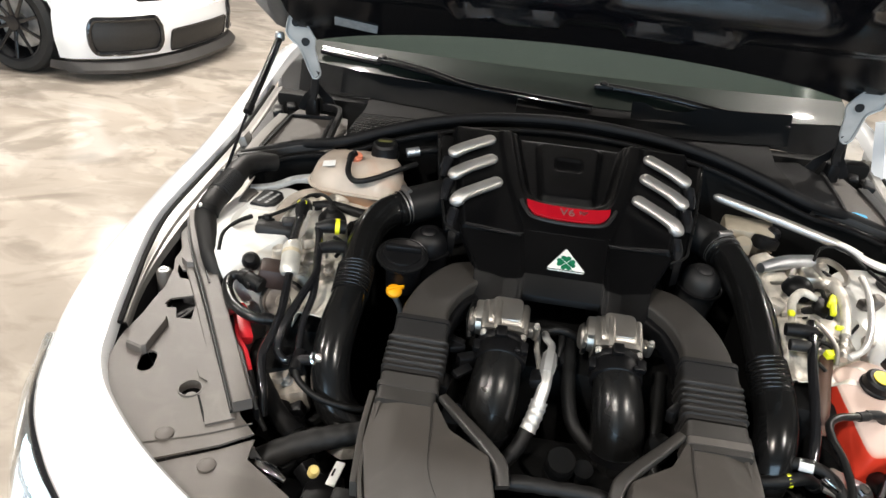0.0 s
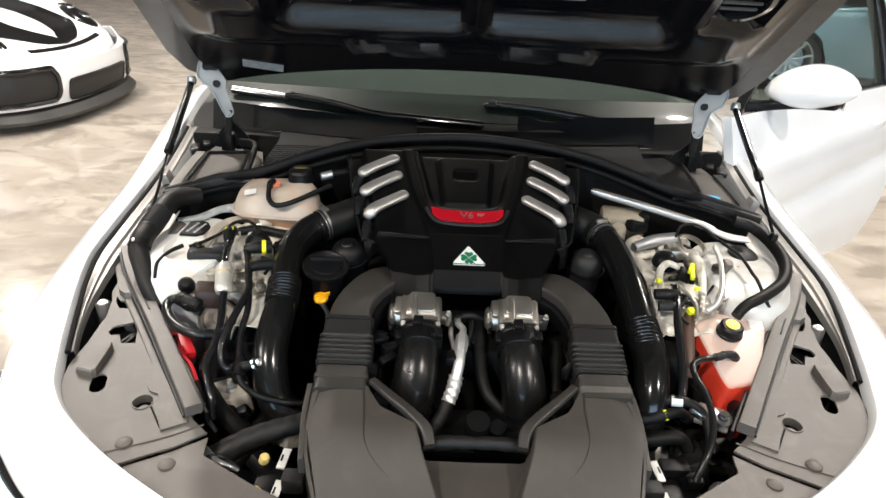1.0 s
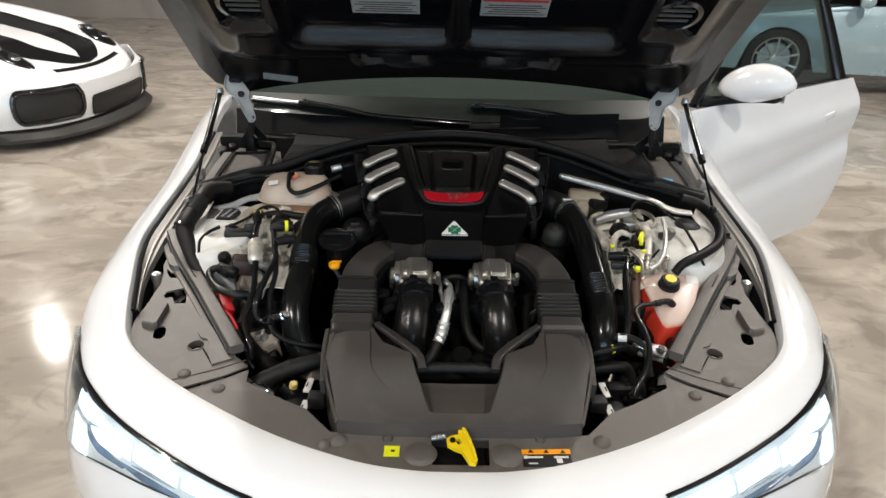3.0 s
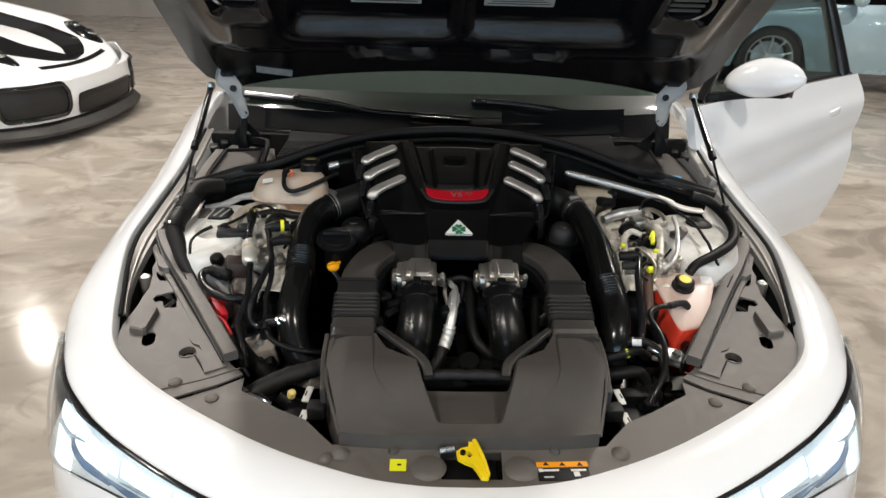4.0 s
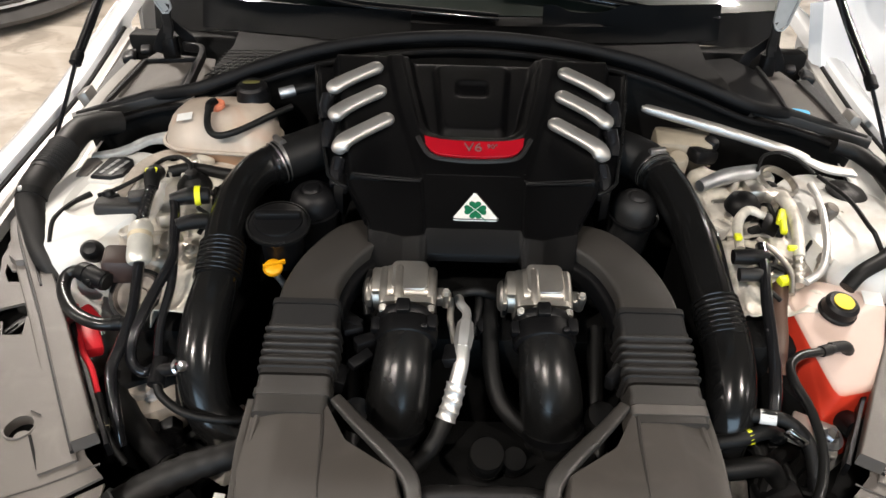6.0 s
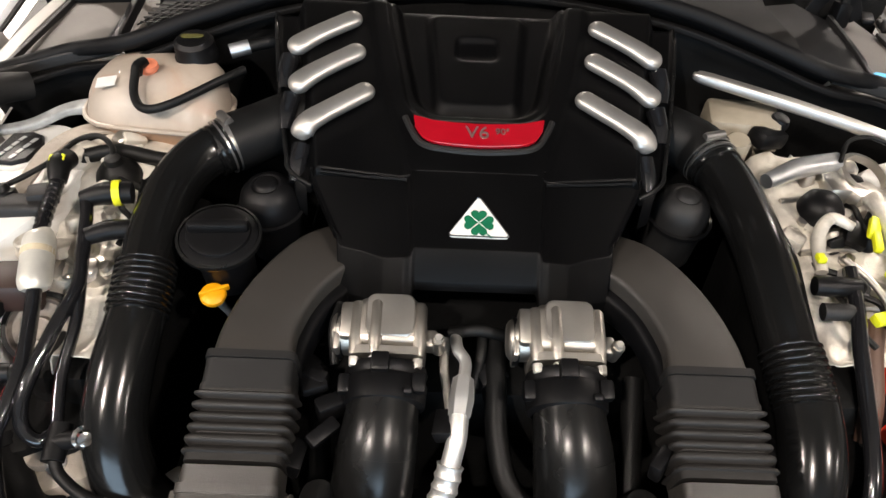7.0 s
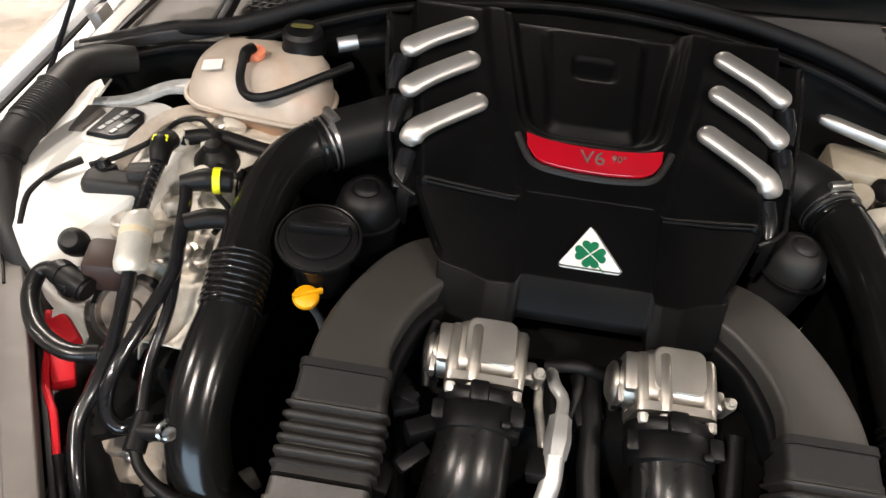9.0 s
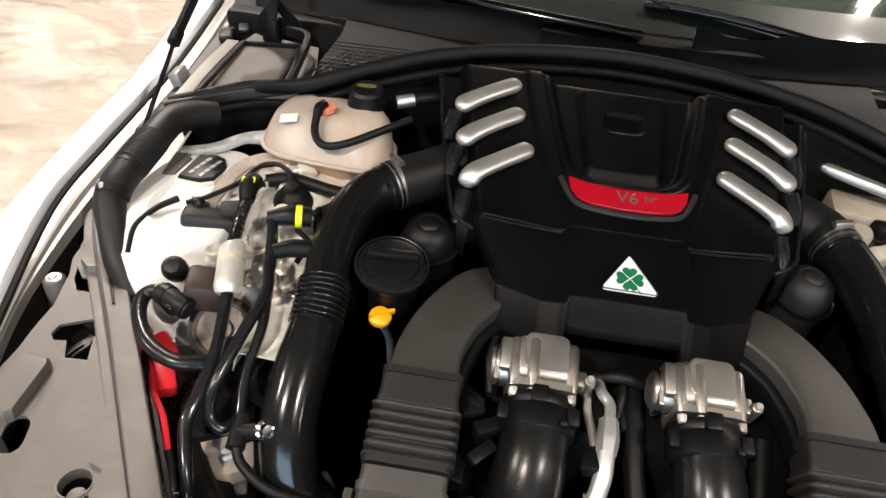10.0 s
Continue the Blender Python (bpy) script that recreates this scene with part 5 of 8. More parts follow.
def intake_duct(s):
    t = thing("intake_duct", "ribbed grey plastic intake duct", "air duct", (s * 0.225, 0.45, 0.76), "intake ducts")
    F = mirror if s < 0 else (lambda b: b)
    sec = round_rect(1.0, 0.62, 0.16)
    part("neck", F(tube([(0.226, 0.335, 0.768), (0.226, 0.362, 0.774), (0.226, 0.385, 0.782)], 0.088, section=sec, res=4, twist_up=True)), PLASTIC_DUCT, t)
    part("bellows", F(tube([(0.226, 0.387, 0.782), (0.226, 0.424, 0.792), (0.226, 0.458, 0.807)], 0.089, section=round_rect(1.0, 0.60, 0.16), res=30, ribs=(0.10, 0.90, 5, 0.085), twist_up=True)), BELLOWS_DARK, t)
    if s > 0:
        part("neck_band", F(tube([(0.226, 0.346, 0.770), (0.226, 0.358, 0.773)], 0.0935, section=sec, res=1, twist_up=True)), PLASTIC_PANEL, t, "pale grey band round the neck")
    part("collar", F(tube([(0.226, 0.362, 0.774), (0.226, 0.370, 0.777)], 0.0925, section=sec, res=1, twist_up=True)), PLASTIC_DUCT, t)
    part("mouth", F(tube([(0.226, 0.452, 0.805), (0.226, 0.480, 0.815)], 0.086, section=sec, res=3, twist_up=True)), PLASTIC_DARK, t)
    part("arm", F(tube([(0.226, 0.476, 0.815), (0.224, 0.520, 0.824), (0.206, 0.575, 0.830), (0.174, 0.628, 0.828), (0.130, 0.67, 0.812), (0.08, 0.71, 0.80)], [0.080, 0.074, 0.074, 0.078, 0.080, 0.08], section=round_rect(1.0, 0.55, 0.15), res=8, twist_up=True)), PLASTIC_DUCT, t)
    part("arm_side", F(tube([(0.224, 0.482, 0.800), (0.220, 0.520, 0.806), (0.202, 0.575, 0.812), (0.168, 0.626, 0.810), (0.126, 0.664, 0.795), (0.08, 0.70, 0.78)], [0.087, 0.086, 0.089, 0.093, 0.094, 0.088], section=round_rect(1.0, 0.40, 0.2), res=8, twist_up=True)), PLASTIC_BLACK, t)
    part("arm_rim", F(tube([(0.226, 0.478, 0.8155), (0.226, 0.486, 0.8175)], 0.0885, section=sec, res=1, twist_up=True)), PLASTIC_DARK, t)
    return t


for s in (-1, 1):
    intake_duct(s)

# ---- engine cover ----
cover = thing("engine_cover", "black engine cover with silver bars and a red plate", "engine cover", (-0.004, 0.76, 0.80))


def zc(y):
    return 0.6984 + 0.32 * y


CX = -0.006
COL = [(0.545, 0.066), (0.58, 0.067), (0.68, 0.076), (0.76, 0.097), (0.84, 0.121), (0.93, 0.140), (1.02, 0.152)]
SHOULDER = [(0.69, 0.186), (0.79, 0.205), (0.87, 0.222), (1.02, 0.250)]
SIDE = [(0.68, 0.214), (0.70, 0.220), (0.79, 0.243), (0.90, 0.267), (1.02, 0.288)]


def soft_min(a, b, k):
    h = max(0.0, min(1.0, 0.5 + 0.5 * (b - a) / k))
    return b + (a - b) * h - k * h * (1 - h)


def cover_top(a, y):
    """Height of the upper half of the cover, a metres from its middle."""
    z = zc(y) - 0.002
    col = table(y, COL)
    z -= 0.0035 * ramp(a, col - 0.003, col + 0.008)
    # U-shaped recess with a stepped lip and a raised pad
    d = soft_min(y - 0.769, (table(y, [(0.77, 0.080), (0.82, 0.091), (0.92, 0.112), (1.02, 0.130)]) - a) * 0.97, 0.035)
    z -= 0.004 * ramp(d, -0.004, 0.001) + 0.013 * ramp(d, 0.006, 0.019)
    p = soft_min(soft_min(y - 0.788, 0.966 - y, 0.02), table(y, [(0.79, 0.056), (0.96, 0.072)]) - a, 0.016)
    z += 0.011 * ramp(p, 0.0, 0.013)
    q = soft_min(soft_min(y - 0.872, 0.915 - y, 0.012), 0.030 - a, 0.012)
    z -= 0.005 * ramp(q, 0.0, 0.006)
    sh = table(y, SHOULDER)
    z -= 0.024 * ramp(a, sh - 0.003, sh + 0.010)
    z -= 0.035 * ramp(y, 0.965, 1.02)
    return z


def top_point(u, v):
    y0 = lerp(0.684, 1.02, v)
    a = abs(u) * table(y0, SIDE)
    y = lerp(table(a, [(0.068, 0.6905), (0.076, 0.6840), (0.182, 0.6945), (0.192, 0.690), (0.215, 0.702)]), 1.02, v)
    z = cover_top(a, y)
    edge = table(y, SIDE) - a
    z += 0.005 * (1 - ramp(edge, 0.002, 0.007)) - 0.002 * (1 - ramp(edge, 0.0, 0.002))
    return (CX + math.copysign(a, u), y, z)


upper = field([u / 110 for u in range(-110, 111)], steps(0, 1, 120), top_point)
ext = bmesh.ops.extrude_edge_only(upper, edges=[e for e in upper.edges if e.is_boundary])
for v in [g for g in ext["geom"] if isinstance(g, bmesh.types.BMVert)]:
    v.co.z -= 0.012 if abs(v.co.x - CX) < 0.20 and v.co.y < 0.72 else 0.05
part("upper_shell", upper, COVER_BLACK, cover, sharp=75)


def cover_low(a, y):
    z = zc(y) - 0.002
    z -= 0.006 * ramp(a, table(y, COL) - 0.001, table(y, COL) + 0.004)
    z -= max(0, a - 0.078) * (0.10 + 0.30 * (0.69 - y) / 0.11)
    return z


LOW_SIDE = [(0.575, 0.154), (0.585, 0.160), (0.64, 0.180), (0.668, 0.190), (0.70, 0.196)]


def low_point(u, v):
    """Lower half: v up to 0.65 is the top, beyond it folds over the front edge."""
    guess = lerp(0.69, 0.56, min(1, v / 0.65))
    a = abs(u) * table(guess, LOW_SIDE)
    col = table(guess, COL)
    y_fold = table(a - col, [(0.0, 0.592), (0.004, 0.586), (0.010, 0.584), (0.034, 0.590), (0.058, 0.604), (0.090, 0.617)])
    if v <= 0.65:
        y = lerp(0.6905 if a < col else 0.702, y_fold, v / 0.65)
        z = cover_low(a, y)
        z += 0.002 * (1 - ramp(table(guess, LOW_SIDE) - a, 0.001, 0.005))
        return (CX + math.copysign(a, u), y, z)
    f = (v - 0.65) / 0.35
    mid = 1 - ramp(a, col - 0.001, col + 0.004)
    y = y_fold - lerp(0.031, 0.021, mid) * f
    z = cover_low(a, y_fold) - lerp(0.037, 0.026, mid) * f - 0.004 * f * f
    return (CX + math.copysign(a - 0.004 * f * ramp(a, 0.12, 0.15), u), y, z)


lower = field([u / 90 for u in range(-90, 91)], steps(0, 1, 80), low_point)
ext = bmesh.ops.extrude_edge_only(lower, edges=[e for e in lower.edges if e.is_boundary])
for v in [g for g in ext["geom"] if isinstance(g, bmesh.types.BMVert)]:
    v.co.z -= 0.012
part("lower_shell", lower, COVER_BLACK, cover, sharp=70)


def capsule(pts, r0, r1, flat=0.85, seg=24):
    """A rod with round ends along a smooth line, its radius going from r0 to r1."""
    C = spline(pts, 10)
    cum = [0.0]
    for a, b in zip(C, C[1:]):
        cum.append(cum[-1] + (b - a).length)
    L = cum[-1]
    S = [r0 * (1 - math.cos(radians(th))) for th in range(6, 91, 12)] + steps(r0 * 1.05, L - r1 * 1.05, 16) + [L - r1 * (1 - math.cos(radians(th))) for th in range(90, 5, -12)]
    rings = []
    for s_ in S:
        i = max(k for k in range(len(C) - 1) if cum[k] <= s_ + 1e-9)
        c = C[i].lerp(C[i + 1], (s_ - cum[i]) / (cum[i + 1] - cum[i]))
        d = (C[i + 1] - C[i]).normalized()
        r = lerp(r0, r1, ramp(s_, L * 0.5, L))
        r *= math.sqrt(max(0.0, 1 - max(0, 1 - s_ / r0) ** 2)) * math.sqrt(max(0.0, 1 - max(0, 1 - (L - s_) / r1) ** 2))
        side = d.cross(Vector((0, -0.3, 1))).normalized()
        up = side.cross(d)
        rings.append([c + side * (r * math.cos(2 * math.pi * j / seg)) + up * (r * flat * math.copysign(abs(math.sin(2 * math.pi * j / seg)) ** 0.7, math.sin(2 * math.pi * j / seg))) for j in range(seg)])
    return loft(rings)


BARS = (((0.153, 0.930), (0.205, 0.893), (0.240, 0.868, -0.005)), ((0.143, 0.871), (0.198, 0.829), (0.229, 0.805, -0.007)), ((0.126, 0.806), (0.190, 0.756), (0.204, 0.744, -0.007), (0.207, 0.738, -0.016)))
for s in (-1, 1):
    part("shoulder_seam", tube([(CX + s * 0.080, 0.683, zc(0.683) - 0.007), (CX + s * 0.13, 0.6875, zc(0.688) - 0.009), (CX + s * 0.180, 0.6925, zc(0.692) - 0.009)], 0.0028, seg=6), COVER_BLACK, cover)
    for line in BARS:
        pts = [(CX + s * (q[0] - 0.003 * s), q[1], zc(q[1]) + 0.004 + (q[2] if len(q) > 2 else 0.0)) for q in line]
        part("silver_bar", capsule(pts, 0.0132, 0.0150, 0.62), SILVER_BAR, cover, "satin silver bar")
        part("bar_socket", tube([(pts[-1][0], pts[-1][1] + 0.004, pts[-1][2] - 0.012), (pts[-1][0] + s * 0.003, pts[-1][1] - 0.016, pts[-1][2] - 0.024), (pts[-1][0] + s * 0.003, pts[-1][1] - 0.034, pts[-1][2] - 0.038)], [0.0125, 0.0115, 0.009], seg=12), GLOSS_BLACK, cover)
    part("edge_bead", tube([(CX + s * table(y, SIDE), y, cover_top(table(y, SIDE), y) + 0.003) for y in (0.985, 0.94, 0.88, 0.82, 0.77, 0.73, 0.712)] + [(CX + s * 0.208, 0.697, zc(0.697) - 0.026), (CX + s * 0.192, 0.6895, zc(0.69) - 0.028)], 0.0028, seg=8, res=6), PIPE_SATIN, cover)
TOP_EDGE = [(-0.079, 0.767), (-0.055, 0.7605), (-0.03, 0.758), (0.0, 0.757), (0.03, 0.758), (0.055, 0.7605), (0.079, 0.767)]
LOW_EDGE = [(0.076, 0.751), (0.067, 0.737), (0.058, 0.731), (0.046, 0.728), (0.02, 0.7255), (0.0, 0.725), (-0.02, 0.7255), (-0.046, 0.728), (-0.058, 0.731), (-0.067, 0.737), (-0.076, 0.751)]
red = part("red_plate", plate([(CX + 0.002 + x, y) for x, y in TOP_EDGE + LOW_EDGE], (), lambda x, y: zc(y) + 0.0025, 0.004), RED, cover, "red enamelled plate")
part("plate_edge", tube([(CX + 0.002 + x, y, zc(y) + 0.002) for x, y in LOW_EDGE], 0.0012, seg=6, res=3), RED, red)
part("plate_frame", tube([(CX + 0.002 + x * 1.085, 0.745 + (y - 0.745) * 1.28, zc(0.745 + (y - 0.745) * 1.28) - 0.002) for x, y in [(0.082, 0.763)] + LOW_EDGE + [(-0.082, 0.763)]], 0.0042, seg=8, res=4), PLASTIC_DARK, cover)
TILT_C = math.degrees(math.atan(0.32))
words("V6", 0.026, pose(CX + 0.000, 0.7425, zc(0.7425) + 0.0034, TILT_C, 0, 0), ALU, red, "lettering")
words("90°", 0.0125, pose(CX + 0.030, 0.7455, zc(0.7455) + 0.0034, TILT_C, 0, 0), ALU, red, "lettering")


def badge_outline(k):
    c = [(0.0, 0.034), (-0.034, -0.020), (0.034, -0.020)]
    out = []
    for i in range(3):
        p, q, r = Vector(c[i - 1]), Vector(c[i]), Vector(c[(i + 1) % 3])
        for j in range(5):
            t = j / 4
            a, b = q.lerp(p, 0.1), q.lerp(r, 0.1)
            out.append((a.lerp(q, t)).lerp(q.lerp(b, t), t) * k)
    return [(CX + 0.002 + v.x, 0.625 + v.y * 0.94) for v in out]


badge = part("triangle_badge", plate(badge_outline(1.0), (), lambda x, y: zc(y) + 0.001, 0.003), STICKER_WHITE, cover, "white triangular badge with green clover")
part("badge_edge", tube([(x, y, zc(y) + 0.001) for x, y in badge_outline(1.0)] + [(badge_outline(1.0)[0][0], badge_outline(1.0)[0][1], zc(badge_outline(1.0)[0][1]) + 0.001)], 0.0009, seg=6, res=2), CHROME, badge)
for a in (0, 90, 180, 270):
    lobes = []
    for i in range(24):
        th = 2 * math.pi * i / 24
        w = 16 * math.sin(th) ** 3 * 0.00055
        u = 0.0008 + (17 + 13 * math.cos(th) - 5 * math.cos(2 * th) - 2 * math.cos(3 * th) - math.cos(4 * th)) * 0.00053
        ca, sa = math.cos(radians(a)), math.sin(radians(a))
        lobes.append((CX + 0.002 + ca * u - sa * w, 0.6225 + (sa * u + ca * w) * 0.94))
    part("clover_leaf", plate(lobes, (), lambda x, y: zc(y) + 0.0022, 0.0016), GREEN, badge)
part("clover_stem", tube([(CX + 0.004, 0.616, zc(0.616) + 0.002), (CX + 0.010, 0.610, zc(0.61) + 0.002), (CX + 0.016, 0.6035, zc(0.6035) + 0.002)], 0.0007, seg=6), GREEN, badge)

# ---- throttle bodies, elbows and the middle valley ----


def throttle(s, cx):
    t = thing("throttle_body", "cast aluminium throttle body with black rubber elbow", "throttle body", (cx, 0.5, 0.75), "throttle bodies")
    ax = pose(cx, 0.524, 0.8165, 20, 0, 0)      # the throat runs along its own y
    M = lambda bm: moved(bm, ax)
    part("housing", M(join(box((0.0, 0.009, 0.003), (0.066, 0.054, 0.056), 0.011, seg=4), box((0.0, -0.012, -0.002), (0.072, 0.012, 0.056), 0.005, seg=3))), ALU, t)
    part("top_cover", M(loft([[(x + 0.002, 0.014 + y, z) for x, y in round_rect(w, d, 0.2, 4)] for w, d, z in ((0.050, 0.046, 0.026), (0.050, 0.046, 0.0318), (0.048, 0.044, 0.033), (0.010, 0.010, 0.0332))])), ALU, t)
    part("flange", M(loft([[(x, y, z) for x, z in round_rect(0.076, 0.064, 0.22, 4)] for y in (-0.028, -0.0265, -0.021, -0.0195)])), ALU, t)
    for dx, dz in ((-0.032, 0.025), (0.032, 0.025), (-0.012, 0.030), (-0.032, -0.022), (0.032, -0.022)):
        col = part("bolt_column", M(lathe([(0.0055, 0.0), (0.0075, 0.004), (0.0075, 0.040), (0.006, 0.056), (0.0055, 0.058)], (dx, 0.030, dz - 0.002), (0, -1, 0), 14)), ALU, t)
        part("bolt", M(lathe([(0.001, 0.009), (0.0045, 0.009), (0.0052, 0.006), (0.0052, 0.0)], (dx, -0.031, dz), (0, -1, 0), 8)), ALU_ROUGH, col)
    part("side_drum", M(lathe([(0.001, 0.014), (0.017, 0.014), (0.021, 0.011), (0.023, 0.004), (0.023, -0.012), (0.001, -0.014)], (-0.046, 0.004, 0.0), (-1, 0, 0))), ALU, t)
    part("drum_rim", M(lathe([(0.023, 0.003), (0.026, 0.002), (0.026, -0.004), (0.023, -0.005)], (-0.052, 0.004, -0.004), (-1, 0, 0), ring=True)), PLASTIC_BLACK, t)
    lug = part("side_lug", M(join(box((0.044, -0.004, 0.006), (0.014, 0.020, 0.022), 0.004), lathe([(0.001, 0.030), (0.006, 0.030), (0.007, 0.027), (0.007, 0.0)], (0.052, -0.008, -0.006), (0, 0, 1), 14))), ALU, t)
    part("bolt", M(lathe([(0.001, 0.006), (0.004, 0.006), (0.0046, 0.004), (0.0046, 0.0)], (0.052, -0.008, 0.024), (0, 0, 1), 6)), ALU_ROUGH, lug)
    part("motor_plate", M(join(box((-0.040, 0.010, 0.012), (0.020, 0.040, 0.030), 0.004), box((-0.052, -0.006, 0.002), (0.006, 0.030, 0.038), 0.002))), ALU, t)
    part("clamp_ring", M(lathe([(0.036, -0.034), (0.041, -0.030), (0.0425, -0.010), (0.040, -0.004), (0.0425, 0.002), (0.041, 0.008), (0.036, 0.010)], (0, -0.042, -0.002), (0, 1, 0), 32, ring=True)), PLASTIC_BLACK, t)
    for c_, s_ in (((-0.004, -0.040, 0.040), (0.018, 0.020, 0.014)), ((0.034, -0.056, 0.026), (0.014, 0.020, 0.014)), ((-0.040, -0.056, 0.016), (0.012, 0.020, 0.014)), ((0.024, -0.066, 0.034), (0.010, 0.008, 0.010))):
        part("clamp_tab", M(box(c_, s_, 0.003)), PLASTIC_BLACK, t)
    part("elbow", tube([(cx, 0.482, 0.803), (cx + s * 0.001, 0.455, 0.793), (cx + s * 0.004, 0.425, 0.774), (cx + s * 0.008, 0.402, 0.742), (cx + s * 0.012, 0.392, 0.70), (cx + s * 0.012, 0.39, 0.64)], [0.036, 0.0358, 0.039, 0.041, 0.040, 0.038], seg=24, res=8), PIPE_SATIN, t)
    part("elbow_rib", tube([(cx + s * 0.005, 0.420, 0.768), (cx + s * 0.0055, 0.416, 0.764)], 0.0402, seg=24, res=2), PIPE_SATIN, t)
    part("lower_clamp", tube([(cx + s * 0.011, 0.395, 0.715), (cx + s * 0.012, 0.393, 0.703)], 0.0428, seg=24, res=2), PLASTIC_BLACK, t)
    return t


throttle(-1, -0.095)
throttle(1, 0.089)

ac = thing("refrigerant_line", "silver refrigerant pipe with crimped black hose end", "pipe", (-0.02, 0.46, 0.72))
part("pipe", tube([(-0.024, 0.545, 0.800), (-0.022, 0.522, 0.806), (-0.014, 0.505, 0.806), (-0.016, 0.480, 0.804)], 0.0065, seg=12), SATIN, ac)
part("fitting", tube([(-0.016, 0.484, 0.805), (-0.018, 0.462, 0.800), (-0.020, 0.445, 0.795)], [0.011, 0.013, 0.011], seg=6, res=3), SATIN, ac)
part("pipe", tube([(-0.020, 0.447, 0.795), (-0.022, 0.425, 0.784), (-0.028, 0.405, 0.765)], 0.010, seg=14), SATIN, ac)
part("crimp", tube([(-0.027, 0.408, 0.768), (-0.032, 0.392, 0.752), (-0.040, 0.376, 0.735)], 0.0125, seg=16, ribs=(0, 1, 4, 0.12)), SATIN, ac)
part("hose", tube([(-0.039, 0.378, 0.737), (-0.056, 0.352, 0.712), (-0.085, 0.33, 0.69), (-0.12, 0.318, 0.67)], 0.012, seg=12), RUBBER, ac)
part("twin_pipe", tube([(-0.034, 0.545, 0.795), (-0.036, 0.51, 0.79), (-0.030, 0.47, 0.785), (-0.026, 0.44, 0.77)], 0.005, seg=10), ALU_ROUGH, ac)

block = thing("engine_block", "near-black engine block below the cover, shade put into its colour", "engine", (0, 0.7, 0.32))
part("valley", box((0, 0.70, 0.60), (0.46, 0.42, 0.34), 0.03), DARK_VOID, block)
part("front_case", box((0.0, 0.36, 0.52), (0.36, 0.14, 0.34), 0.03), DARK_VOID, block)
for cx, cy, cz, r, h in ((0.01, 0.335, 0.70, 0.022, 0.05), (0.045, 0.34, 0.69, 0.016, 0.04), (-0.155, 0.40, 0.70, 0.02, 0.04), (0.16, 0.40, 0.70, 0.02, 0.05)):
    part("pulley", lathe([(0.001, h), (r * 0.9, h), (r, h - 0.004), (r, h * 0.4), (r * 0.85, h * 0.36), (r, h * 0.3), (r, 0)], (cx, cy, cz), (0, -0.4, 1)), PIPE_GLOSS, block)
for pts, r in (([(0.02, 0.56, 0.79), (0.020, 0.50, 0.775), (0.022, 0.45, 0.75), (0.035, 0.41, 0.725), (0.08, 0.38, 0.70)], 0.012),
               ([(-0.172, 0.52, 0.77), (-0.165, 0.46, 0.74), (-0.16, 0.41, 0.71), (-0.165, 0.36, 0.67)], 0.012),
               ([(0.172, 0.52, 0.77), (0.165, 0.46, 0.74), (0.16, 0.41, 0.71), (0.165, 0.36, 0.67)], 0.012),
               ([(-0.03, 0.55, 0.80), (0.0, 0.545, 0.812), (0.03, 0.55, 0.80)], 0.007),
               ([(0.005, 0.56, 0.80), (0.004, 0.53, 0.795), (-0.004, 0.50, 0.77)], 0.006),
               ([(-0.15, 0.56, 0.83), (-0.155, 0.53, 0.82), (-0.15, 0.50, 0.80)], 0.005)):
    part("hose", tube(pts, r), RUBBER, block)
random.seed(5)
for i in range(26):
    x, y = random.uniform(-0.18, 0.18), random.uniform(0.40, 0.57)
    if -0.145 < x < -0.040 or 0.036 < x < 0.140:
        continue
    part("bracket", box((x, y, random.uniform(0.765, 0.80)), (random.uniform(0.012, 0.035), random.uniform(0.012, 0.03), random.uniform(0.01, 0.025)), 0.003, (random.uniform(-20, 20), 0, random.uniform(0, 90))), PLASTIC_BLACK, block)


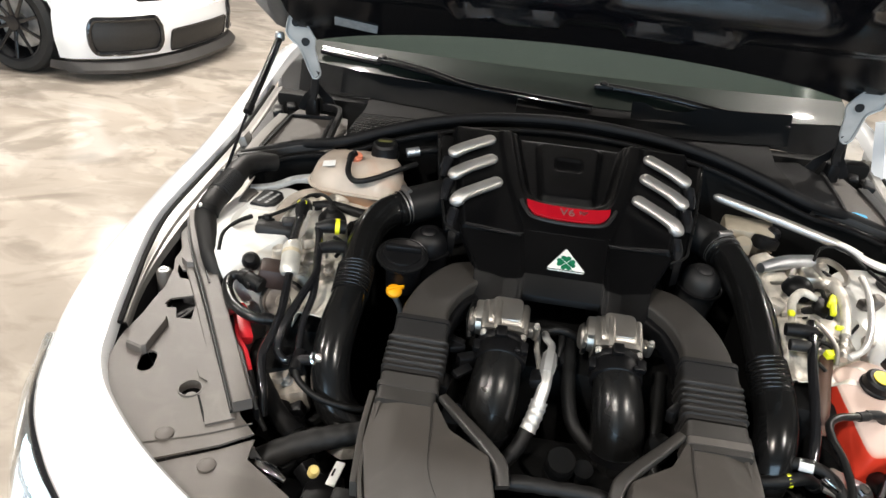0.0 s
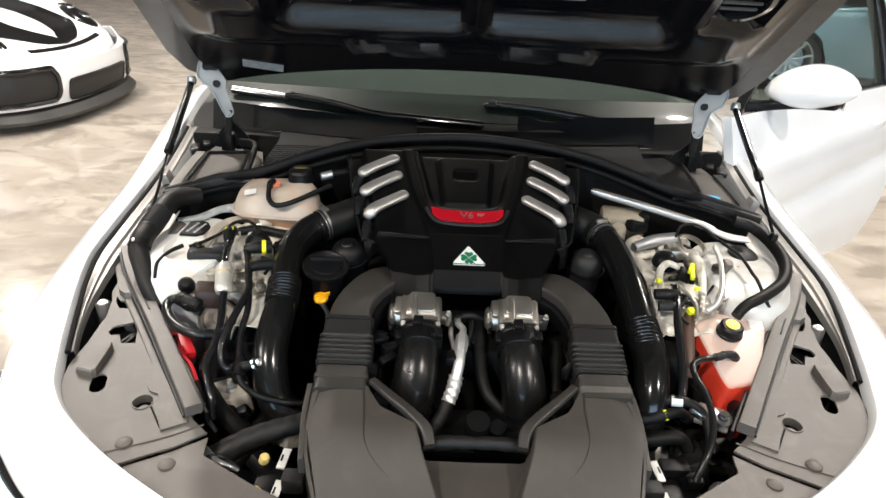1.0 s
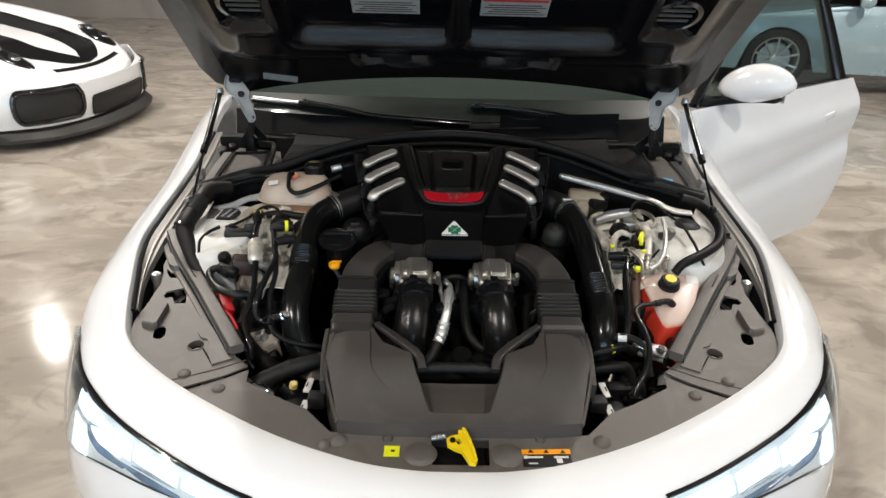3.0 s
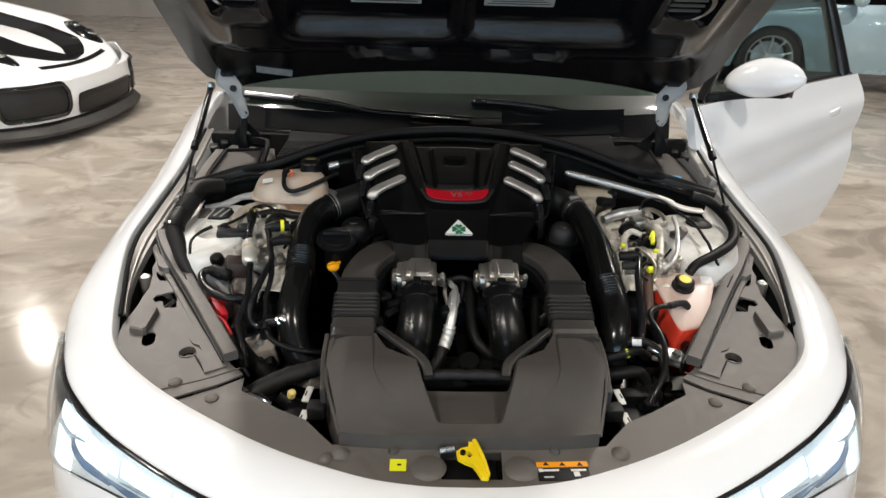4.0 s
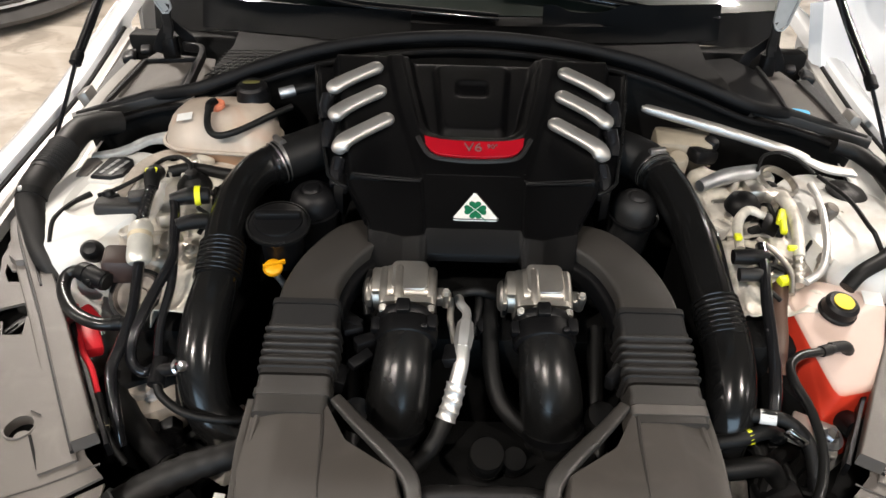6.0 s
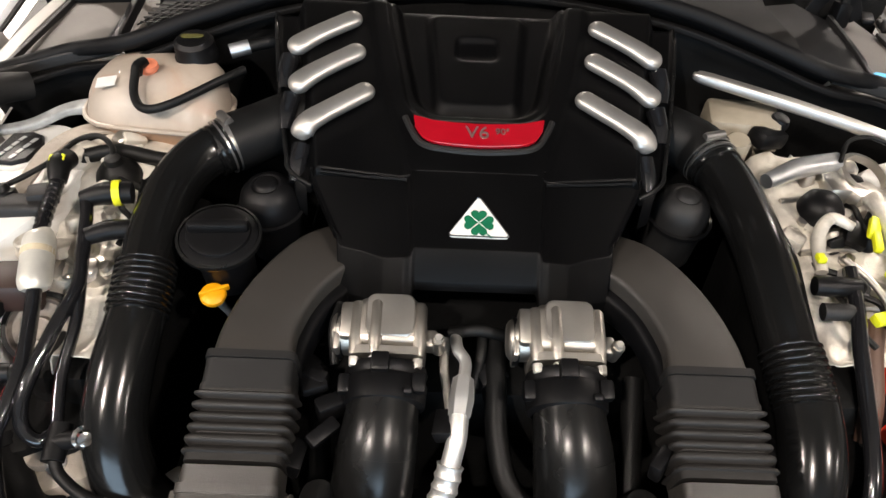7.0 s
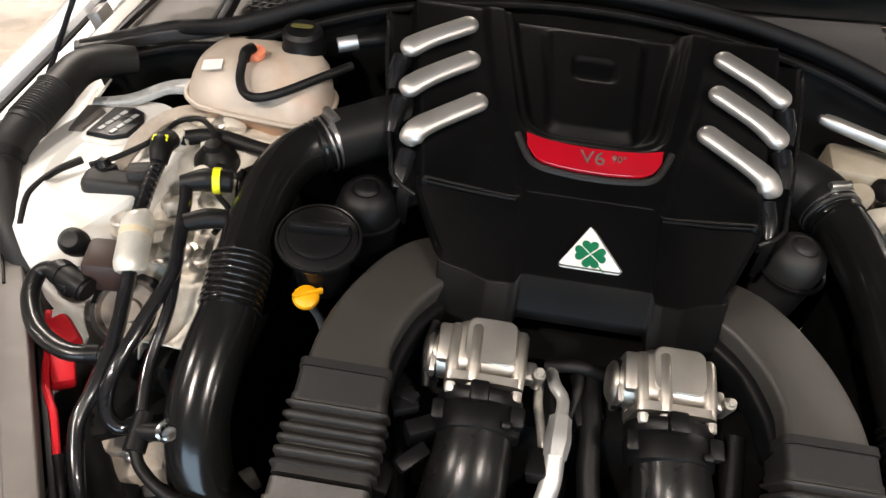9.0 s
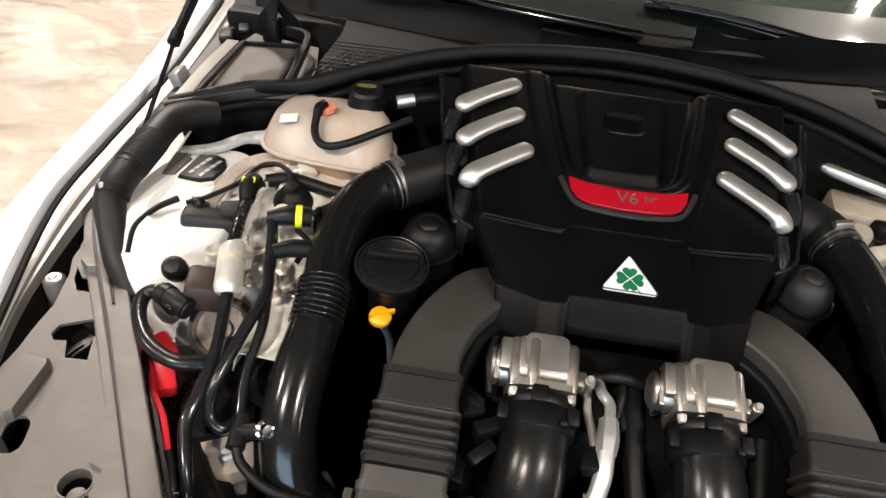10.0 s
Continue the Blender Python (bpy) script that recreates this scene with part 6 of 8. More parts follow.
# ---- charge pipes ----
def charge_pipe(s):
    L = s < 0
    t = thing("charge_pipe", "glossy black turbo charge pipe with ribbed section", "pipe", (s * 0.37, 0.6, 0.6), "turbo charge pipes")
    if L:
        main = [(-0.282, 0.793, 0.896), (-0.312, 0.773, 0.892), (-0.345, 0.746, 0.885), (-0.364, 0.705, 0.873), (-0.369, 0.650, 0.860), (-0.366, 0.590, 0.844), (-0.364, 0.540, 0.823), (-0.368, 0.485, 0.793), (-0.367, 0.438, 0.755), (-0.350, 0.405, 0.70), (-0.30, 0.385, 0.66)]
        rib = [(-0.3665, 0.592, 0.8445), (-0.3645, 0.565, 0.834), (-0.3640, 0.538, 0.822)]
    else:
        main = [(0.288, 0.830, 0.882), (0.302, 0.806, 0.878), (0.316, 0.765, 0.873), (0.323, 0.715, 0.866), (0.327, 0.650, 0.856), (0.331, 0.580, 0.832), (0.333, 0.529, 0.8135), (0.336, 0.473, 0.793), (0.333, 0.430, 0.772), (0.328, 0.398, 0.742), (0.324, 0.385, 0.70), (0.32, 0.380, 0.66)]
        rib = [(0.3328, 0.531, 0.8142), (0.3345, 0.500, 0.8035), (0.3358, 0.471, 0.792)]
    r = [0.031] * 4 + [0.030] * 3 + [0.032] * (len(main) - 7)
    part("pipe", tube(main, r, seg=24, res=8), PIPE_GLOSS, t)
    part("bellows", tube(rib, 0.0315, seg=24, res=40, ribs=(0.02, 0.98, 8, 0.05)), PIPE_GLOSS, t)
    c0, c1 = Vector(main[1]), Vector(main[2])
    part("clamp", tube([c0.lerp(c1, -0.25), c0.lerp(c1, 0.30)], 0.0340, seg=26, res=6, ribs=(0, 1, 3, 0.04)), PIPE_GLOSS, t)
    for f, w in ((-0.22, 0.06), (-0.02, 0.16), (0.24, 0.06)):
        part("clamp_band", tube([c0.lerp(c1, f), c0.lerp(c1, f + w)], 0.0356, seg=26, res=2), ZINC_DULL, t, "thin dull metal band")
    across = (c1 - c0).cross(Vector((0, 0, 1))).normalized()
    part("clamp_screw", moved(lathe([(0.001, 0.016), (0.005, 0.016), (0.006, 0.012), (0.006, -0.012), (0.001, -0.013)], (0, 0, 0), tuple(across), 12), Matrix.Translation(c0.lerp(c1, 0.06) + Vector((0, 0, 0.036)))), ZINC_DULL, t)
    part("cuff", tube([c0.lerp(c1, 0.25), c0.lerp(c1, 0.62)], 0.0325, seg=26, res=10, ribs=(0, 1, 2, 0.02)), PIPE_GLOSS, t)
    hose = [Vector(main[1]), Vector(main[0]), Vector(main[0]) + Vector((-s * 0.045, 0.032, 0.006)), Vector(main[0]) + Vector((-s * 0.10, 0.085, 0.0)), Vector(main[0]) + Vector((-s * 0.14, 0.15, -0.02))]
    part("rubber_hose", tube(hose, 0.037, seg=22), RUBBER, t)
    if L:
        part("side_plate", loft([[(x, y, z + h) for x, y, z in ((-0.418, 0.722, 0.862), (-0.386, 0.727, 0.882), (-0.372, 0.700, 0.884), (-0.362, 0.662, 0.876), (-0.358, 0.612, 0.862), (-0.386, 0.608, 0.852), (-0.392, 0.630, 0.852), (-0.404, 0.668, 0.856))] for h in (-0.024, -0.002, 0.0)]), PIPE_GLOSS, t, "flat glossy black side plate")
        part("plate_rib", tube([(-0.410, 0.718, 0.868), (-0.396, 0.668, 0.862), (-0.380, 0.612, 0.855)], 0.003, seg=8), PIPE_GLOSS, t)
    else:
        part("bracket_strap", tube([(0.345, 0.690, 0.864), (0.354, 0.630, 0.848), (0.357, 0.570, 0.830)], [0.012, 0.014, 0.008], section=round_rect(1.2, 2.2, 0.3), res=6, twist_up=True), PIPE_GLOSS, t)
    return t


charge_pipe(-1)
charge_pipe(1)

# ---- cowl, seal and hood hardware ----
ARCH = [(0.0, 1.070, 1.010), (0.16, 1.055, 1.004), (0.295, 1.020, 0.990), (0.40, 0.982, 0.966), (0.50, 0.952, 0.937), (0.60, 0.966, 0.912), (0.712, 0.918, 0.889)]
FULL = [(-x, y, z) for x, y, z in reversed(ARCH[1:])] + ARCH
part("bulkhead_seal", tube(FULL, 0.0115, seg=12, res=8, section=[(math.cos(2 * math.pi * k / 12), (1.2 if k < 6 else 0.8) * math.sin(2 * math.pi * k / 12)) for k in range(12)], twist_up=True), SEAL, car, "thick black rubber bulkhead seal")
part("seal_flange", tube([(x, y - 0.010, z - 0.022) for x, y, z in FULL], 0.007, section=round_rect(2.0, 1.4), res=8, twist_up=True), COWL_BLACK, car)


def cowl(x, v):
    a = table(abs(x), [(p[0], p[1]) for p in ARCH])
    za = table(abs(x), [(p[0], p[2]) for p in ARCH])
    back = 1.305 + 0.115 * (x / 0.72) ** 2
    rows = [(0, a + 0.008, za - 0.006), (0.12, a + 0.03, za - 0.035), (0.3, lerp(a, back, 0.35), 0.925), (0.6, lerp(a, back, 0.70), 0.925), (0.78, back - 0.05, 0.945), (0.86, back - 0.042, 0.978), (0.92, back - 0.028, 0.988), (1.0, back + 0.005, 0.989)]
    return (x, table(v, [(r[0], r[1]) for r in rows]), table(v, [(r[0], r[2]) for r in rows]))


cowl_ob = part("cowl_panel", thicken(field(steps(-0.515, 0.515, 44), [0, 0.06, 0.12, 0.2, 0.3, 0.45, 0.6, 0.7, 0.78, 0.82, 0.86, 0.89, 0.92, 0.96, 1.0], cowl), 0.003), COWL_BLACK, car, "black plastic cowl panel below the windscreen")
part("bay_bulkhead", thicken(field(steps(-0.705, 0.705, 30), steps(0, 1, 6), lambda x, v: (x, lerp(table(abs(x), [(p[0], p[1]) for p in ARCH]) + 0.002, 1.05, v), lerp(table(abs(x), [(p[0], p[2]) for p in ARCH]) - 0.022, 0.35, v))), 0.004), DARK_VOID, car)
part("windscreen_base", thicken(field(steps(-0.74, 0.74, 40), steps(0, 1, 5), lambda x, v: (x, 1.300 + 0.115 * (x / 0.72) ** 2 - 0.03 * (1 - v), lerp(0.93, 0.988, v) - 0.02 * (1 - v) * ramp(abs(x), 0.5, 0.7))), 0.004), PLASTIC_BLACK, car)
# raised flaps and the mesh of the cowl
part("cowl_flap", thicken(field(steps(0.155, 0.56, 14), steps(0, 1, 5), lambda x, v: (x, 1.255 + 0.10 * (x / 0.72) ** 2 + 0.03 * v, lerp(0.945, 1.018 - 0.016 * ramp(x, 0.19, 0.22) * (1 - ramp(x, 0.29, 0.32)), v))), 0.003), COWL_BLACK, cowl_ob)
part("cowl_flap", thicken(field(steps(-0.60, -0.13, 14), steps(0, 1, 5), lambda x, v: (x, 1.245 + 0.10 * (x / 0.72) ** 2 + 0.03 * v, lerp(0.94, 0.999, v))), 0.003), COWL_BLACK, cowl_ob)
for i in range(26):
    u = i / 25
    part("mesh_rib", tube([(-0.50 + 0.30 * u, 1.00 + 0.05 * u, 0.945), (-0.47 + 0.30 * u, 1.15 + 0.02 * u, 0.935)], 0.0016, seg=5, res=1), PLASTIC_BLACK, cowl_ob)
for i in range(9):
    part("mesh_rib", tube([(-0.50, 1.01 + 0.017 * i, 0.9455), (-0.18, 1.03 + 0.017 * i, 0.9455)], 0.0014, seg=5, res=1), PLASTIC_BLACK, cowl_ob)

for s in (-1, 1):
    F = mirror if s < 0 else (lambda b: b)
    tray = thing("cowl_side_tray", "black plastic tray beside the cowl" if s < 0 else "black plastic tray with a blue sticker", "trim panel", (s * 0.62, 1.0, 0.88), "cowl trays")
    part("tray_floor", F(plate([(0.712, 0.922), (0.53, 0.99), (0.535, 1.14), (0.56, 1.24), (0.70, 1.27), (0.728, 1.08)], (), lambda x, y: 0.884 + 0.03 * (y - 0.92), 0.004)), PLASTIC_GREY, tray)
    part("front_rail", F(tube([(0.718, 0.910, 0.890), (0.62, 0.962, 0.904), (0.52, 0.972, 0.925)], 0.011, section=round_rect(2.4, 1.6, 0.2), res=5, twist_up=True)), PLASTIC_DARK, tray)
    if s < 0:
        part("inner_rail", F(tube([(0.548, 1.005, 0.905), (0.556, 1.10, 0.916), (0.570, 1.20, 0.925), (0.62, 1.235, 0.922)], 0.008, section=round_rect(1.4, 2.4, 0.2), res=5, twist_up=True)), PLASTIC_BLACK, tray)
    frame_pts = [(0.684, 0.956), (0.699, 1.205), (0.592, 1.222), (0.572, 1.034)]
    if s < 0:
        part("frame", F(join(*[tube([(*frame_pts[k], 0.897), (*frame_pts[(k + 1) % 4], 0.897)], 0.0045, section=round_rect(1.6, 2.0, 0.15), res=1, twist_up=True) for k in range(4)])), PLASTIC_BLACK, tray)
    else:
        part("cowl_wing", plate([(0.505, 0.97), (0.612, 1.02), (0.616, 1.20), (0.58, 1.27), (0.505, 1.25)], (), lambda x, y: 0.905 + 0.06 * (y - 1.0), 0.004), PLASTIC_BLACK, tray)
        part("wing_lip", tube([(0.606, 1.012, 0.904), (0.614, 1.10, 0.912), (0.618, 1.21, 0.920)], 0.006, section=round_rect(1.2, 2.0, 0.2), res=4, twist_up=True), PLASTIC_BLACK, tray)
        part("clip", box((0.688, 0.968, 0.895), (0.010, 0.014, 0.012), 0.003), PLASTIC_BLACK, tray)
    part("outer_bracket", F(join(box((0.742, 1.225, 0.898), (0.026, 0.050, 0.016), 0.005, (0, 12, -20), 3), box((0.725, 1.275, 0.898), (0.022, 0.045, 0.012), 0.004, (0, 0, -20), 3), box((0.690, 1.285, 0.900), (0.026, 0.028, 0.014), 0.004, (0, 0, 10), 3))), PLASTIC_BLACK, tray)
    part("light_edge", F(tube([(0.706, 0.945, 0.890), (0.716, 1.08, 0.894), (0.718, 1.20, 0.898)], 0.012, section=round_rect(2.0, 0.5, 0.2), res=4, twist_up=True)), FLANGE_GREY if s < 0 else PLASTIC_DARK, tray)
    if s < 0:
        part("paper_tag", box((-0.624, 1.018, 0.8895), (0.055, 0.030, 0.001), 0.0, (0, 0, -20)), STICKER_GREY, tray)
    else:
        part("blue_sticker", plate(oblong(0.651, 1.046, 0.036, 0.022, -0.4), (), 0.8925, 0.004), BLUE, tray, "small blue sticker")
    # hinge and gas strut of the hood
    outline = [(0.691, 1.144), (0.680, 1.153), (0.657, 1.153), (0.648, 1.134), (0.629, 1.100), (0.633, 1.078), (0.624, 1.033), (0.622, 1.010), (0.641, 0.999), (0.658, 1.044), (0.671, 1.077), (0.690, 1.093), (0.700, 1.113)] if s < 0 else \
        [(0.675, 1.150), (0.649, 1.152), (0.631, 1.133), (0.607, 1.094), (0.614, 1.070), (0.622, 1.020), (0.638, 1.002), (0.653, 1.014), (0.656, 1.075), (0.680, 1.093), (0.688, 1.128)]
    hinge = part("hood_hinge", F(loft([[(x, 1.180 + 0.2 * (1.15 - z) + dy, z) for x, z in outline] for dy in (0.0, 0.004)])), HINGE_GREY, car, "pale grey hood hinge")
    part("hinge_rim", F(tube([(x, 1.177 + 0.2 * (1.15 - z), z) for x, z in outline + outline[:1]], 0.0022, seg=6, res=2)), HINGE_GREY, hinge)
    part("hinge_leg", F(tube([(0.632, 1.210, 1.020), (0.640, 1.218, 0.99), (0.646, 1.232, 0.962), (0.660, 1.240, 0.930)], [0.010, 0.010, 0.010, 0.012], section=round_rect(2.0, 0.8, 0.3), res=4, up=(0, 1, 0), twist_up=True)), PLASTIC_DARK, hinge)
    part("hinge_bracket", F(tube([(0.642, 1.226, 0.984), (0.632, 1.246, 0.956), (0.616, 1.256, 0.932), (0.606, 1.258, 0.905)], [0.007, 0.010, 0.012, 0.014], section=round_rect(2.0, 0.5, 0.25), res=5, up=(0, 1, 0), twist_up=True)), PLASTIC_BLACK, hinge)
    part("hinge_bracket", F(tube([(0.650, 1.230, 0.968), (0.668, 1.236, 0.940), (0.684, 1.240, 0.908)], [0.006, 0.009, 0.011], section=round_rect(2.0, 0.5, 0.25), res=5, up=(0, 1, 0), twist_up=True)), PLASTIC_BLACK, hinge)
    # Black discs added on the plate in place of its two dark holes.
    for hx, hz in (((0.674, 1.136), (0.654, 1.091)) if s < 0 else ((0.661, 1.138), (0.635, 1.092))):
        part("hinge_hole_disc", F(lathe([(0.001, 0.002), (0.0095, 0.0015), (0.0105, 0)], (hx, 1.178 + 0.2 * (1.15 - hz), hz), (0, -1, 0.2))), PLASTIC_BLACK, hinge)
    part("hinge_base", F(box((0.655, 1.244, 0.915), (0.034, 0.024, 0.05), 0.006, (0, 0, 15))), PLASTIC_BLACK, hinge)
    strut = thing("gas_strut", "slim black gas strut holding the hood up", "gas strut", (s * 0.712, 0.86, 0.88), "hood gas struts")
    part("cylinder", F(tube([(0.720, 1.190, 1.090), (0.712, 1.08, 1.042), (0.704, 0.955, 0.990)], 0.0085, seg=12)), GLOSS_BLACK, strut)
    part("end_collar", F(tube([(0.7045, 0.962, 0.993), (0.704, 0.942, 0.982)], 0.0102, seg=12, res=2)), PLASTIC_BLACK, strut)
    part("rod", F(tube([(0.704, 0.955, 0.990), (0.704, 0.87, 0.930), (0.704, 0.815, 0.892)], 0.0036, seg=8)), GLOSS_BLACK, strut)
    part("ball_joint", F(lathe([(0.001, 0.012), (0.010, 0.010), (0.013, 0.0), (0.010, -0.01), (0.001, -0.012)], (0.720, 1.195, 1.095))), ZINC, strut)
    part("lower_joint", F(lathe([(0.001, 0.01), (0.008, 0.008), (0.010, 0.0), (0.008, -0.03), (0.001, -0.032)], (0.704, 0.812, 0.890))), PLASTIC_BLACK, strut)
    # strut leg of the inner fender, the gap's shade put into its colour
    part("inner_fender_rail", F(tube([(0.748, 0.80, 0.822), (0.750, 0.95, 0.845), (0.752, 1.10, 0.868), (0.76, 1.28, 0.892)], 0.012, section=round_rect(2.0, 0.8, 0.2), res=5, twist_up=True)), PLASTIC_DARK, car)
    part("rail_bracket", F(box((0.764, 1.06, 0.872), (0.020, 0.045, 0.030), 0.003, (0, 20, -6))), FLANGE_GREY, car)
    part("rail_bracket", F(box((0.758, 0.92, 0.845), (0.016, 0.030, 0.018), 0.003, (0, 20, -6))), FLANGE_GREY, car)

# wipers
for name_, pts, rad in (("wiper", [(-0.515, 1.385, 1.022), (-0.44, 1.362, 1.019), (-0.36, 1.340, 1.012), (-0.26, 1.305, 1.001), (-0.10, 1.285, 0.995), (0.06, 1.270, 0.990)], [0.012, 0.012, 0.010, 0.008, 0.007, 0.005]),
                        ("wiper", [(0.075, 1.352, 1.030), (0.16, 1.345, 1.028), (0.26, 1.338, 1.021), (0.42, 1.325, 1.002), (0.56, 1.335, 0.990)], [0.009, 0.010, 0.009, 0.007, 0.005])):
    wp = part(name_, tube(pts, rad, section=round_rect(2.0, 1.0), res=6), GLOSS_BLACK, car, "black windscreen wiper")
    part("wiper_blade", tube([(x, y + 0.018, z + 0.004) for x, y, z in pts], 0.004, seg=6), RUBBER, wp)
    part("knuckle", lathe([(0.001, 0.010), (0.009, 0.009), (0.012, 0.004), (0.012, -0.01)], (pts[0][0] + 0.01, pts[0][1], pts[0][2] + 0.004), (0, -0.4, 1), 16), PLASTIC_BLACK, wp)
part("wiper_chrome", tube([(-0.682, 1.425, 1.028), (-0.60, 1.405, 1.025), (-0.505, 1.382, 1.022)], 0.0045, seg=8), ZINC, car)
part("wiper_spine", tube([(-0.684, 1.420, 1.018), (-0.60, 1.400, 1.015), (-0.505, 1.378, 1.012)], 0.008, seg=8), GLOSS_BLACK, car)
part("washer_jet", box((0.085, 1.345, 1.030), (0.05, 0.016, 0.012), 0.004), PLASTIC_BLACK, car)


# ---- strut towers and cylinder heads ----
def tower(s):
    L = s < 0
    t = thing("strut_tower", "white painted strut tower of the inner fender", "strut tower", (s * 0.60, 0.72, 0.45), "strut towers")
    cx, cy, rx, ry = (-0.595, 0.728, 0.105, 0.165) if L else (0.60, 0.735, 0.115, 0.165)

    def top(u, v):
        a, r = 2 * math.pi * u, v
        x, y = cx + rx * r * math.cos(a) * (1 + 0.06 * math.cos(3 * a)), cy + ry * r * math.sin(a) * (1 + 0.05 * math.sin(2 * a))
        z = 0.848 - 0.006 * r * r - 0.05 * ramp(r, 0.82, 1.0) - 0.30 * ramp(r, 0.97, 1.25) + (0.008 if L else 0.0) * ramp(r, 0.42, 0.46) - 0.05 * ramp(0.72 - y, 0.05, 0.2)
        return (x, y, z)
    part("dome", thicken(loft([[top(j / 48, r) for j in range(48)] for r in (0.02, 0.2, 0.4, 0.44, 0.48, 0.6, 0.75, 0.82, 0.88, 0.94, 0.98, 1.04, 1.12, 1.25)], cap=False), 0.003), WHITE_METAL, t)
    part("shelf", thicken(field(steps(0, 1, 8), steps(0.80, 1.0, 8), lambda u, y: (s * lerp(0.69, 0.745, u), y, table(y, [(0.5, 0.70), (0.75, 0.80), (1.0, 0.85)]) - 0.02 * math.sin(math.pi * u))), 0.003), WHITE_METAL, t)
    part("inner_wall", thicken(field(steps(0.58, 0.95, 12), steps(0, 1, 6), lambda y, v: (s * lerp(0.50, 0.46, v), y, lerp(0.80, 0.5, v))), 0.003), WHITE_METAL, t)
    if L:
        flap = [(-0.632, 0.762), (-0.597, 0.759), (-0.581, 0.769), (-0.576, 0.806), (-0.586, 0.827), (-0.602, 0.835), (-0.628, 0.829)]
        fx, fy = sum(p[0] for p in flap) / 7, sum(p[1] for p in flap) / 7
        part("flap_seat", loft([[(fx + (x - fx) * k, fy + (y - fy) * k, 0.846 + h) for x, y in flap] for k, h in ((1.12, 0.0), (1.10, 0.006), (1.07, 0.007), (0.3, 0.007))]), WHITE_METAL, t)
        cap = part("battery_flap", loft([[(fx + (x - fx) * k, fy + (y - fy) * k, 0.850 + h) for x, y in flap] for k, h in ((1.0, 0.0), (0.98, 0.007), (0.93, 0.009), (0.3, 0.0095))]), PLASTIC_BLACK, t, "black cover with raised lettering")
        for j in range(2):
            for k in range(4):
                part("print_bar", box((-0.616 + 0.017 * j + 0.003 * k, 0.775 + 0.013 * k - 0.004 * j, 0.8602), (0.010, 0.0055, 0.001), 0.0, (0, 0, 74)), STICKER_GREY, cap)
        flap_2 = [(-0.657, 0.764), (-0.638, 0.765), (-0.635, 0.819), (-0.648, 0.832), (-0.665, 0.828)]
        gx, gy = sum(p[0] for p in flap_2) / 5, sum(p[1] for p in flap_2) / 5
        part("second_flap", loft([[(gx + (x - gx) * k, gy + (y - gy) * k, 0.843 + h) for x, y in flap_2] for k, h in ((1.0, 0.0), (0.97, 0.012), (0.86, 0.015), (0.3, 0.0155))]), PLASTIC_PANEL, t)
        part("pressed_rib", tube([(-0.520, 0.62, 0.812), (-0.513, 0.655, 0.826), (-0.508, 0.69, 0.834)], [0.006, 0.011, 0.007], seg=10), WHITE_METAL, t)
        part("pressed_rib", tube([(-0.655, 0.64, 0.832), (-0.668, 0.69, 0.843), (-0.672, 0.74, 0.846)], [0.004, 0.008, 0.005], seg=10), WHITE_METAL, t)
        part("bolt", lathe([(0.001, 0.008), (0.006, 0.007), (0.007, 0.001), (0.011, 0.0), (0.011, -0.006)], (-0.604, 0.618, 0.824), (0.0, -0.4, 1), 10), ZINC_DULL, t)
        part("grommet", lathe([(0.001, 0.014), (0.009, 0.013), (0.015, 0.007), (0.0165, 0.0), (0.0165, -0.01)], (-0.566, 0.602, 0.822), (0.1, -0.6, 0.8)), PLASTIC_BLACK, t)
        sensor = part("sensor_block", join(box((-0.545, 0.674, 0.854), (0.074, 0.034, 0.024), 0.008, (0, 6, 10), 3), box((-0.520, 0.690, 0.862), (0.034, 0.028, 0.020), 0.005, (0, 0, 20))), PLASTIC_DARK, t)
        part("sensor_neck", lathe([(0.001, 0.014), (0.008, 0.012), (0.010, 0.004), (0.014, 0.002), (0.014, -0.008)], (-0.566, 0.688, 0.862), (-0.3, 0.2, 1), 16), PLASTIC_BLACK, sensor)
    else:
        part("black_disc", lathe([(0.001, 0.006), (0.028, 0.005), (0.034, 0.0), (0.034, -0.004)], (0.638, 0.800, 0.850), (0.1, -0.1, 1)), PLASTIC_DARK, t)
        part("pressed_rib", tube([(0.575, 0.80, 0.838), (0.556, 0.745, 0.836), (0.552, 0.690, 0.826), (0.566, 0.640, 0.806)], [0.006, 0.012, 0.013, 0.008], seg=10), WHITE_METAL, t)
    return t


tower(-1)
tower(1)


def crumpled(s, x0, x1, y0, y1, z_lo, z_hi, seed):
    """Foil-like metal cover of a cylinder head, bent and dented."""
    noise.seed_set(seed)

    def f(x, y):
        n = noise.noise(Vector((x * 26, y * 22, seed))) + 0.5 * noise.noise(Vector((x * 60, y * 55, seed + 3)))
        ridge = abs(math.sin((x * 0.6 + y) * 42))
        corner = 0.10 * ramp(x, 0.445, 0.475) * (1 - ramp(y, 0.575, 0.60)) if s < 0 else 0.0
        return (s * x, y, lerp(z_lo, z_hi, ramp(y, y0, y1)) - corner + (0.007 if s < 0 else 0.012) * n - 0.006 * ridge - 0.04 * ramp(abs((x - (x0 + x1) / 2) / (x1 - x0) * 2), 0.8, 1.1))
    return thicken(field(steps(x0, x1, 30), steps(y0, y1, 50), f), 0.002)


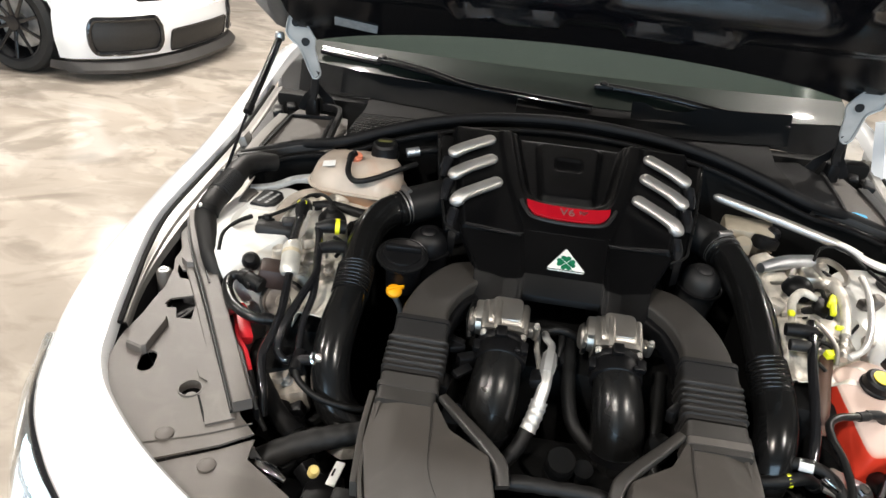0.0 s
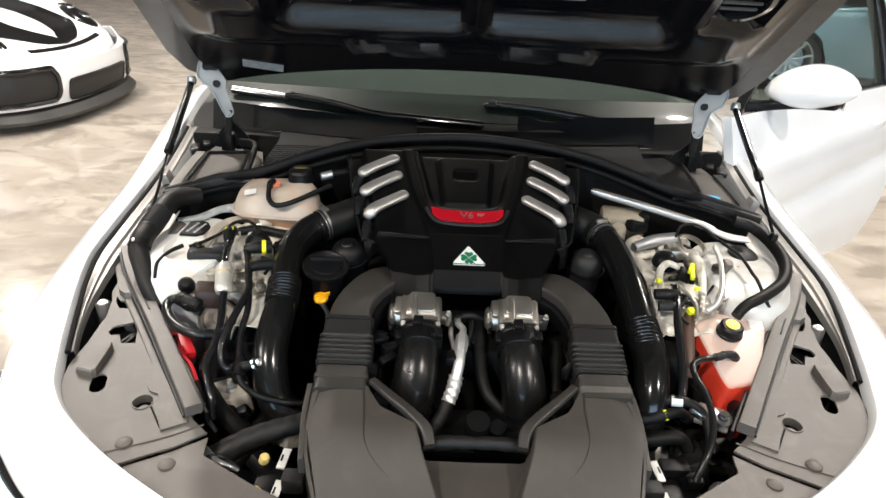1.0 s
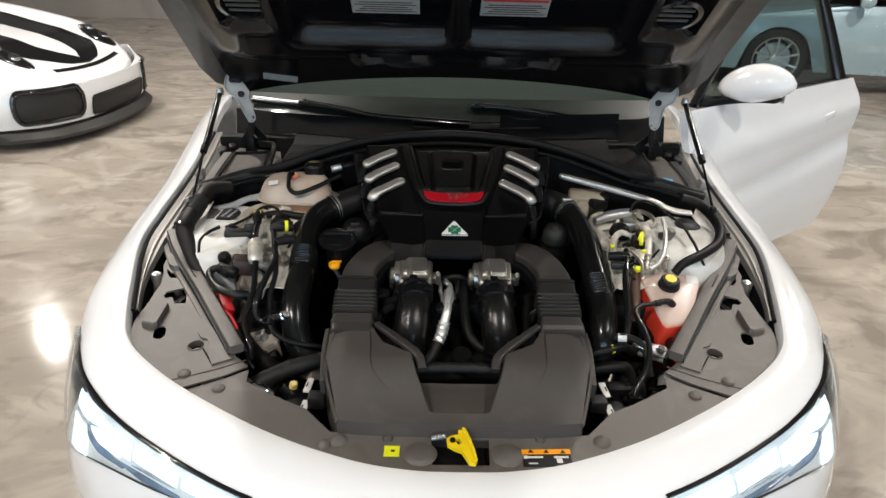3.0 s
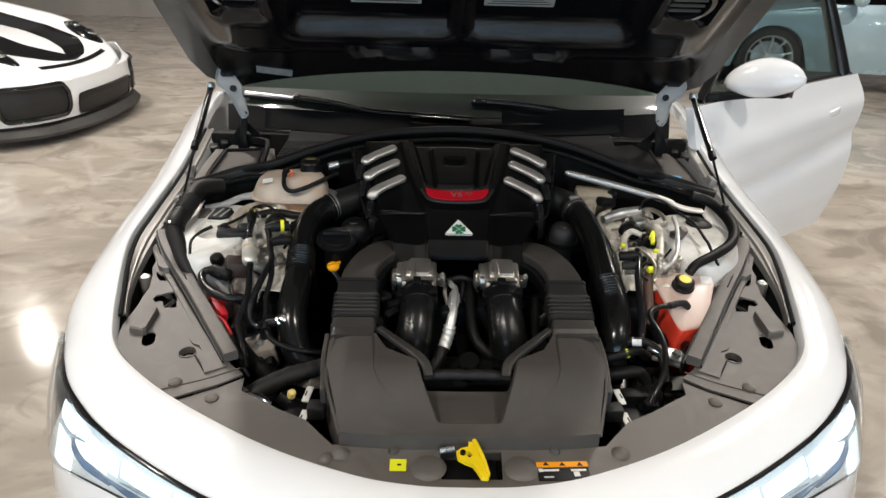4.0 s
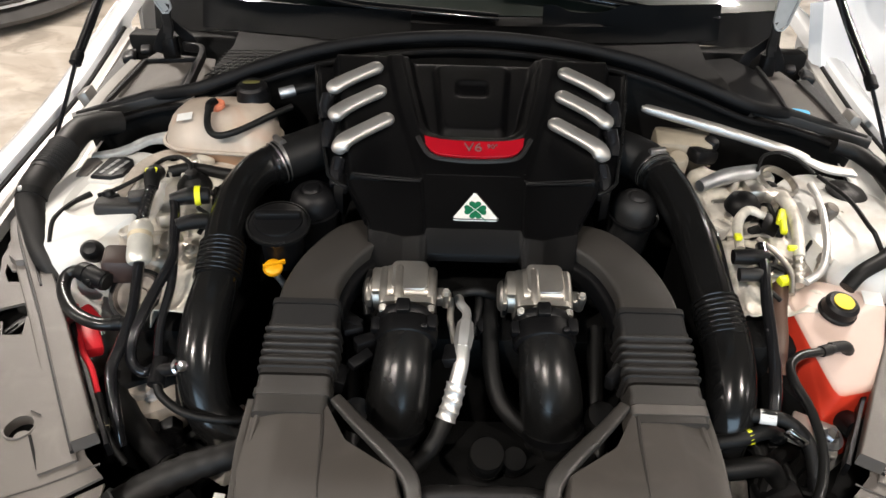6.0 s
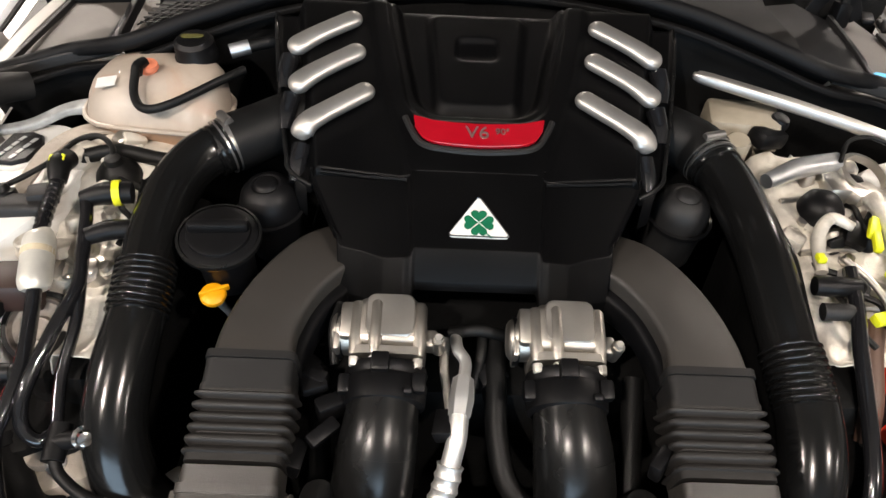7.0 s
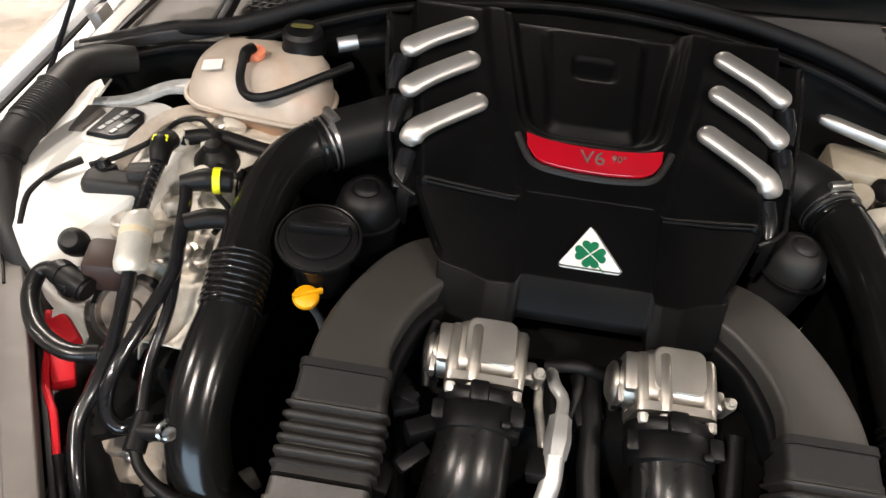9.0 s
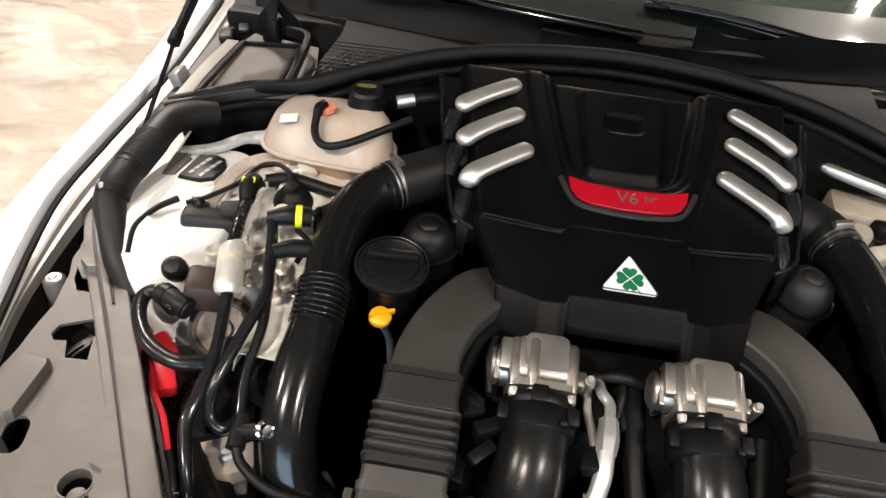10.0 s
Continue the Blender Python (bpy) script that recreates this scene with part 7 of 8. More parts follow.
for s, seed, dims in ((-1, 2, (0.375, 0.535, 0.50, 0.83, 0.800, 0.862)), (1, 7, (0.372, 0.535, 0.53, 0.86, 0.80, 0.855))):
    head = thing("cylinder_head", "cast metal cylinder head under crumpled bright heat shield", "cylinder head", (s * 0.45, 0.66, 0.5), "cylinder heads")
    part("heat_shield", crumpled(s, *dims, seed), HEAD_PALE, head)
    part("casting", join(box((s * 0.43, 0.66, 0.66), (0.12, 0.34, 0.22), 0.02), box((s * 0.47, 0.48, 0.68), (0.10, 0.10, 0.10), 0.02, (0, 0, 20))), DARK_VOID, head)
    random.seed(seed)
    for i in range(9):
        part("bolt", lathe([(0.001, 0.010), (0.006, 0.009), (0.007, 0.002), (0.011, 0.001), (0.011, -0.006)], (s * random.uniform(0.39, 0.52), random.uniform(0.60, 0.82), random.uniform(0.815, 0.845)), (random.uniform(-0.3, 0.3), -0.3, 1), 10), ALU, head)
    for i in range(16):
        x, y = random.uniform(0.39, 0.53), random.uniform(0.60, 0.83)
        z = lerp(dims[4], dims[5], ramp(y, dims[2], dims[3]))
        w, h = random.uniform(0.009, 0.020), random.uniform(0.008, 0.020)
        if i % 2:
            part("boss", lathe([(0.001, h), (w * 0.55, h), (w * 0.7, h - 0.002), (w * 0.75, h * 0.4), (w, 0.002), (w * 1.05, -0.012)], (s * x, y, z), (random.uniform(-0.4, 0.4), random.uniform(-0.5, 0.1), 1), 14), HEAD_PALE if i % 4 == 1 else ALU, head)
        else:
            part("lug", box((s * x, y, z + (0.0 if s < 0 else 0.004)), (w * 2, w * random.uniform(0.8, 2.2), h * 1.4), 0.004, (random.uniform(-25, 25), random.uniform(-25, 25), random.uniform(0, 90))), HEAD_PALE if i % 4 or s < 0 else PLASTIC_BLACK, head)
    for i in range(3 if s < 0 else 7):
        x, y = random.uniform(0.39, 0.50), random.uniform(0.53, 0.76)
        z = lerp(dims[4], dims[5], ramp(y, dims[2], dims[3])) + 0.016
        part("wire", tube([(s * x, y, z), (s * (x + random.uniform(-0.02, 0.03)), y + 0.03, z + 0.010), (s * (x + random.uniform(-0.03, 0.05)), y + 0.06, z + 0.006), (s * (x + random.uniform(-0.02, 0.06)), y + 0.09, z - 0.010)], random.uniform(0.0022, 0.0042), seg=7, res=5), RUBBER, head)
    for i in range(6):
        y = 0.60 + 0.042 * i
        part("rib", tube([(s * 0.40, y, table(y, [(0.5, 0.785), (0.83, 0.852)])), (s * 0.46, y + 0.006, table(y, [(0.5, 0.79), (0.83, 0.856)])), (s * 0.51, y, table(y, [(0.5, 0.775), (0.83, 0.84)]))], 0.0045, seg=7, res=4), ALU, head)


# ---- caps, tanks ----
oil = thing("oil_filler_cap", "ribbed black oil filler cap", "filler cap", (-0.286, 0.612, 0.80))
part("neck", lathe([(0.030, 0.0), (0.032, 0.055)], (-0.288, 0.622, 0.807), (0.05, -0.2, 1)), PLASTIC_BLACK, oil)
part("flange", lathe([(0.001, 0.008), (0.034, 0.007), (0.042, 0.004), (0.044, 0.0), (0.043, -0.006), (0.036, -0.008)], (-0.289, 0.616, 0.869), (0.05, -0.2, 1), 36), PLASTIC_BLACK, oil)
part("knob", lathe([(0.001, 0.010), (0.030, 0.0095), (0.034, 0.008), (0.0355, 0.004), (0.036, 0.0)], (-0.289, 0.617, 0.871), (0.05, -0.2, 1), 36), PLASTIC_BLACK, oil)
part("rim", lathe([(0.043, 0.004), (0.046, 0.003), (0.0465, 0.0), (0.046, -0.003), (0.043, -0.004)], (-0.289, 0.616, 0.870), (0.05, -0.2, 1), 36, ring=True), PIPE_SATIN, oil)
part("grip", moved(box((0, 0, 0), (0.066, 0.013, 0.016), 0.005), Matrix.Translation((-0.288, 0.616, 0.885)) @ pose(0, 0, 0, 11, 3, 8)), PLASTIC_BLACK, oil)

dip = thing("oil_dipstick", "orange oil dipstick handle on a thin tube", "dipstick", (-0.285, 0.56, 0.74))
part("handle", join(lathe([(0.001, 0.006), (0.010, 0.0055), (0.0135, 0.003), (0.0145, -0.001), (0.013, -0.005), (0.006, -0.012)], (-0.293, 0.573, 0.822), (0.1, -0.3, 1), 20), box((-0.291, 0.574, 0.8275), (0.033, 0.0045, 0.009), 0.002, (12, 0, 28))), AMBER, dip)
part("tube", tube([(-0.296, 0.580, 0.810), (-0.283, 0.585, 0.78), (-0.28, 0.60, 0.72)], 0.005), ZINC, dip)

# Same caps: the right one's stronger light is put into a greyer plastic.
for s, at in ((-1, (-0.255, 0.708, 0.858)), (1, (0.266, 0.748, 0.838))):
    dome = thing("cam_cover_dome", "round black domed plastic cap", "plastic cap", at, "domed caps")
    part("dome", lathe([(0.001, 0.026), (0.010, 0.026), (0.013, 0.024), (0.015, 0.0215), (0.018, 0.0225), (0.026, 0.019), (0.033, 0.011), (0.037, 0.0), (0.038, -0.03), (0.038, -0.08)], at, (s * 0.05, -0.15, 1), 32), PLASTIC_BLACK if s < 0 else PLASTIC_DARK, dome)
    part("rim", lathe([(0.039, 0.0), (0.043, -0.001), (0.043, -0.006), (0.039, -0.007)], (at[0], at[1], at[2] - 0.012), (s * 0.05, -0.15, 1), 32, ring=True), PLASTIC_BLACK, dome)

tl = thing("coolant_tank", "tan translucent plastic coolant tank", "tank", (-0.44, 0.87, 0.78))
sec = []
for z, k, dy in ((0.80, 0.42, 0.0), (0.83, 0.64, -0.004), (0.862, 0.88, -0.010), (0.878, 1.02, -0.012), (0.886, 0.99, -0.010), (0.902, 0.96, -0.002), (0.916, 0.90, 0.008), (0.926, 0.78, 0.014), (0.931, 0.5, 0.018)):
    ring = []
    for x, y in round_rect(0.205, 0.125, 0.42, 6):
        skew = -0.20 * x
        ring.append((-0.440 + x * k, 0.888 + dy + (y + skew) * k, z + 0.06 * x * (1 if z > 0.86 else 1.2) + (0.0 if z > 0.85 else -0.02 * (y < 0))))
    sec.append(ring)
part("body", loft(sec[3:]), TANK_TAN, tl, "pale translucent upper shell", sharp=60)
part("filled_base", loft(sec[:4]), TANK_FULL, tl, "peach-tinted lower shell full of coolant", sharp=60)
part("seam", tube([(-0.440 + x * 1.03, 0.876 + (y - 0.20 * x) * 1.03, 0.882 + 0.06 * x) for x, y in round_rect(0.205, 0.125, 0.42, 4) + round_rect(0.205, 0.125, 0.42, 4)[:1]], 0.0035, seg=6, res=2), TANK_TAN, tl)
part("vent_stub", lathe([(0.010, -0.01), (0.010, 0.010), (0.013, 0.012), (0.012, 0.018), (0.001, 0.019)], (-0.444, 0.882, 0.926), (0.1, -0.2, 1), 18), mat("salmon_plastic", (0.72, 0.22, 0.12), 0.45, var=0.1, scale=40), tl, "salmon pink hose stub")
part("elbow", tube([(-0.446, 0.878, 0.946), (-0.450, 0.866, 0.946), (-0.450, 0.855, 0.940)], 0.0075), PLASTIC_BLACK, tl)
part("vent_hose", tube([(-0.450, 0.858, 0.947), (-0.447, 0.828, 0.925), (-0.428, 0.806, 0.917), (-0.395, 0.812, 0.922), (-0.345, 0.850, 0.935), (-0.315, 0.88, 0.94)], 0.0058, seg=10), RUBBER, tl)
part("cap", lathe([(0.001, 0.026), (0.022, 0.025), (0.027, 0.020), (0.028, 0.004), (0.030, 0.0), (0.030, -0.006), (0.024, -0.02)], (-0.392, 0.925, 0.938), (0, -0.15, 1), 24), PLASTIC_BLACK, tl)
part("cap_mark", plate(oblong(-0.392, 0.921, 0.030, 0.012, 0.1), (), 0.9665, 0.001), mat("dull_olive_print", (0.09, 0.085, 0.02), 0.5), tl)
part("metal_sleeve", tube([(-0.345, 0.925, 0.944), (-0.320, 0.935, 0.948)], 0.010, seg=12, res=2), ZINC, tl)
part("sleeve_hose", tube([(-0.322, 0.934, 0.948), (-0.29, 0.95, 0.95), (-0.25, 0.97, 0.95)], 0.0085), RUBBER, tl)
part("paper_label", moved(box((0, 0, 0), (0.026, 0.020, 0.001)), Matrix.Translation((-0.496, 0.860, 0.9245)) @ pose(0, 0, 0, 12, -8, 8)), STICKER_WHITE, tl)
part("mount_arm", tube([(-0.535, 0.888, 0.872), (-0.575, 0.880, 0.868), (-0.615, 0.852, 0.858), (-0.66, 0.835, 0.856)], [0.016, 0.012, 0.012, 0.009], section=round_rect(2.0, 0.9, 0.3)), STICKER_GREY, tl)

tr = thing("expansion_tank", "pale expansion tank part-filled with red coolant", "tank", (0.50, 0.50, 0.62))
quad_t = [(0.450, 0.562), (0.512, 0.604), (0.600, 0.570), (0.532, 0.424), (0.470, 0.410)]
quad_b = [(0.424, 0.560), (0.500, 0.600), (0.590, 0.565), (0.524, 0.408), (0.444, 0.404)]


def lid_z(y):
    return table(y, [(0.40, 0.762), (0.46, 0.780), (0.54, 0.802), (0.62, 0.808)])


def tank_ring(f, z, inset=0.0, drop=0.0):
    """One level of the tank; z None follows the sloping lid."""
    pts = [(lerp(b[0], t_[0], f), lerp(b[1], t_[1], f)) for t_, b in zip(quad_t, quad_b)]
    c = Vector((sum(p[0] for p in pts) / 5, sum(p[1] for p in pts) / 5))
    out = []
    for i in range(5):
        p, q, r = Vector(pts[i - 1]), Vector(pts[i]), Vector(pts[(i + 1) % 5])
        for k in range(4):
            t_ = k / 3
            a_, b_ = q.lerp(p, 0.16), q.lerp(r, 0.16)
            w = a_.lerp(q, t_).lerp(q.lerp(b_, t_), t_)
            w = c + (w - c) * (1 - inset)
            out.append((w.x, w.y, lid_z(w.y) - drop if z is None else z))
    return out


part("lid", loft([tank_ring(0.93, None, 0.0, 0.0055), tank_ring(0.97, None, 0.01, 0.0015), tank_ring(1.0, None, 0.06, 0.0), tank_ring(1.0, None, 0.3, -0.002), tank_ring(1.0, None, 0.7, -0.003)]), TANK_LEVEL, tr, "pale pinkish translucent top", sharp=60)
part("filled_body", loft([tank_ring(0.0, 0.64, 0.1), tank_ring(0.05, 0.65), tank_ring(0.40, 0.70), tank_ring(0.72, None, -0.005, 0.024), tank_ring(0.86, None, -0.005, 0.011), tank_ring(0.93, None, 0.0, 0.0055)]), COOLANT, tr, "red coolant showing through", sharp=60)
part("cap", lathe([(0.001, 0.020), (0.018, 0.019), (0.0225, 0.015), (0.0235, 0.003), (0.0255, 0.001), (0.0255, -0.003), (0.020, -0.005), (0.020, -0.02)], (0.509, 0.530, 0.808), (0.0, -0.25, 1), 28), PLASTIC_BLACK, tr, "black screw cap")
part("cap_mark", moved(lathe([(0.001, 0.0006), (0.0135, 0.0004), (0.0135, -0.001)], (0, 0, 0), seg=20), Matrix.Translation((0.509, 0.525, 0.8282)) @ pose(0, 0, 0, 14, 0, 0)), YELLOW, tr, "yellow printed disc")
part("paper_label", moved(box((0, 0, 0), (0.026, 0.024, 0.001)), Matrix.Translation((0.574, 0.560, 0.8075)) @ pose(0, 0, 0, 16, 0, -10)), STICKER_WHITE, tr)
part("nozzle", tube([(0.502, 0.472, 0.786), (0.492, 0.467, 0.797), (0.470, 0.463, 0.799)], [0.009, 0.008, 0.0065], seg=12), LOOM_GREY, tr)
part("overflow_hose", tube([(0.474, 0.460, 0.799), (0.448, 0.452, 0.799), (0.424, 0.446, 0.798), (0.405, 0.430, 0.795), (0.402, 0.405, 0.789), (0.409, 0.373, 0.780), (0.410, 0.331, 0.766), (0.400, 0.292, 0.748), (0.380, 0.260, 0.728), (0.364, 0.242, 0.700)], 0.0060, seg=10), PIPE_SATIN, tr)
part("hose_sleeve", tube([(0.468, 0.4585, 0.799), (0.454, 0.4535, 0.799)], 0.0078, seg=12, res=2), LOOM_GREY, tr)
part("lower_stub", lathe([(0.012, 0.0), (0.016, 0.0), (0.016, 0.03), (0.001, 0.032)], (0.490, 0.404, 0.722), (0, -1, 0.4)), PLASTIC_BLACK, tr)

# ---- hoses and looms ----


def hose(label, pts, r, material=RUBBER, category="hose", group="engine bay hoses", **kw):
    """A hose; the thicker ones end in short collars."""
    if isinstance(r, list) or r < 0.0085:
        return solo("hose", tube(pts, r, **kw), material, label, category, group)
    t = thing("hose", label, category, pts[0], group)
    part("run", tube(pts, r, **kw), material, t)
    for a, b in ((pts[0], pts[1]), (pts[-1], pts[-2])):
        a, b = Vector(a), Vector(b)
        d = (b - a).normalized()
        part("collar", tube([a + d * 0.004, a + d * 0.016], r * 1.13, seg=14, res=2), PLASTIC_BLACK, t)
    return t


loomL = thing("wiring_loom", "thick black wiring loom in corrugated conduit", "wiring loom", (-0.67, 0.72, 0.76), "wiring looms")
part("boot", tube([(-0.630, 0.905, 0.890), (-0.655, 0.880, 0.897), (-0.675, 0.847, 0.898), (-0.679, 0.800, 0.891)], [0.019, 0.021, 0.0225, 0.0225], seg=18), LOOM_GREY, loomL)
part("conduit", tube([(-0.6788, 0.803, 0.8915), (-0.6805, 0.765, 0.886), (-0.6830, 0.725, 0.878)], 0.0228, seg=18, res=26, ribs=(0.1, 0.9, 15, 0.06)), LOOM_GREY, loomL)
part("taped_run", tube([(-0.6828, 0.728, 0.8785), (-0.685, 0.698, 0.870), (-0.683, 0.672, 0.857), (-0.664, 0.640, 0.838), (-0.644, 0.609, 0.815), (-0.624, 0.588, 0.785), (-0.605, 0.565, 0.74)], [0.0222, 0.0225, 0.0205, 0.020, 0.0195, 0.018, 0.016], seg=16), LOOM_GREY, loomL)
part("tape_edge", tube([(-0.6848, 0.690, 0.867), (-0.6838, 0.679, 0.861)], 0.0226, seg=18, res=2), RUBBER, loomL)
part("clip", box((-0.688, 0.676, 0.882), (0.014, 0.010, 0.004), 0.0015, (20, 0, 30)), ZINC, loomL)

vac = thing("vent_hose_with_filter", "black hose with a silver canister and yellow clip", "hose", (-0.48, 0.55, 0.73), "engine bay hoses")
part("quick_coupling", tube([(-0.508, 0.742, 0.880), (-0.508, 0.722, 0.884), (-0.504, 0.700, 0.874)], [0.013, 0.014, 0.010], seg=12), PLASTIC_BLACK, vac)
part("lock_clip", box((-0.508, 0.722, 0.893), (0.018, 0.011, 0.006), 0.002, (15, 0, 10)), LIME, vac, "lime yellow lock clip")
part("upper_hose", tube([(-0.504, 0.702, 0.875), (-0.502, 0.668, 0.866), (-0.494, 0.620, 0.857)], 0.0085, seg=12, res=10, ribs=(0.1, 0.9, 8, 0.06)), GLOSS_BLACK, vac)
part("canister", tube([(-0.494, 0.622, 0.858), (-0.491, 0.614, 0.855), (-0.480, 0.566, 0.838), (-0.478, 0.558, 0.834)], [0.012, 0.017, 0.017, 0.012], seg=18, res=6), mat("brushed_canister", (0.72, 0.70, 0.64), 0.35, metal=0.5, var=0.1, scale=50), vac, "silver canister with yellow print")
part("print_band", tube([(-0.4885, 0.602, 0.8510), (-0.4868, 0.595, 0.8485)], 0.0173, seg=18, res=1), BEIGE, vac)
part("lower_hose", tube([(-0.478, 0.560, 0.835), (-0.474, 0.533, 0.820), (-0.468, 0.490, 0.802), (-0.470, 0.445, 0.782), (-0.474, 0.415, 0.765), (-0.458, 0.372, 0.735), (-0.450, 0.350, 0.70)], 0.0078, seg=12), GLOSS_BLACK, vac)

fuel = thing("fuel_hose", "black hose with yellow-marked coupling curling under the pipe", "hose", (-0.44, 0.56, 0.73), "engine bay hoses")
part("coupling", tube([(-0.412, 0.690, 0.870), (-0.440, 0.684, 0.872), (-0.466, 0.676, 0.868)], [0.013, 0.014, 0.010], seg=12), PLASTIC_BLACK, fuel)
part("lock_clip", tube([(-0.424, 0.6875, 0.871), (-0.432, 0.6855, 0.8715)], 0.0156, seg=14, res=1), LIME, fuel)
part("coupling", tube([(-0.395, 0.640, 0.856), (-0.42, 0.634, 0.858), (-0.442, 0.622, 0.857)], [0.011, 0.012, 0.010], seg=12), PLASTIC_BLACK, fuel)
part("hose_run", tube([(-0.462, 0.677, 0.868), (-0.452, 0.650, 0.862), (-0.440, 0.60, 0.850), (-0.431, 0.562, 0.840), (-0.442, 0.511, 0.820), (-0.455, 0.460, 0.792), (-0.456, 0.436, 0.766), (-0.440, 0.428, 0.752), (-0.425, 0.445, 0.750)], 0.0074, seg=12), GLOSS_BLACK, fuel)
part("second_run", tube([(-0.442, 0.622, 0.857), (-0.434, 0.58, 0.842), (-0.425, 0.53, 0.82), (-0.428, 0.48, 0.79), (-0.420, 0.43, 0.762)], 0.0065, seg=10), GLOSS_BLACK, fuel)
part("tee", join(tube([(-0.418, 0.44, 0.764), (-0.416, 0.405, 0.752)], 0.011, res=2), tube([(-0.417, 0.423, 0.760), (-0.385, 0.422, 0.768)], 0.009, res=2)), PLASTIC_BLACK, fuel)
part("tee_bolt", lathe([(0.001, 0.012), (0.007, 0.011), (0.009, 0.002), (0.012, 0.0), (0.012, -0.006)], (-0.385, 0.421, 0.772), (0.5, -0.6, 0.6), 12), CHROME, fuel)
part("drain_run", tube([(-0.416, 0.408, 0.753), (-0.405, 0.394, 0.742), (-0.372, 0.378, 0.731), (-0.325, 0.378, 0.720), (-0.285, 0.39, 0.71)], 0.0058, seg=10), RUBBER, fuel)

hose("black coolant hose looping over the red box", [(-0.540, 0.545, 0.805), (-0.570, 0.565, 0.812), (-0.588, 0.560, 0.806), (-0.580, 0.530, 0.800), (-0.552, 0.496, 0.795), (-0.515, 0.480, 0.789), (-0.480, 0.486, 0.785)], 0.0092, PIPE_SATIN, seg=12)
hose("short black elbow hose beside the strut tower", [(-0.568, 0.566, 0.812), (-0.548, 0.556, 0.812), (-0.524, 0.548, 0.806)], 0.013, seg=12)
hose("thin black cable lying on the white tower", [(-0.628, 0.606, 0.832), (-0.634, 0.634, 0.846), (-0.632, 0.653, 0.852), (-0.621, 0.682, 0.856), (-0.604, 0.705, 0.858)], [0.0036, 0.0036, 0.0036, 0.0042, 0.0050], category="cable")
hose("thin black cable between sensor and mount", [(-0.585, 0.690, 0.864), (-0.565, 0.700, 0.868), (-0.545, 0.721, 0.872), (-0.528, 0.745, 0.876), (-0.516, 0.782, 0.880), (-0.492, 0.793, 0.882), (-0.468, 0.775, 0.880), (-0.460, 0.756, 0.874)], 0.0036, category="cable")
solo("support_arm", tube([(-0.560, 0.700, 0.852), (-0.556, 0.735, 0.862), (-0.553, 0.778, 0.866), (-0.540, 0.811, 0.868), (-0.519, 0.832, 0.868), (-0.490, 0.842, 0.864)], [0.008, 0.010, 0.012, 0.013, 0.013, 0.012], section=round_rect(2.0, 0.4, 0.3), res=8, twist_up=True), TAN_CAST, "curved beige sheet metal arm beside the tower", "bracket")
hose("black hose running under the tan tank", [(-0.52, 0.77, 0.86), (-0.47, 0.785, 0.865), (-0.41, 0.775, 0.862), (-0.36, 0.77, 0.86)], 0.010)
solo("rubber_mount", lathe([(0.001, 0.028), (0.010, 0.027), (0.012, 0.020), (0.018, 0.016), (0.026, 0.006), (0.029, -0.004), (0.030, -0.03)], (-0.4585, 0.754, 0.850), (0.0, -0.1, 1), 24), RUBBER, "round black rubber mount on the cylinder head", "rubber mount")
solo("brown_bracket", box((-0.515, 0.585, 0.812), (0.055, 0.05, 0.04), 0.008, (0, 10, 15)), mat("dark_brown_plastic", (0.035, 0.02, 0.016), 0.5, var=0.2), "dark brown plastic bracket", "bracket")

rb = thing("red_terminal_box", "red plastic terminal cover with a red cable", "terminal cover", (-0.54, 0.48, 0.72))
part("cover", join(box((-0.556, 0.522, 0.756), (0.040, 0.034, 0.022), 0.006, (10, 15, -40)), box((-0.540, 0.496, 0.750), (0.024, 0.066, 0.020), 0.005, (10, 10, 32))), RED_PLASTIC, rb)
part("cable", tube([(-0.580, 0.545, 0.764), (-0.560, 0.506, 0.762), (-0.531, 0.456, 0.760), (-0.506, 0.426, 0.758), (-0.484, 0.390, 0.750)], 0.0038, seg=8), RED_PLASTIC, rb, "red cable")
part("metal_strap", box((-0.575, 0.505, 0.775), (0.02, 0.035, 0.02), 0.004, (0, 0, -30)), ZINC, rb)
part("sheath", tube([(-0.484, 0.390, 0.750), (-0.470, 0.366, 0.738), (-0.46, 0.345, 0.72), (-0.44, 0.33, 0.69)], 0.005), RUBBER, rb)
part("copper_end", tube([(-0.474, 0.364, 0.735), (-0.466, 0.353, 0.728)], 0.0065, ribs=(0, 1, 3, 0.15)), BEIGE, rb)

fl = thing("radiator_hose", "fat black radiator hose with a bright metal clamp", "hose", (-0.37, 0.31, 0.64), "engine bay hoses")
part("run", tube([(-0.450, 0.255, 0.655), (-0.425, 0.282, 0.680), (-0.365, 0.312, 0.700), (-0.308, 0.333, 0.708), (-0.265, 0.35, 0.71)], [0.019, 0.020, 0.019, 0.017, 0.017], seg=16, res=14, ribs=(0.25, 0.95, 7, 0.035)), LOOM_GREY, fl)
part("clamp", tube([(-0.440, 0.262, 0.688), (-0.424, 0.252, 0.698), (-0.398, 0.244, 0.700), (-0.376, 0.240, 0.692)], [0.006, 0.013, 0.012, 0.006], seg=12), CHROME, fl)
part("clamp_ring", lathe([(0.0215, 0.006), (0.0245, 0.005), (0.0245, -0.005), (0.0215, -0.006)], (-0.428, 0.279, 0.679), (0.6, 0.6, 0.4), 26, ring=True), ZINC, fl)
hose("black hose dropping behind the trim panel", [(-0.500, 0.45, 0.72), (-0.470, 0.410, 0.700), (-0.434, 0.372, 0.688), (-0.389, 0.336, 0.680)], 0.016, seg=14)

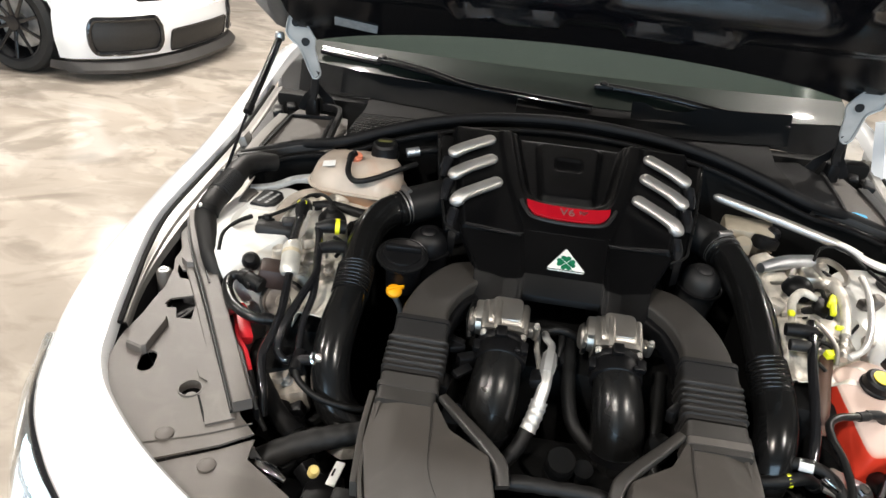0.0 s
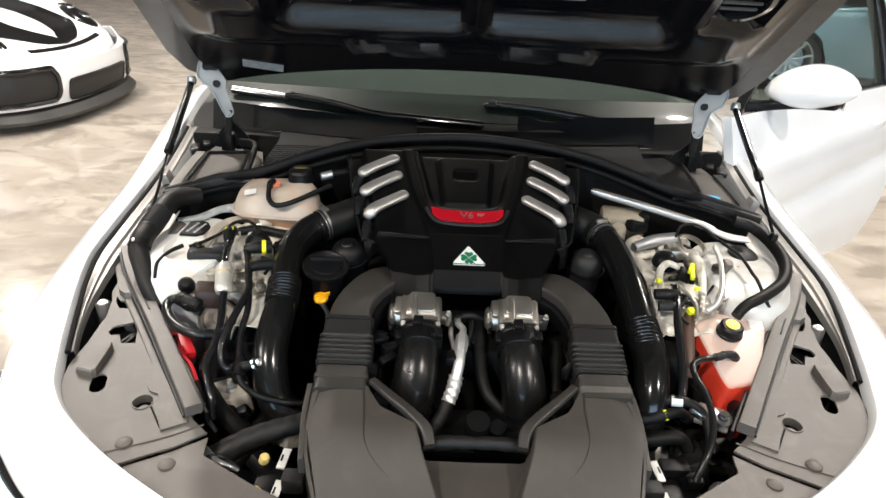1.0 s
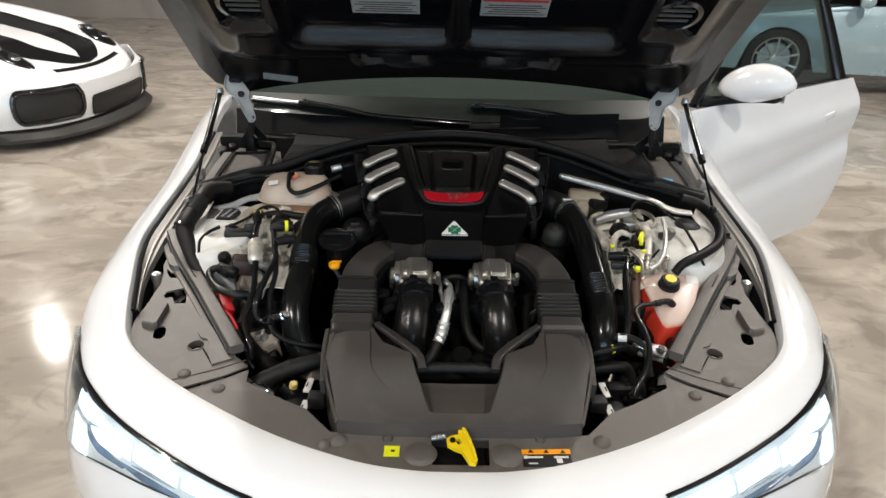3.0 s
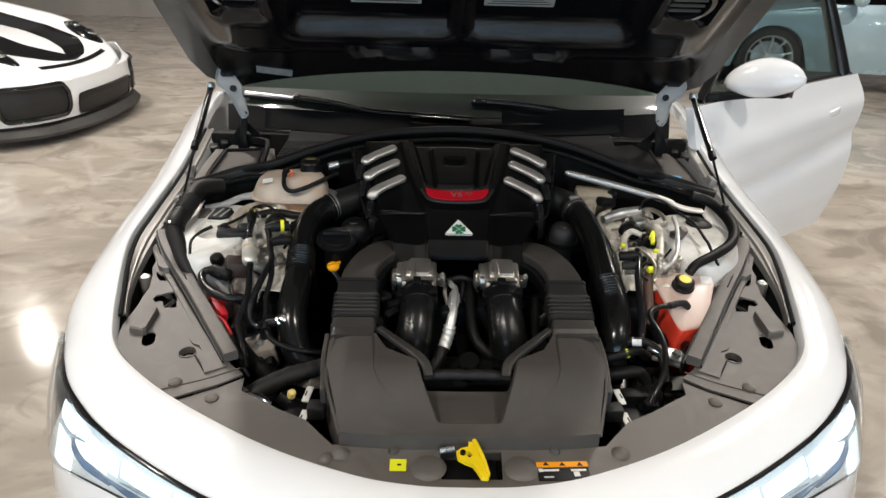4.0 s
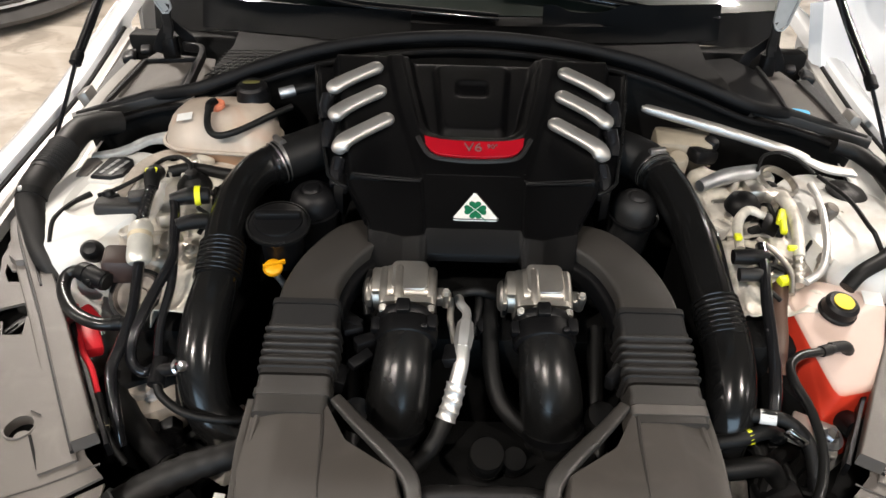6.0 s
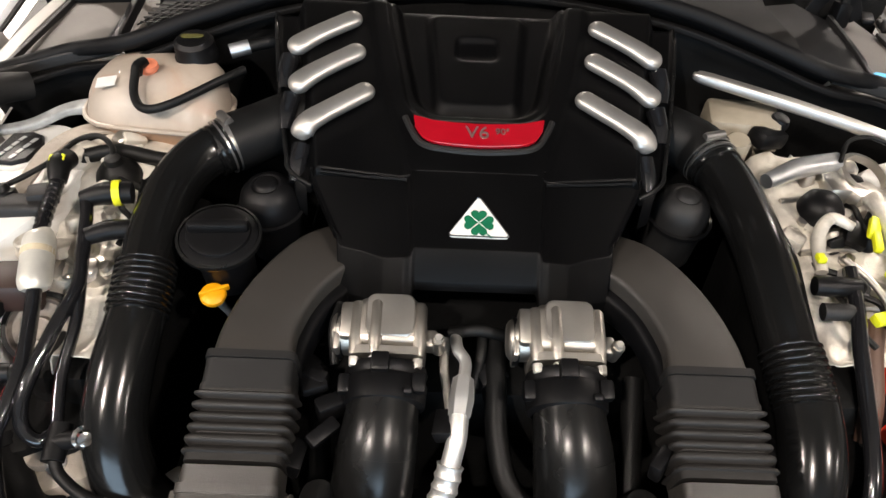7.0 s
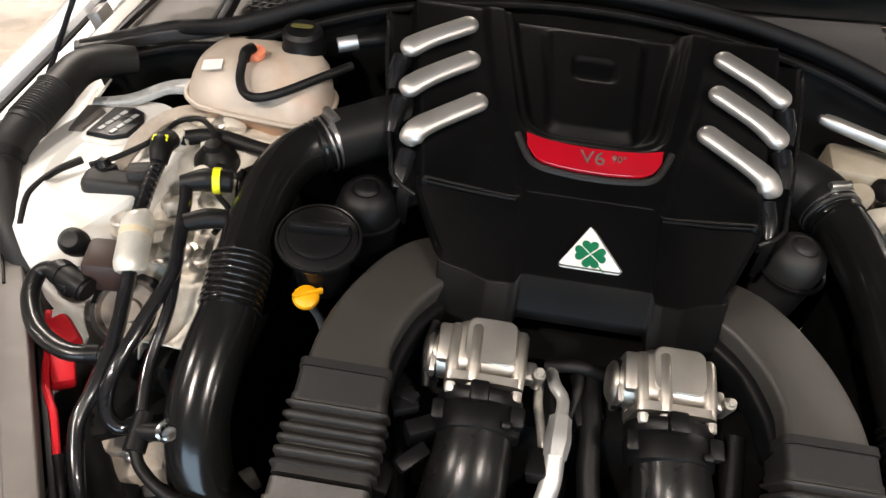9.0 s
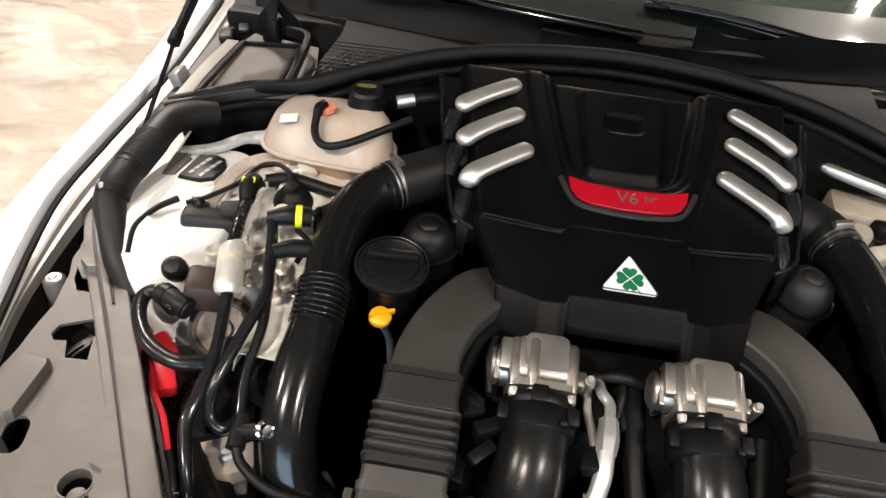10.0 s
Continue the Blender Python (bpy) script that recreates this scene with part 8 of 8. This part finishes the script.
for s in (-1, 1):
    cn = thing("radiator_side_clip", "cluster of clips and white tags beside the air filter housing", "clip", (s * 0.32, 0.23, 0.64), "radiator clips")
    part("base", join(box((s * 0.325, 0.235, 0.655), (0.055, 0.10, 0.04), 0.008), box((s * 0.36, 0.25, 0.645), (0.06, 0.06, 0.03), 0.008)), PLASTIC_BLACK, cn)
    for y, z in ((0.268, 0.694), (0.206, 0.686)):
        tagp = part("white_tag", box((s * 0.308, y - 0.004, z + 0.004), (0.014, 0.040, 0.004), 0.001, (8, 0, s * 8)), STICKER_WHITE, cn)
        part("print_bar", box((s * 0.311, y - 0.004, z + 0.0065), (0.003, 0.012, 0.001), 0.0, (8, 0, s * 8)), STICKER_BLACK, tagp)
        if s < 0:
            part("cream_knob", lathe([(0.001, 0.010), (0.006, 0.0095), (0.0085, 0.005), (0.0085, -0.006)], (-0.338, y - 0.012, z + 0.010), (0.3, -0.4, 1), 14), KNOB_YELLOW, cn)
    if s > 0:
        part("pin", lathe([(0.001, 0.012), (0.012, 0.01), (0.016, 0.002), (0.016, -0.01)], (0.415, 0.250, 0.672), (0.2, -0.3, 1)), ZINC, cn)
        part("black_clip", join(box((0.345, 0.285, 0.685), (0.05, 0.03, 0.02), 0.004), box((0.375, 0.27, 0.675), (0.03, 0.03, 0.02), 0.004)), PLASTIC_BLACK, cn)

# far side of the engine
hose("black hose with a white band beside the charge pipe", [(0.275, 0.392, 0.728), (0.330, 0.386, 0.744), (0.368, 0.378, 0.756), (0.395, 0.366, 0.754), (0.412, 0.345, 0.738), (0.418, 0.31, 0.70)], 0.0088)
hose("black hose with a yellow band beside the charge pipe", [(0.275, 0.362, 0.716), (0.330, 0.360, 0.732), (0.370, 0.372, 0.734), (0.40, 0.385, 0.71)], 0.0098)
hose("black lower coolant hose", [(0.275, 0.335, 0.69), (0.33, 0.34, 0.70), (0.375, 0.345, 0.695), (0.40, 0.33, 0.65)], 0.0135)
solo("hose_band", tube([(0.358, 0.3805, 0.7530), (0.376, 0.3752, 0.7558)], 0.0096, seg=12, res=2), STICKER_WHITE, "white band round a black hose", "hose band")
solo("hose_band", tube([(0.341, 0.3627, 0.7335), (0.3465, 0.3642, 0.7341)], 0.0104, seg=12, res=1), LIME, "yellow band round a black hose", "hose band")
mp = thing("engine_mount_plate", "bright metal bolt on a mounting plate", "bolt", (0.45, 0.38, 0.68))
part("plate", box((0.445, 0.388, 0.712), (0.06, 0.05, 0.008), 0.003, (10, 0, -30)), ALU_ROUGH, mp)
part("washer", lathe([(0.010, 0.003), (0.018, 0.002), (0.018, -0.003), (0.010, -0.004)], (0.455, 0.376, 0.722), (0.1, -0.3, 1), ring=True), ZINC, mp)
part("bolt", lathe([(0.001, 0.012), (0.008, 0.012), (0.009, 0.0)], (0.455, 0.376, 0.722), (0.1, -0.3, 1), 6), CHROME, mp)
part("clip", box((0.395, 0.352, 0.748), (0.028, 0.008, 0.012), 0.002, (0, 20, -30)), CHROME, mp)
hose("black hose beside the ribbed charge pipe", [(0.424, 0.625, 0.850), (0.412, 0.57, 0.840), (0.400, 0.52, 0.825), (0.392, 0.46, 0.800), (0.384, 0.41, 0.775), (0.378, 0.385, 0.755)], 0.0082, GLOSS_BLACK)
loomR = thing("wiring_loom", "thick black taped wiring loom curving over the tower", "wiring loom", (0.65, 0.70, 0.82), "wiring looms")
part("run", tube([(0.640, 0.885, 0.895), (0.684, 0.872, 0.884), (0.706, 0.815, 0.872), (0.700, 0.735, 0.862), (0.664, 0.662, 0.856), (0.605, 0.606, 0.852), (0.552, 0.575, 0.842), (0.53, 0.56, 0.825)], [0.013, 0.014, 0.015, 0.014, 0.0125, 0.012, 0.011, 0.011], seg=14), RUBBER, loomR)
part("branch", tube([(0.577, 0.796, 0.880), (0.597, 0.730, 0.875), (0.597, 0.660, 0.868), (0.600, 0.640, 0.862), (0.618, 0.605, 0.822)], 0.0036), RUBBER, loomR)
part("thin_wire", tube([(0.475, 0.800, 0.885), (0.492, 0.828, 0.898), (0.520, 0.836, 0.902), (0.548, 0.828, 0.896), (0.572, 0.80, 0.882)], 0.003), RUBBER, loomR)
bar = thing("brace_bar", "silver strut brace bar across the bay", "brace bar", (0.47, 0.87, 0.86))
part("tube", tube([(0.298, 0.912, 0.944), (0.312, 0.907, 0.942), (0.43, 0.882, 0.920), (0.54, 0.853, 0.898), (0.575, 0.838, 0.888)], [0.004, 0.0098, 0.0105, 0.0098, 0.0095], section=round_rect(2.0, 1.5, 0.35), twist_up=True), SILVER_BAR, bar)
part("flat_end", tube([(0.570, 0.840, 0.889), (0.605, 0.824, 0.880), (0.650, 0.818, 0.876)], [0.011, 0.014, 0.012], section=round_rect(2.0, 0.5, 0.3)), SILVER_BAR, bar)
rs = thing("brake_reservoir", "cream plastic fluid reservoir with a pale cap", "reservoir", (0.40, 0.88, 0.80))
part("body", box((0.376, 0.902, 0.866), (0.100, 0.062, 0.07), 0.010, (8, 0, -8)), DULL_CREAM, rs)
part("cap", lathe([(0.001, 0.014), (0.014, 0.013), (0.017, 0.008), (0.017, -0.02)], (0.356, 0.846, 0.874), (-0.1, -0.3, 1)), DULL_CREAM, rs)
part("connector", join(box((0.402, 0.862, 0.880), (0.050, 0.034, 0.026), 0.008, (0, 10, 25)), lathe([(0.001, 0.016), (0.012, 0.015), (0.015, 0.008), (0.015, -0.01)], (0.420, 0.886, 0.886), (0.2, -0.2, 1), 16)), PLASTIC_BLACK, rs, "black plug")
part("connector_lock", box((0.388, 0.853, 0.8905), (0.004, 0.007, 0.004), 0.001, (0, 10, 25)), RED_PLASTIC, rs, "red lock")
for k in range(4):
    part("rib", box((0.390, 0.872, 0.842 + 0.012 * k), (0.072, 0.003, 0.003)), DULL_CREAM, rs)
vp = thing("vacuum_pump", "bright cast metal pump with black dome", "pump", (0.44, 0.76, 0.80))
part("barrel", tube([(0.375, 0.775, 0.866), (0.425, 0.800, 0.872), (0.480, 0.815, 0.875)], [0.010, 0.014, 0.013], seg=18), ZINC, vp)
part("black_dome", lathe([(0.001, 0.016), (0.016, 0.014), (0.026, 0.004), (0.028, -0.012)], (0.438, 0.738, 0.856), (0.1, -0.3, 1)), PLASTIC_BLACK, vp)
part("ring", lathe([(0.030, 0.004), (0.036, 0.002), (0.036, -0.006), (0.030, -0.008)], (0.515, 0.800, 0.866), (0.2, -0.3, 1), ring=True), ALU, vp)
part("bracket", join(box((0.505, 0.775, 0.852), (0.06, 0.03, 0.02), 0.005, (0, 10, 30)), box((0.47, 0.785, 0.855), (0.03, 0.05, 0.025), 0.005)), ALU, vp)
lines = thing("metal_fluid_lines", "bright metal fluid lines with yellow tags", "pipe", (0.46, 0.62, 0.78))
part("cast_arch", tube([(0.398, 0.630, 0.840), (0.404, 0.672, 0.858), (0.428, 0.700, 0.866), (0.452, 0.690, 0.862)], [0.007, 0.008, 0.0075, 0.006], seg=12), HEAD_PALE, lines, "pale cast arch")
part("cast_spine", tube([(0.500, 0.745, 0.866), (0.497, 0.700, 0.866), (0.488, 0.655, 0.860), (0.472, 0.600, 0.848)], [0.012, 0.010, 0.009, 0.008], seg=12), HEAD_PALE, lines, "pale cast spine")
part("coil", tube([(0.478, 0.622, 0.852), (0.468, 0.588, 0.842), (0.458, 0.556, 0.830)], 0.007, seg=12, res=10, ribs=(0.1, 0.9, 4, 0.2)), ALU, lines, "small coiled sleeve")
part("line", tube([(0.560, 0.780, 0.872), (0.548, 0.720, 0.872), (0.530, 0.660, 0.868), (0.514, 0.612, 0.858), (0.492, 0.572, 0.846), (0.466, 0.556, 0.836)], 0.0058, seg=10), SATIN, lines)
part("line", tube([(0.425, 0.640, 0.852), (0.442, 0.610, 0.848), (0.452, 0.575, 0.838), (0.446, 0.545, 0.822)], 0.0042, seg=10), ALU, lines)
part("sensor_body", join(lathe([(0.001, 0.016), (0.010, 0.015), (0.013, 0.010), (0.013, -0.02)], (0.556, 0.706, 0.862), (0.3, -0.3, 1), 16), box((0.540, 0.700, 0.860), (0.026, 0.018, 0.018), 0.004, (0, 0, 20))), CAST_DIRTY, lines, "grey sensor body")
part("yellow_tag", box((0.480, 0.692, 0.860), (0.014, 0.034, 0.010), 0.003, (10, 10, -25)), LIME, lines, "lime yellow tag")
part("yellow_tag", box((0.473, 0.668, 0.858), (0.010, 0.03, 0.010), 0.003, (10, 0, -15)), LIME, lines)
part("yellow_tag", box((0.452, 0.572, 0.828), (0.036, 0.014, 0.012), 0.003, (10, 0, 18)), LIME, lines)
part("yellow_tag", box((0.390, 0.632, 0.860), (0.010, 0.012, 0.008), 0.002), LIME, lines)
part("yellow_tag", box((0.466, 0.615, 0.854), (0.014, 0.008, 0.008), 0.002), LIME, lines)
part("sensor_plug", tube([(0.375, 0.600, 0.846), (0.400, 0.598, 0.848), (0.424, 0.600, 0.848)], [0.011, 0.012, 0.009], seg=12), PLASTIC_BLACK, lines)
part("sensor_plug", tube([(0.376, 0.570, 0.836), (0.398, 0.568, 0.838), (0.415, 0.570, 0.836)], [0.010, 0.010, 0.008], seg=12), PLASTIC_DARK, lines)
ph = thing("servo_hose", "brown-tinged hose behind the expansion tank", "hose", (0.44, 0.54, 0.72), "engine bay hoses")
part("run", tube([(0.445, 0.575, 0.815), (0.432, 0.540, 0.80), (0.425, 0.50, 0.775), (0.42, 0.47, 0.74)], 0.012), mat("brown_rubber", (0.09, 0.05, 0.035), 0.5, var=0.2), ph)

# dark clutter deep in the bay
random.seed(21)
deep = thing("deep_bay_hardware", "dark hoses, brackets and fittings low in the bay", "engine parts", (0, 0.5, 0.33))
for s in (-1, 1):
    for i in range(26):
        x, y = s * random.uniform(0.29, 0.60), random.uniform(0.27, 0.52)
        if s > 0 and x > 0.39 and y > 0.36:
            continue
        if abs(x) > 0.36 + (y - 0.2) * 0.75:
            x = s * (0.34 + (y - 0.2) * 0.4)
        z = random.uniform(0.56, 0.68)
        part("bracket", box((x, y, z), (random.uniform(0.02, 0.07), random.uniform(0.02, 0.06), random.uniform(0.02, 0.05)), 0.005, (random.uniform(-30, 30), random.uniform(-30, 30), random.uniform(0, 90))), PLASTIC_BLACK if i % 6 else ALU_ROUGH, deep)
    for i in range(10):
        x, y, z = s * random.uniform(0.30, 0.48), random.uniform(0.28, 0.45), random.uniform(0.60, 0.68)
        part("hose", tube([(x, y, z), (x + random.uniform(-0.05, 0.05), y + 0.05, z + 0.015), (x + random.uniform(-0.09, 0.09), y + 0.10, z - 0.02), (x + random.uniform(-0.1, 0.1), y + 0.16, z - 0.06)], random.uniform(0.005, 0.012), seg=8, res=5), RUBBER, deep)
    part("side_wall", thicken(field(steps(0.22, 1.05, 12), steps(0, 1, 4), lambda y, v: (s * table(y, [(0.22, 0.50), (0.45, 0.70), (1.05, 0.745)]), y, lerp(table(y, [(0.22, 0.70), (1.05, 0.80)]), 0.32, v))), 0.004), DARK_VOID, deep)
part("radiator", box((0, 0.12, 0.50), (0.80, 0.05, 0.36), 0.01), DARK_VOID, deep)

# a raw casting and pulley behind the hoses
for s in (-1,):
    cast = thing("accessory_casting", "rough grey cast metal block with a pulley", "engine part", (s * 0.47, 0.47, 0.60))
    part("block", join(box((s * 0.458, 0.462, 0.676), (0.085, 0.120, 0.06), 0.010, (6, s * 8, s * -20)), box((s * 0.50, 0.50, 0.680), (0.05, 0.05, 0.05), 0.010, (0, 0, s * 15)), lathe([(0.001, 0.03), (0.016, 0.03), (0.018, 0.026), (0.018, 0.0)], (s * 0.455, 0.445, 0.69), (0, -0.3, 1), 14)), TAN_CAST, cast)
    part("pulley", lathe([(0.001, 0.012), (0.012, 0.012), (0.014, 0.006), (0.030, 0.008), (0.034, 0.012), (0.036, 0.010), (0.036, -0.01), (0.030, -0.012)], (s * 0.491, 0.561, 0.770), (s * -0.2, -0.7, 0.7), 28), CAST_DIRTY, cast, "grey pulley face")
    part("pulley_belt", lathe([(0.0365, 0.009), (0.042, 0.008), (0.042, -0.012), (0.0365, -0.013)], (s * 0.491, 0.561, 0.770), (s * -0.2, -0.7, 0.7), 28, ring=True), RUBBER, cast)
    for k in range(4):
        part("bolt", lathe([(0.001, 0.008), (0.006, 0.007), (0.007, 0.0), (0.011, -0.001), (0.011, -0.004)], (s * (0.44 + 0.02 * k), 0.43 + 0.018 * ((k * 2) % 3), 0.708), (0, -0.2, 1), 10), ZINC, cast)
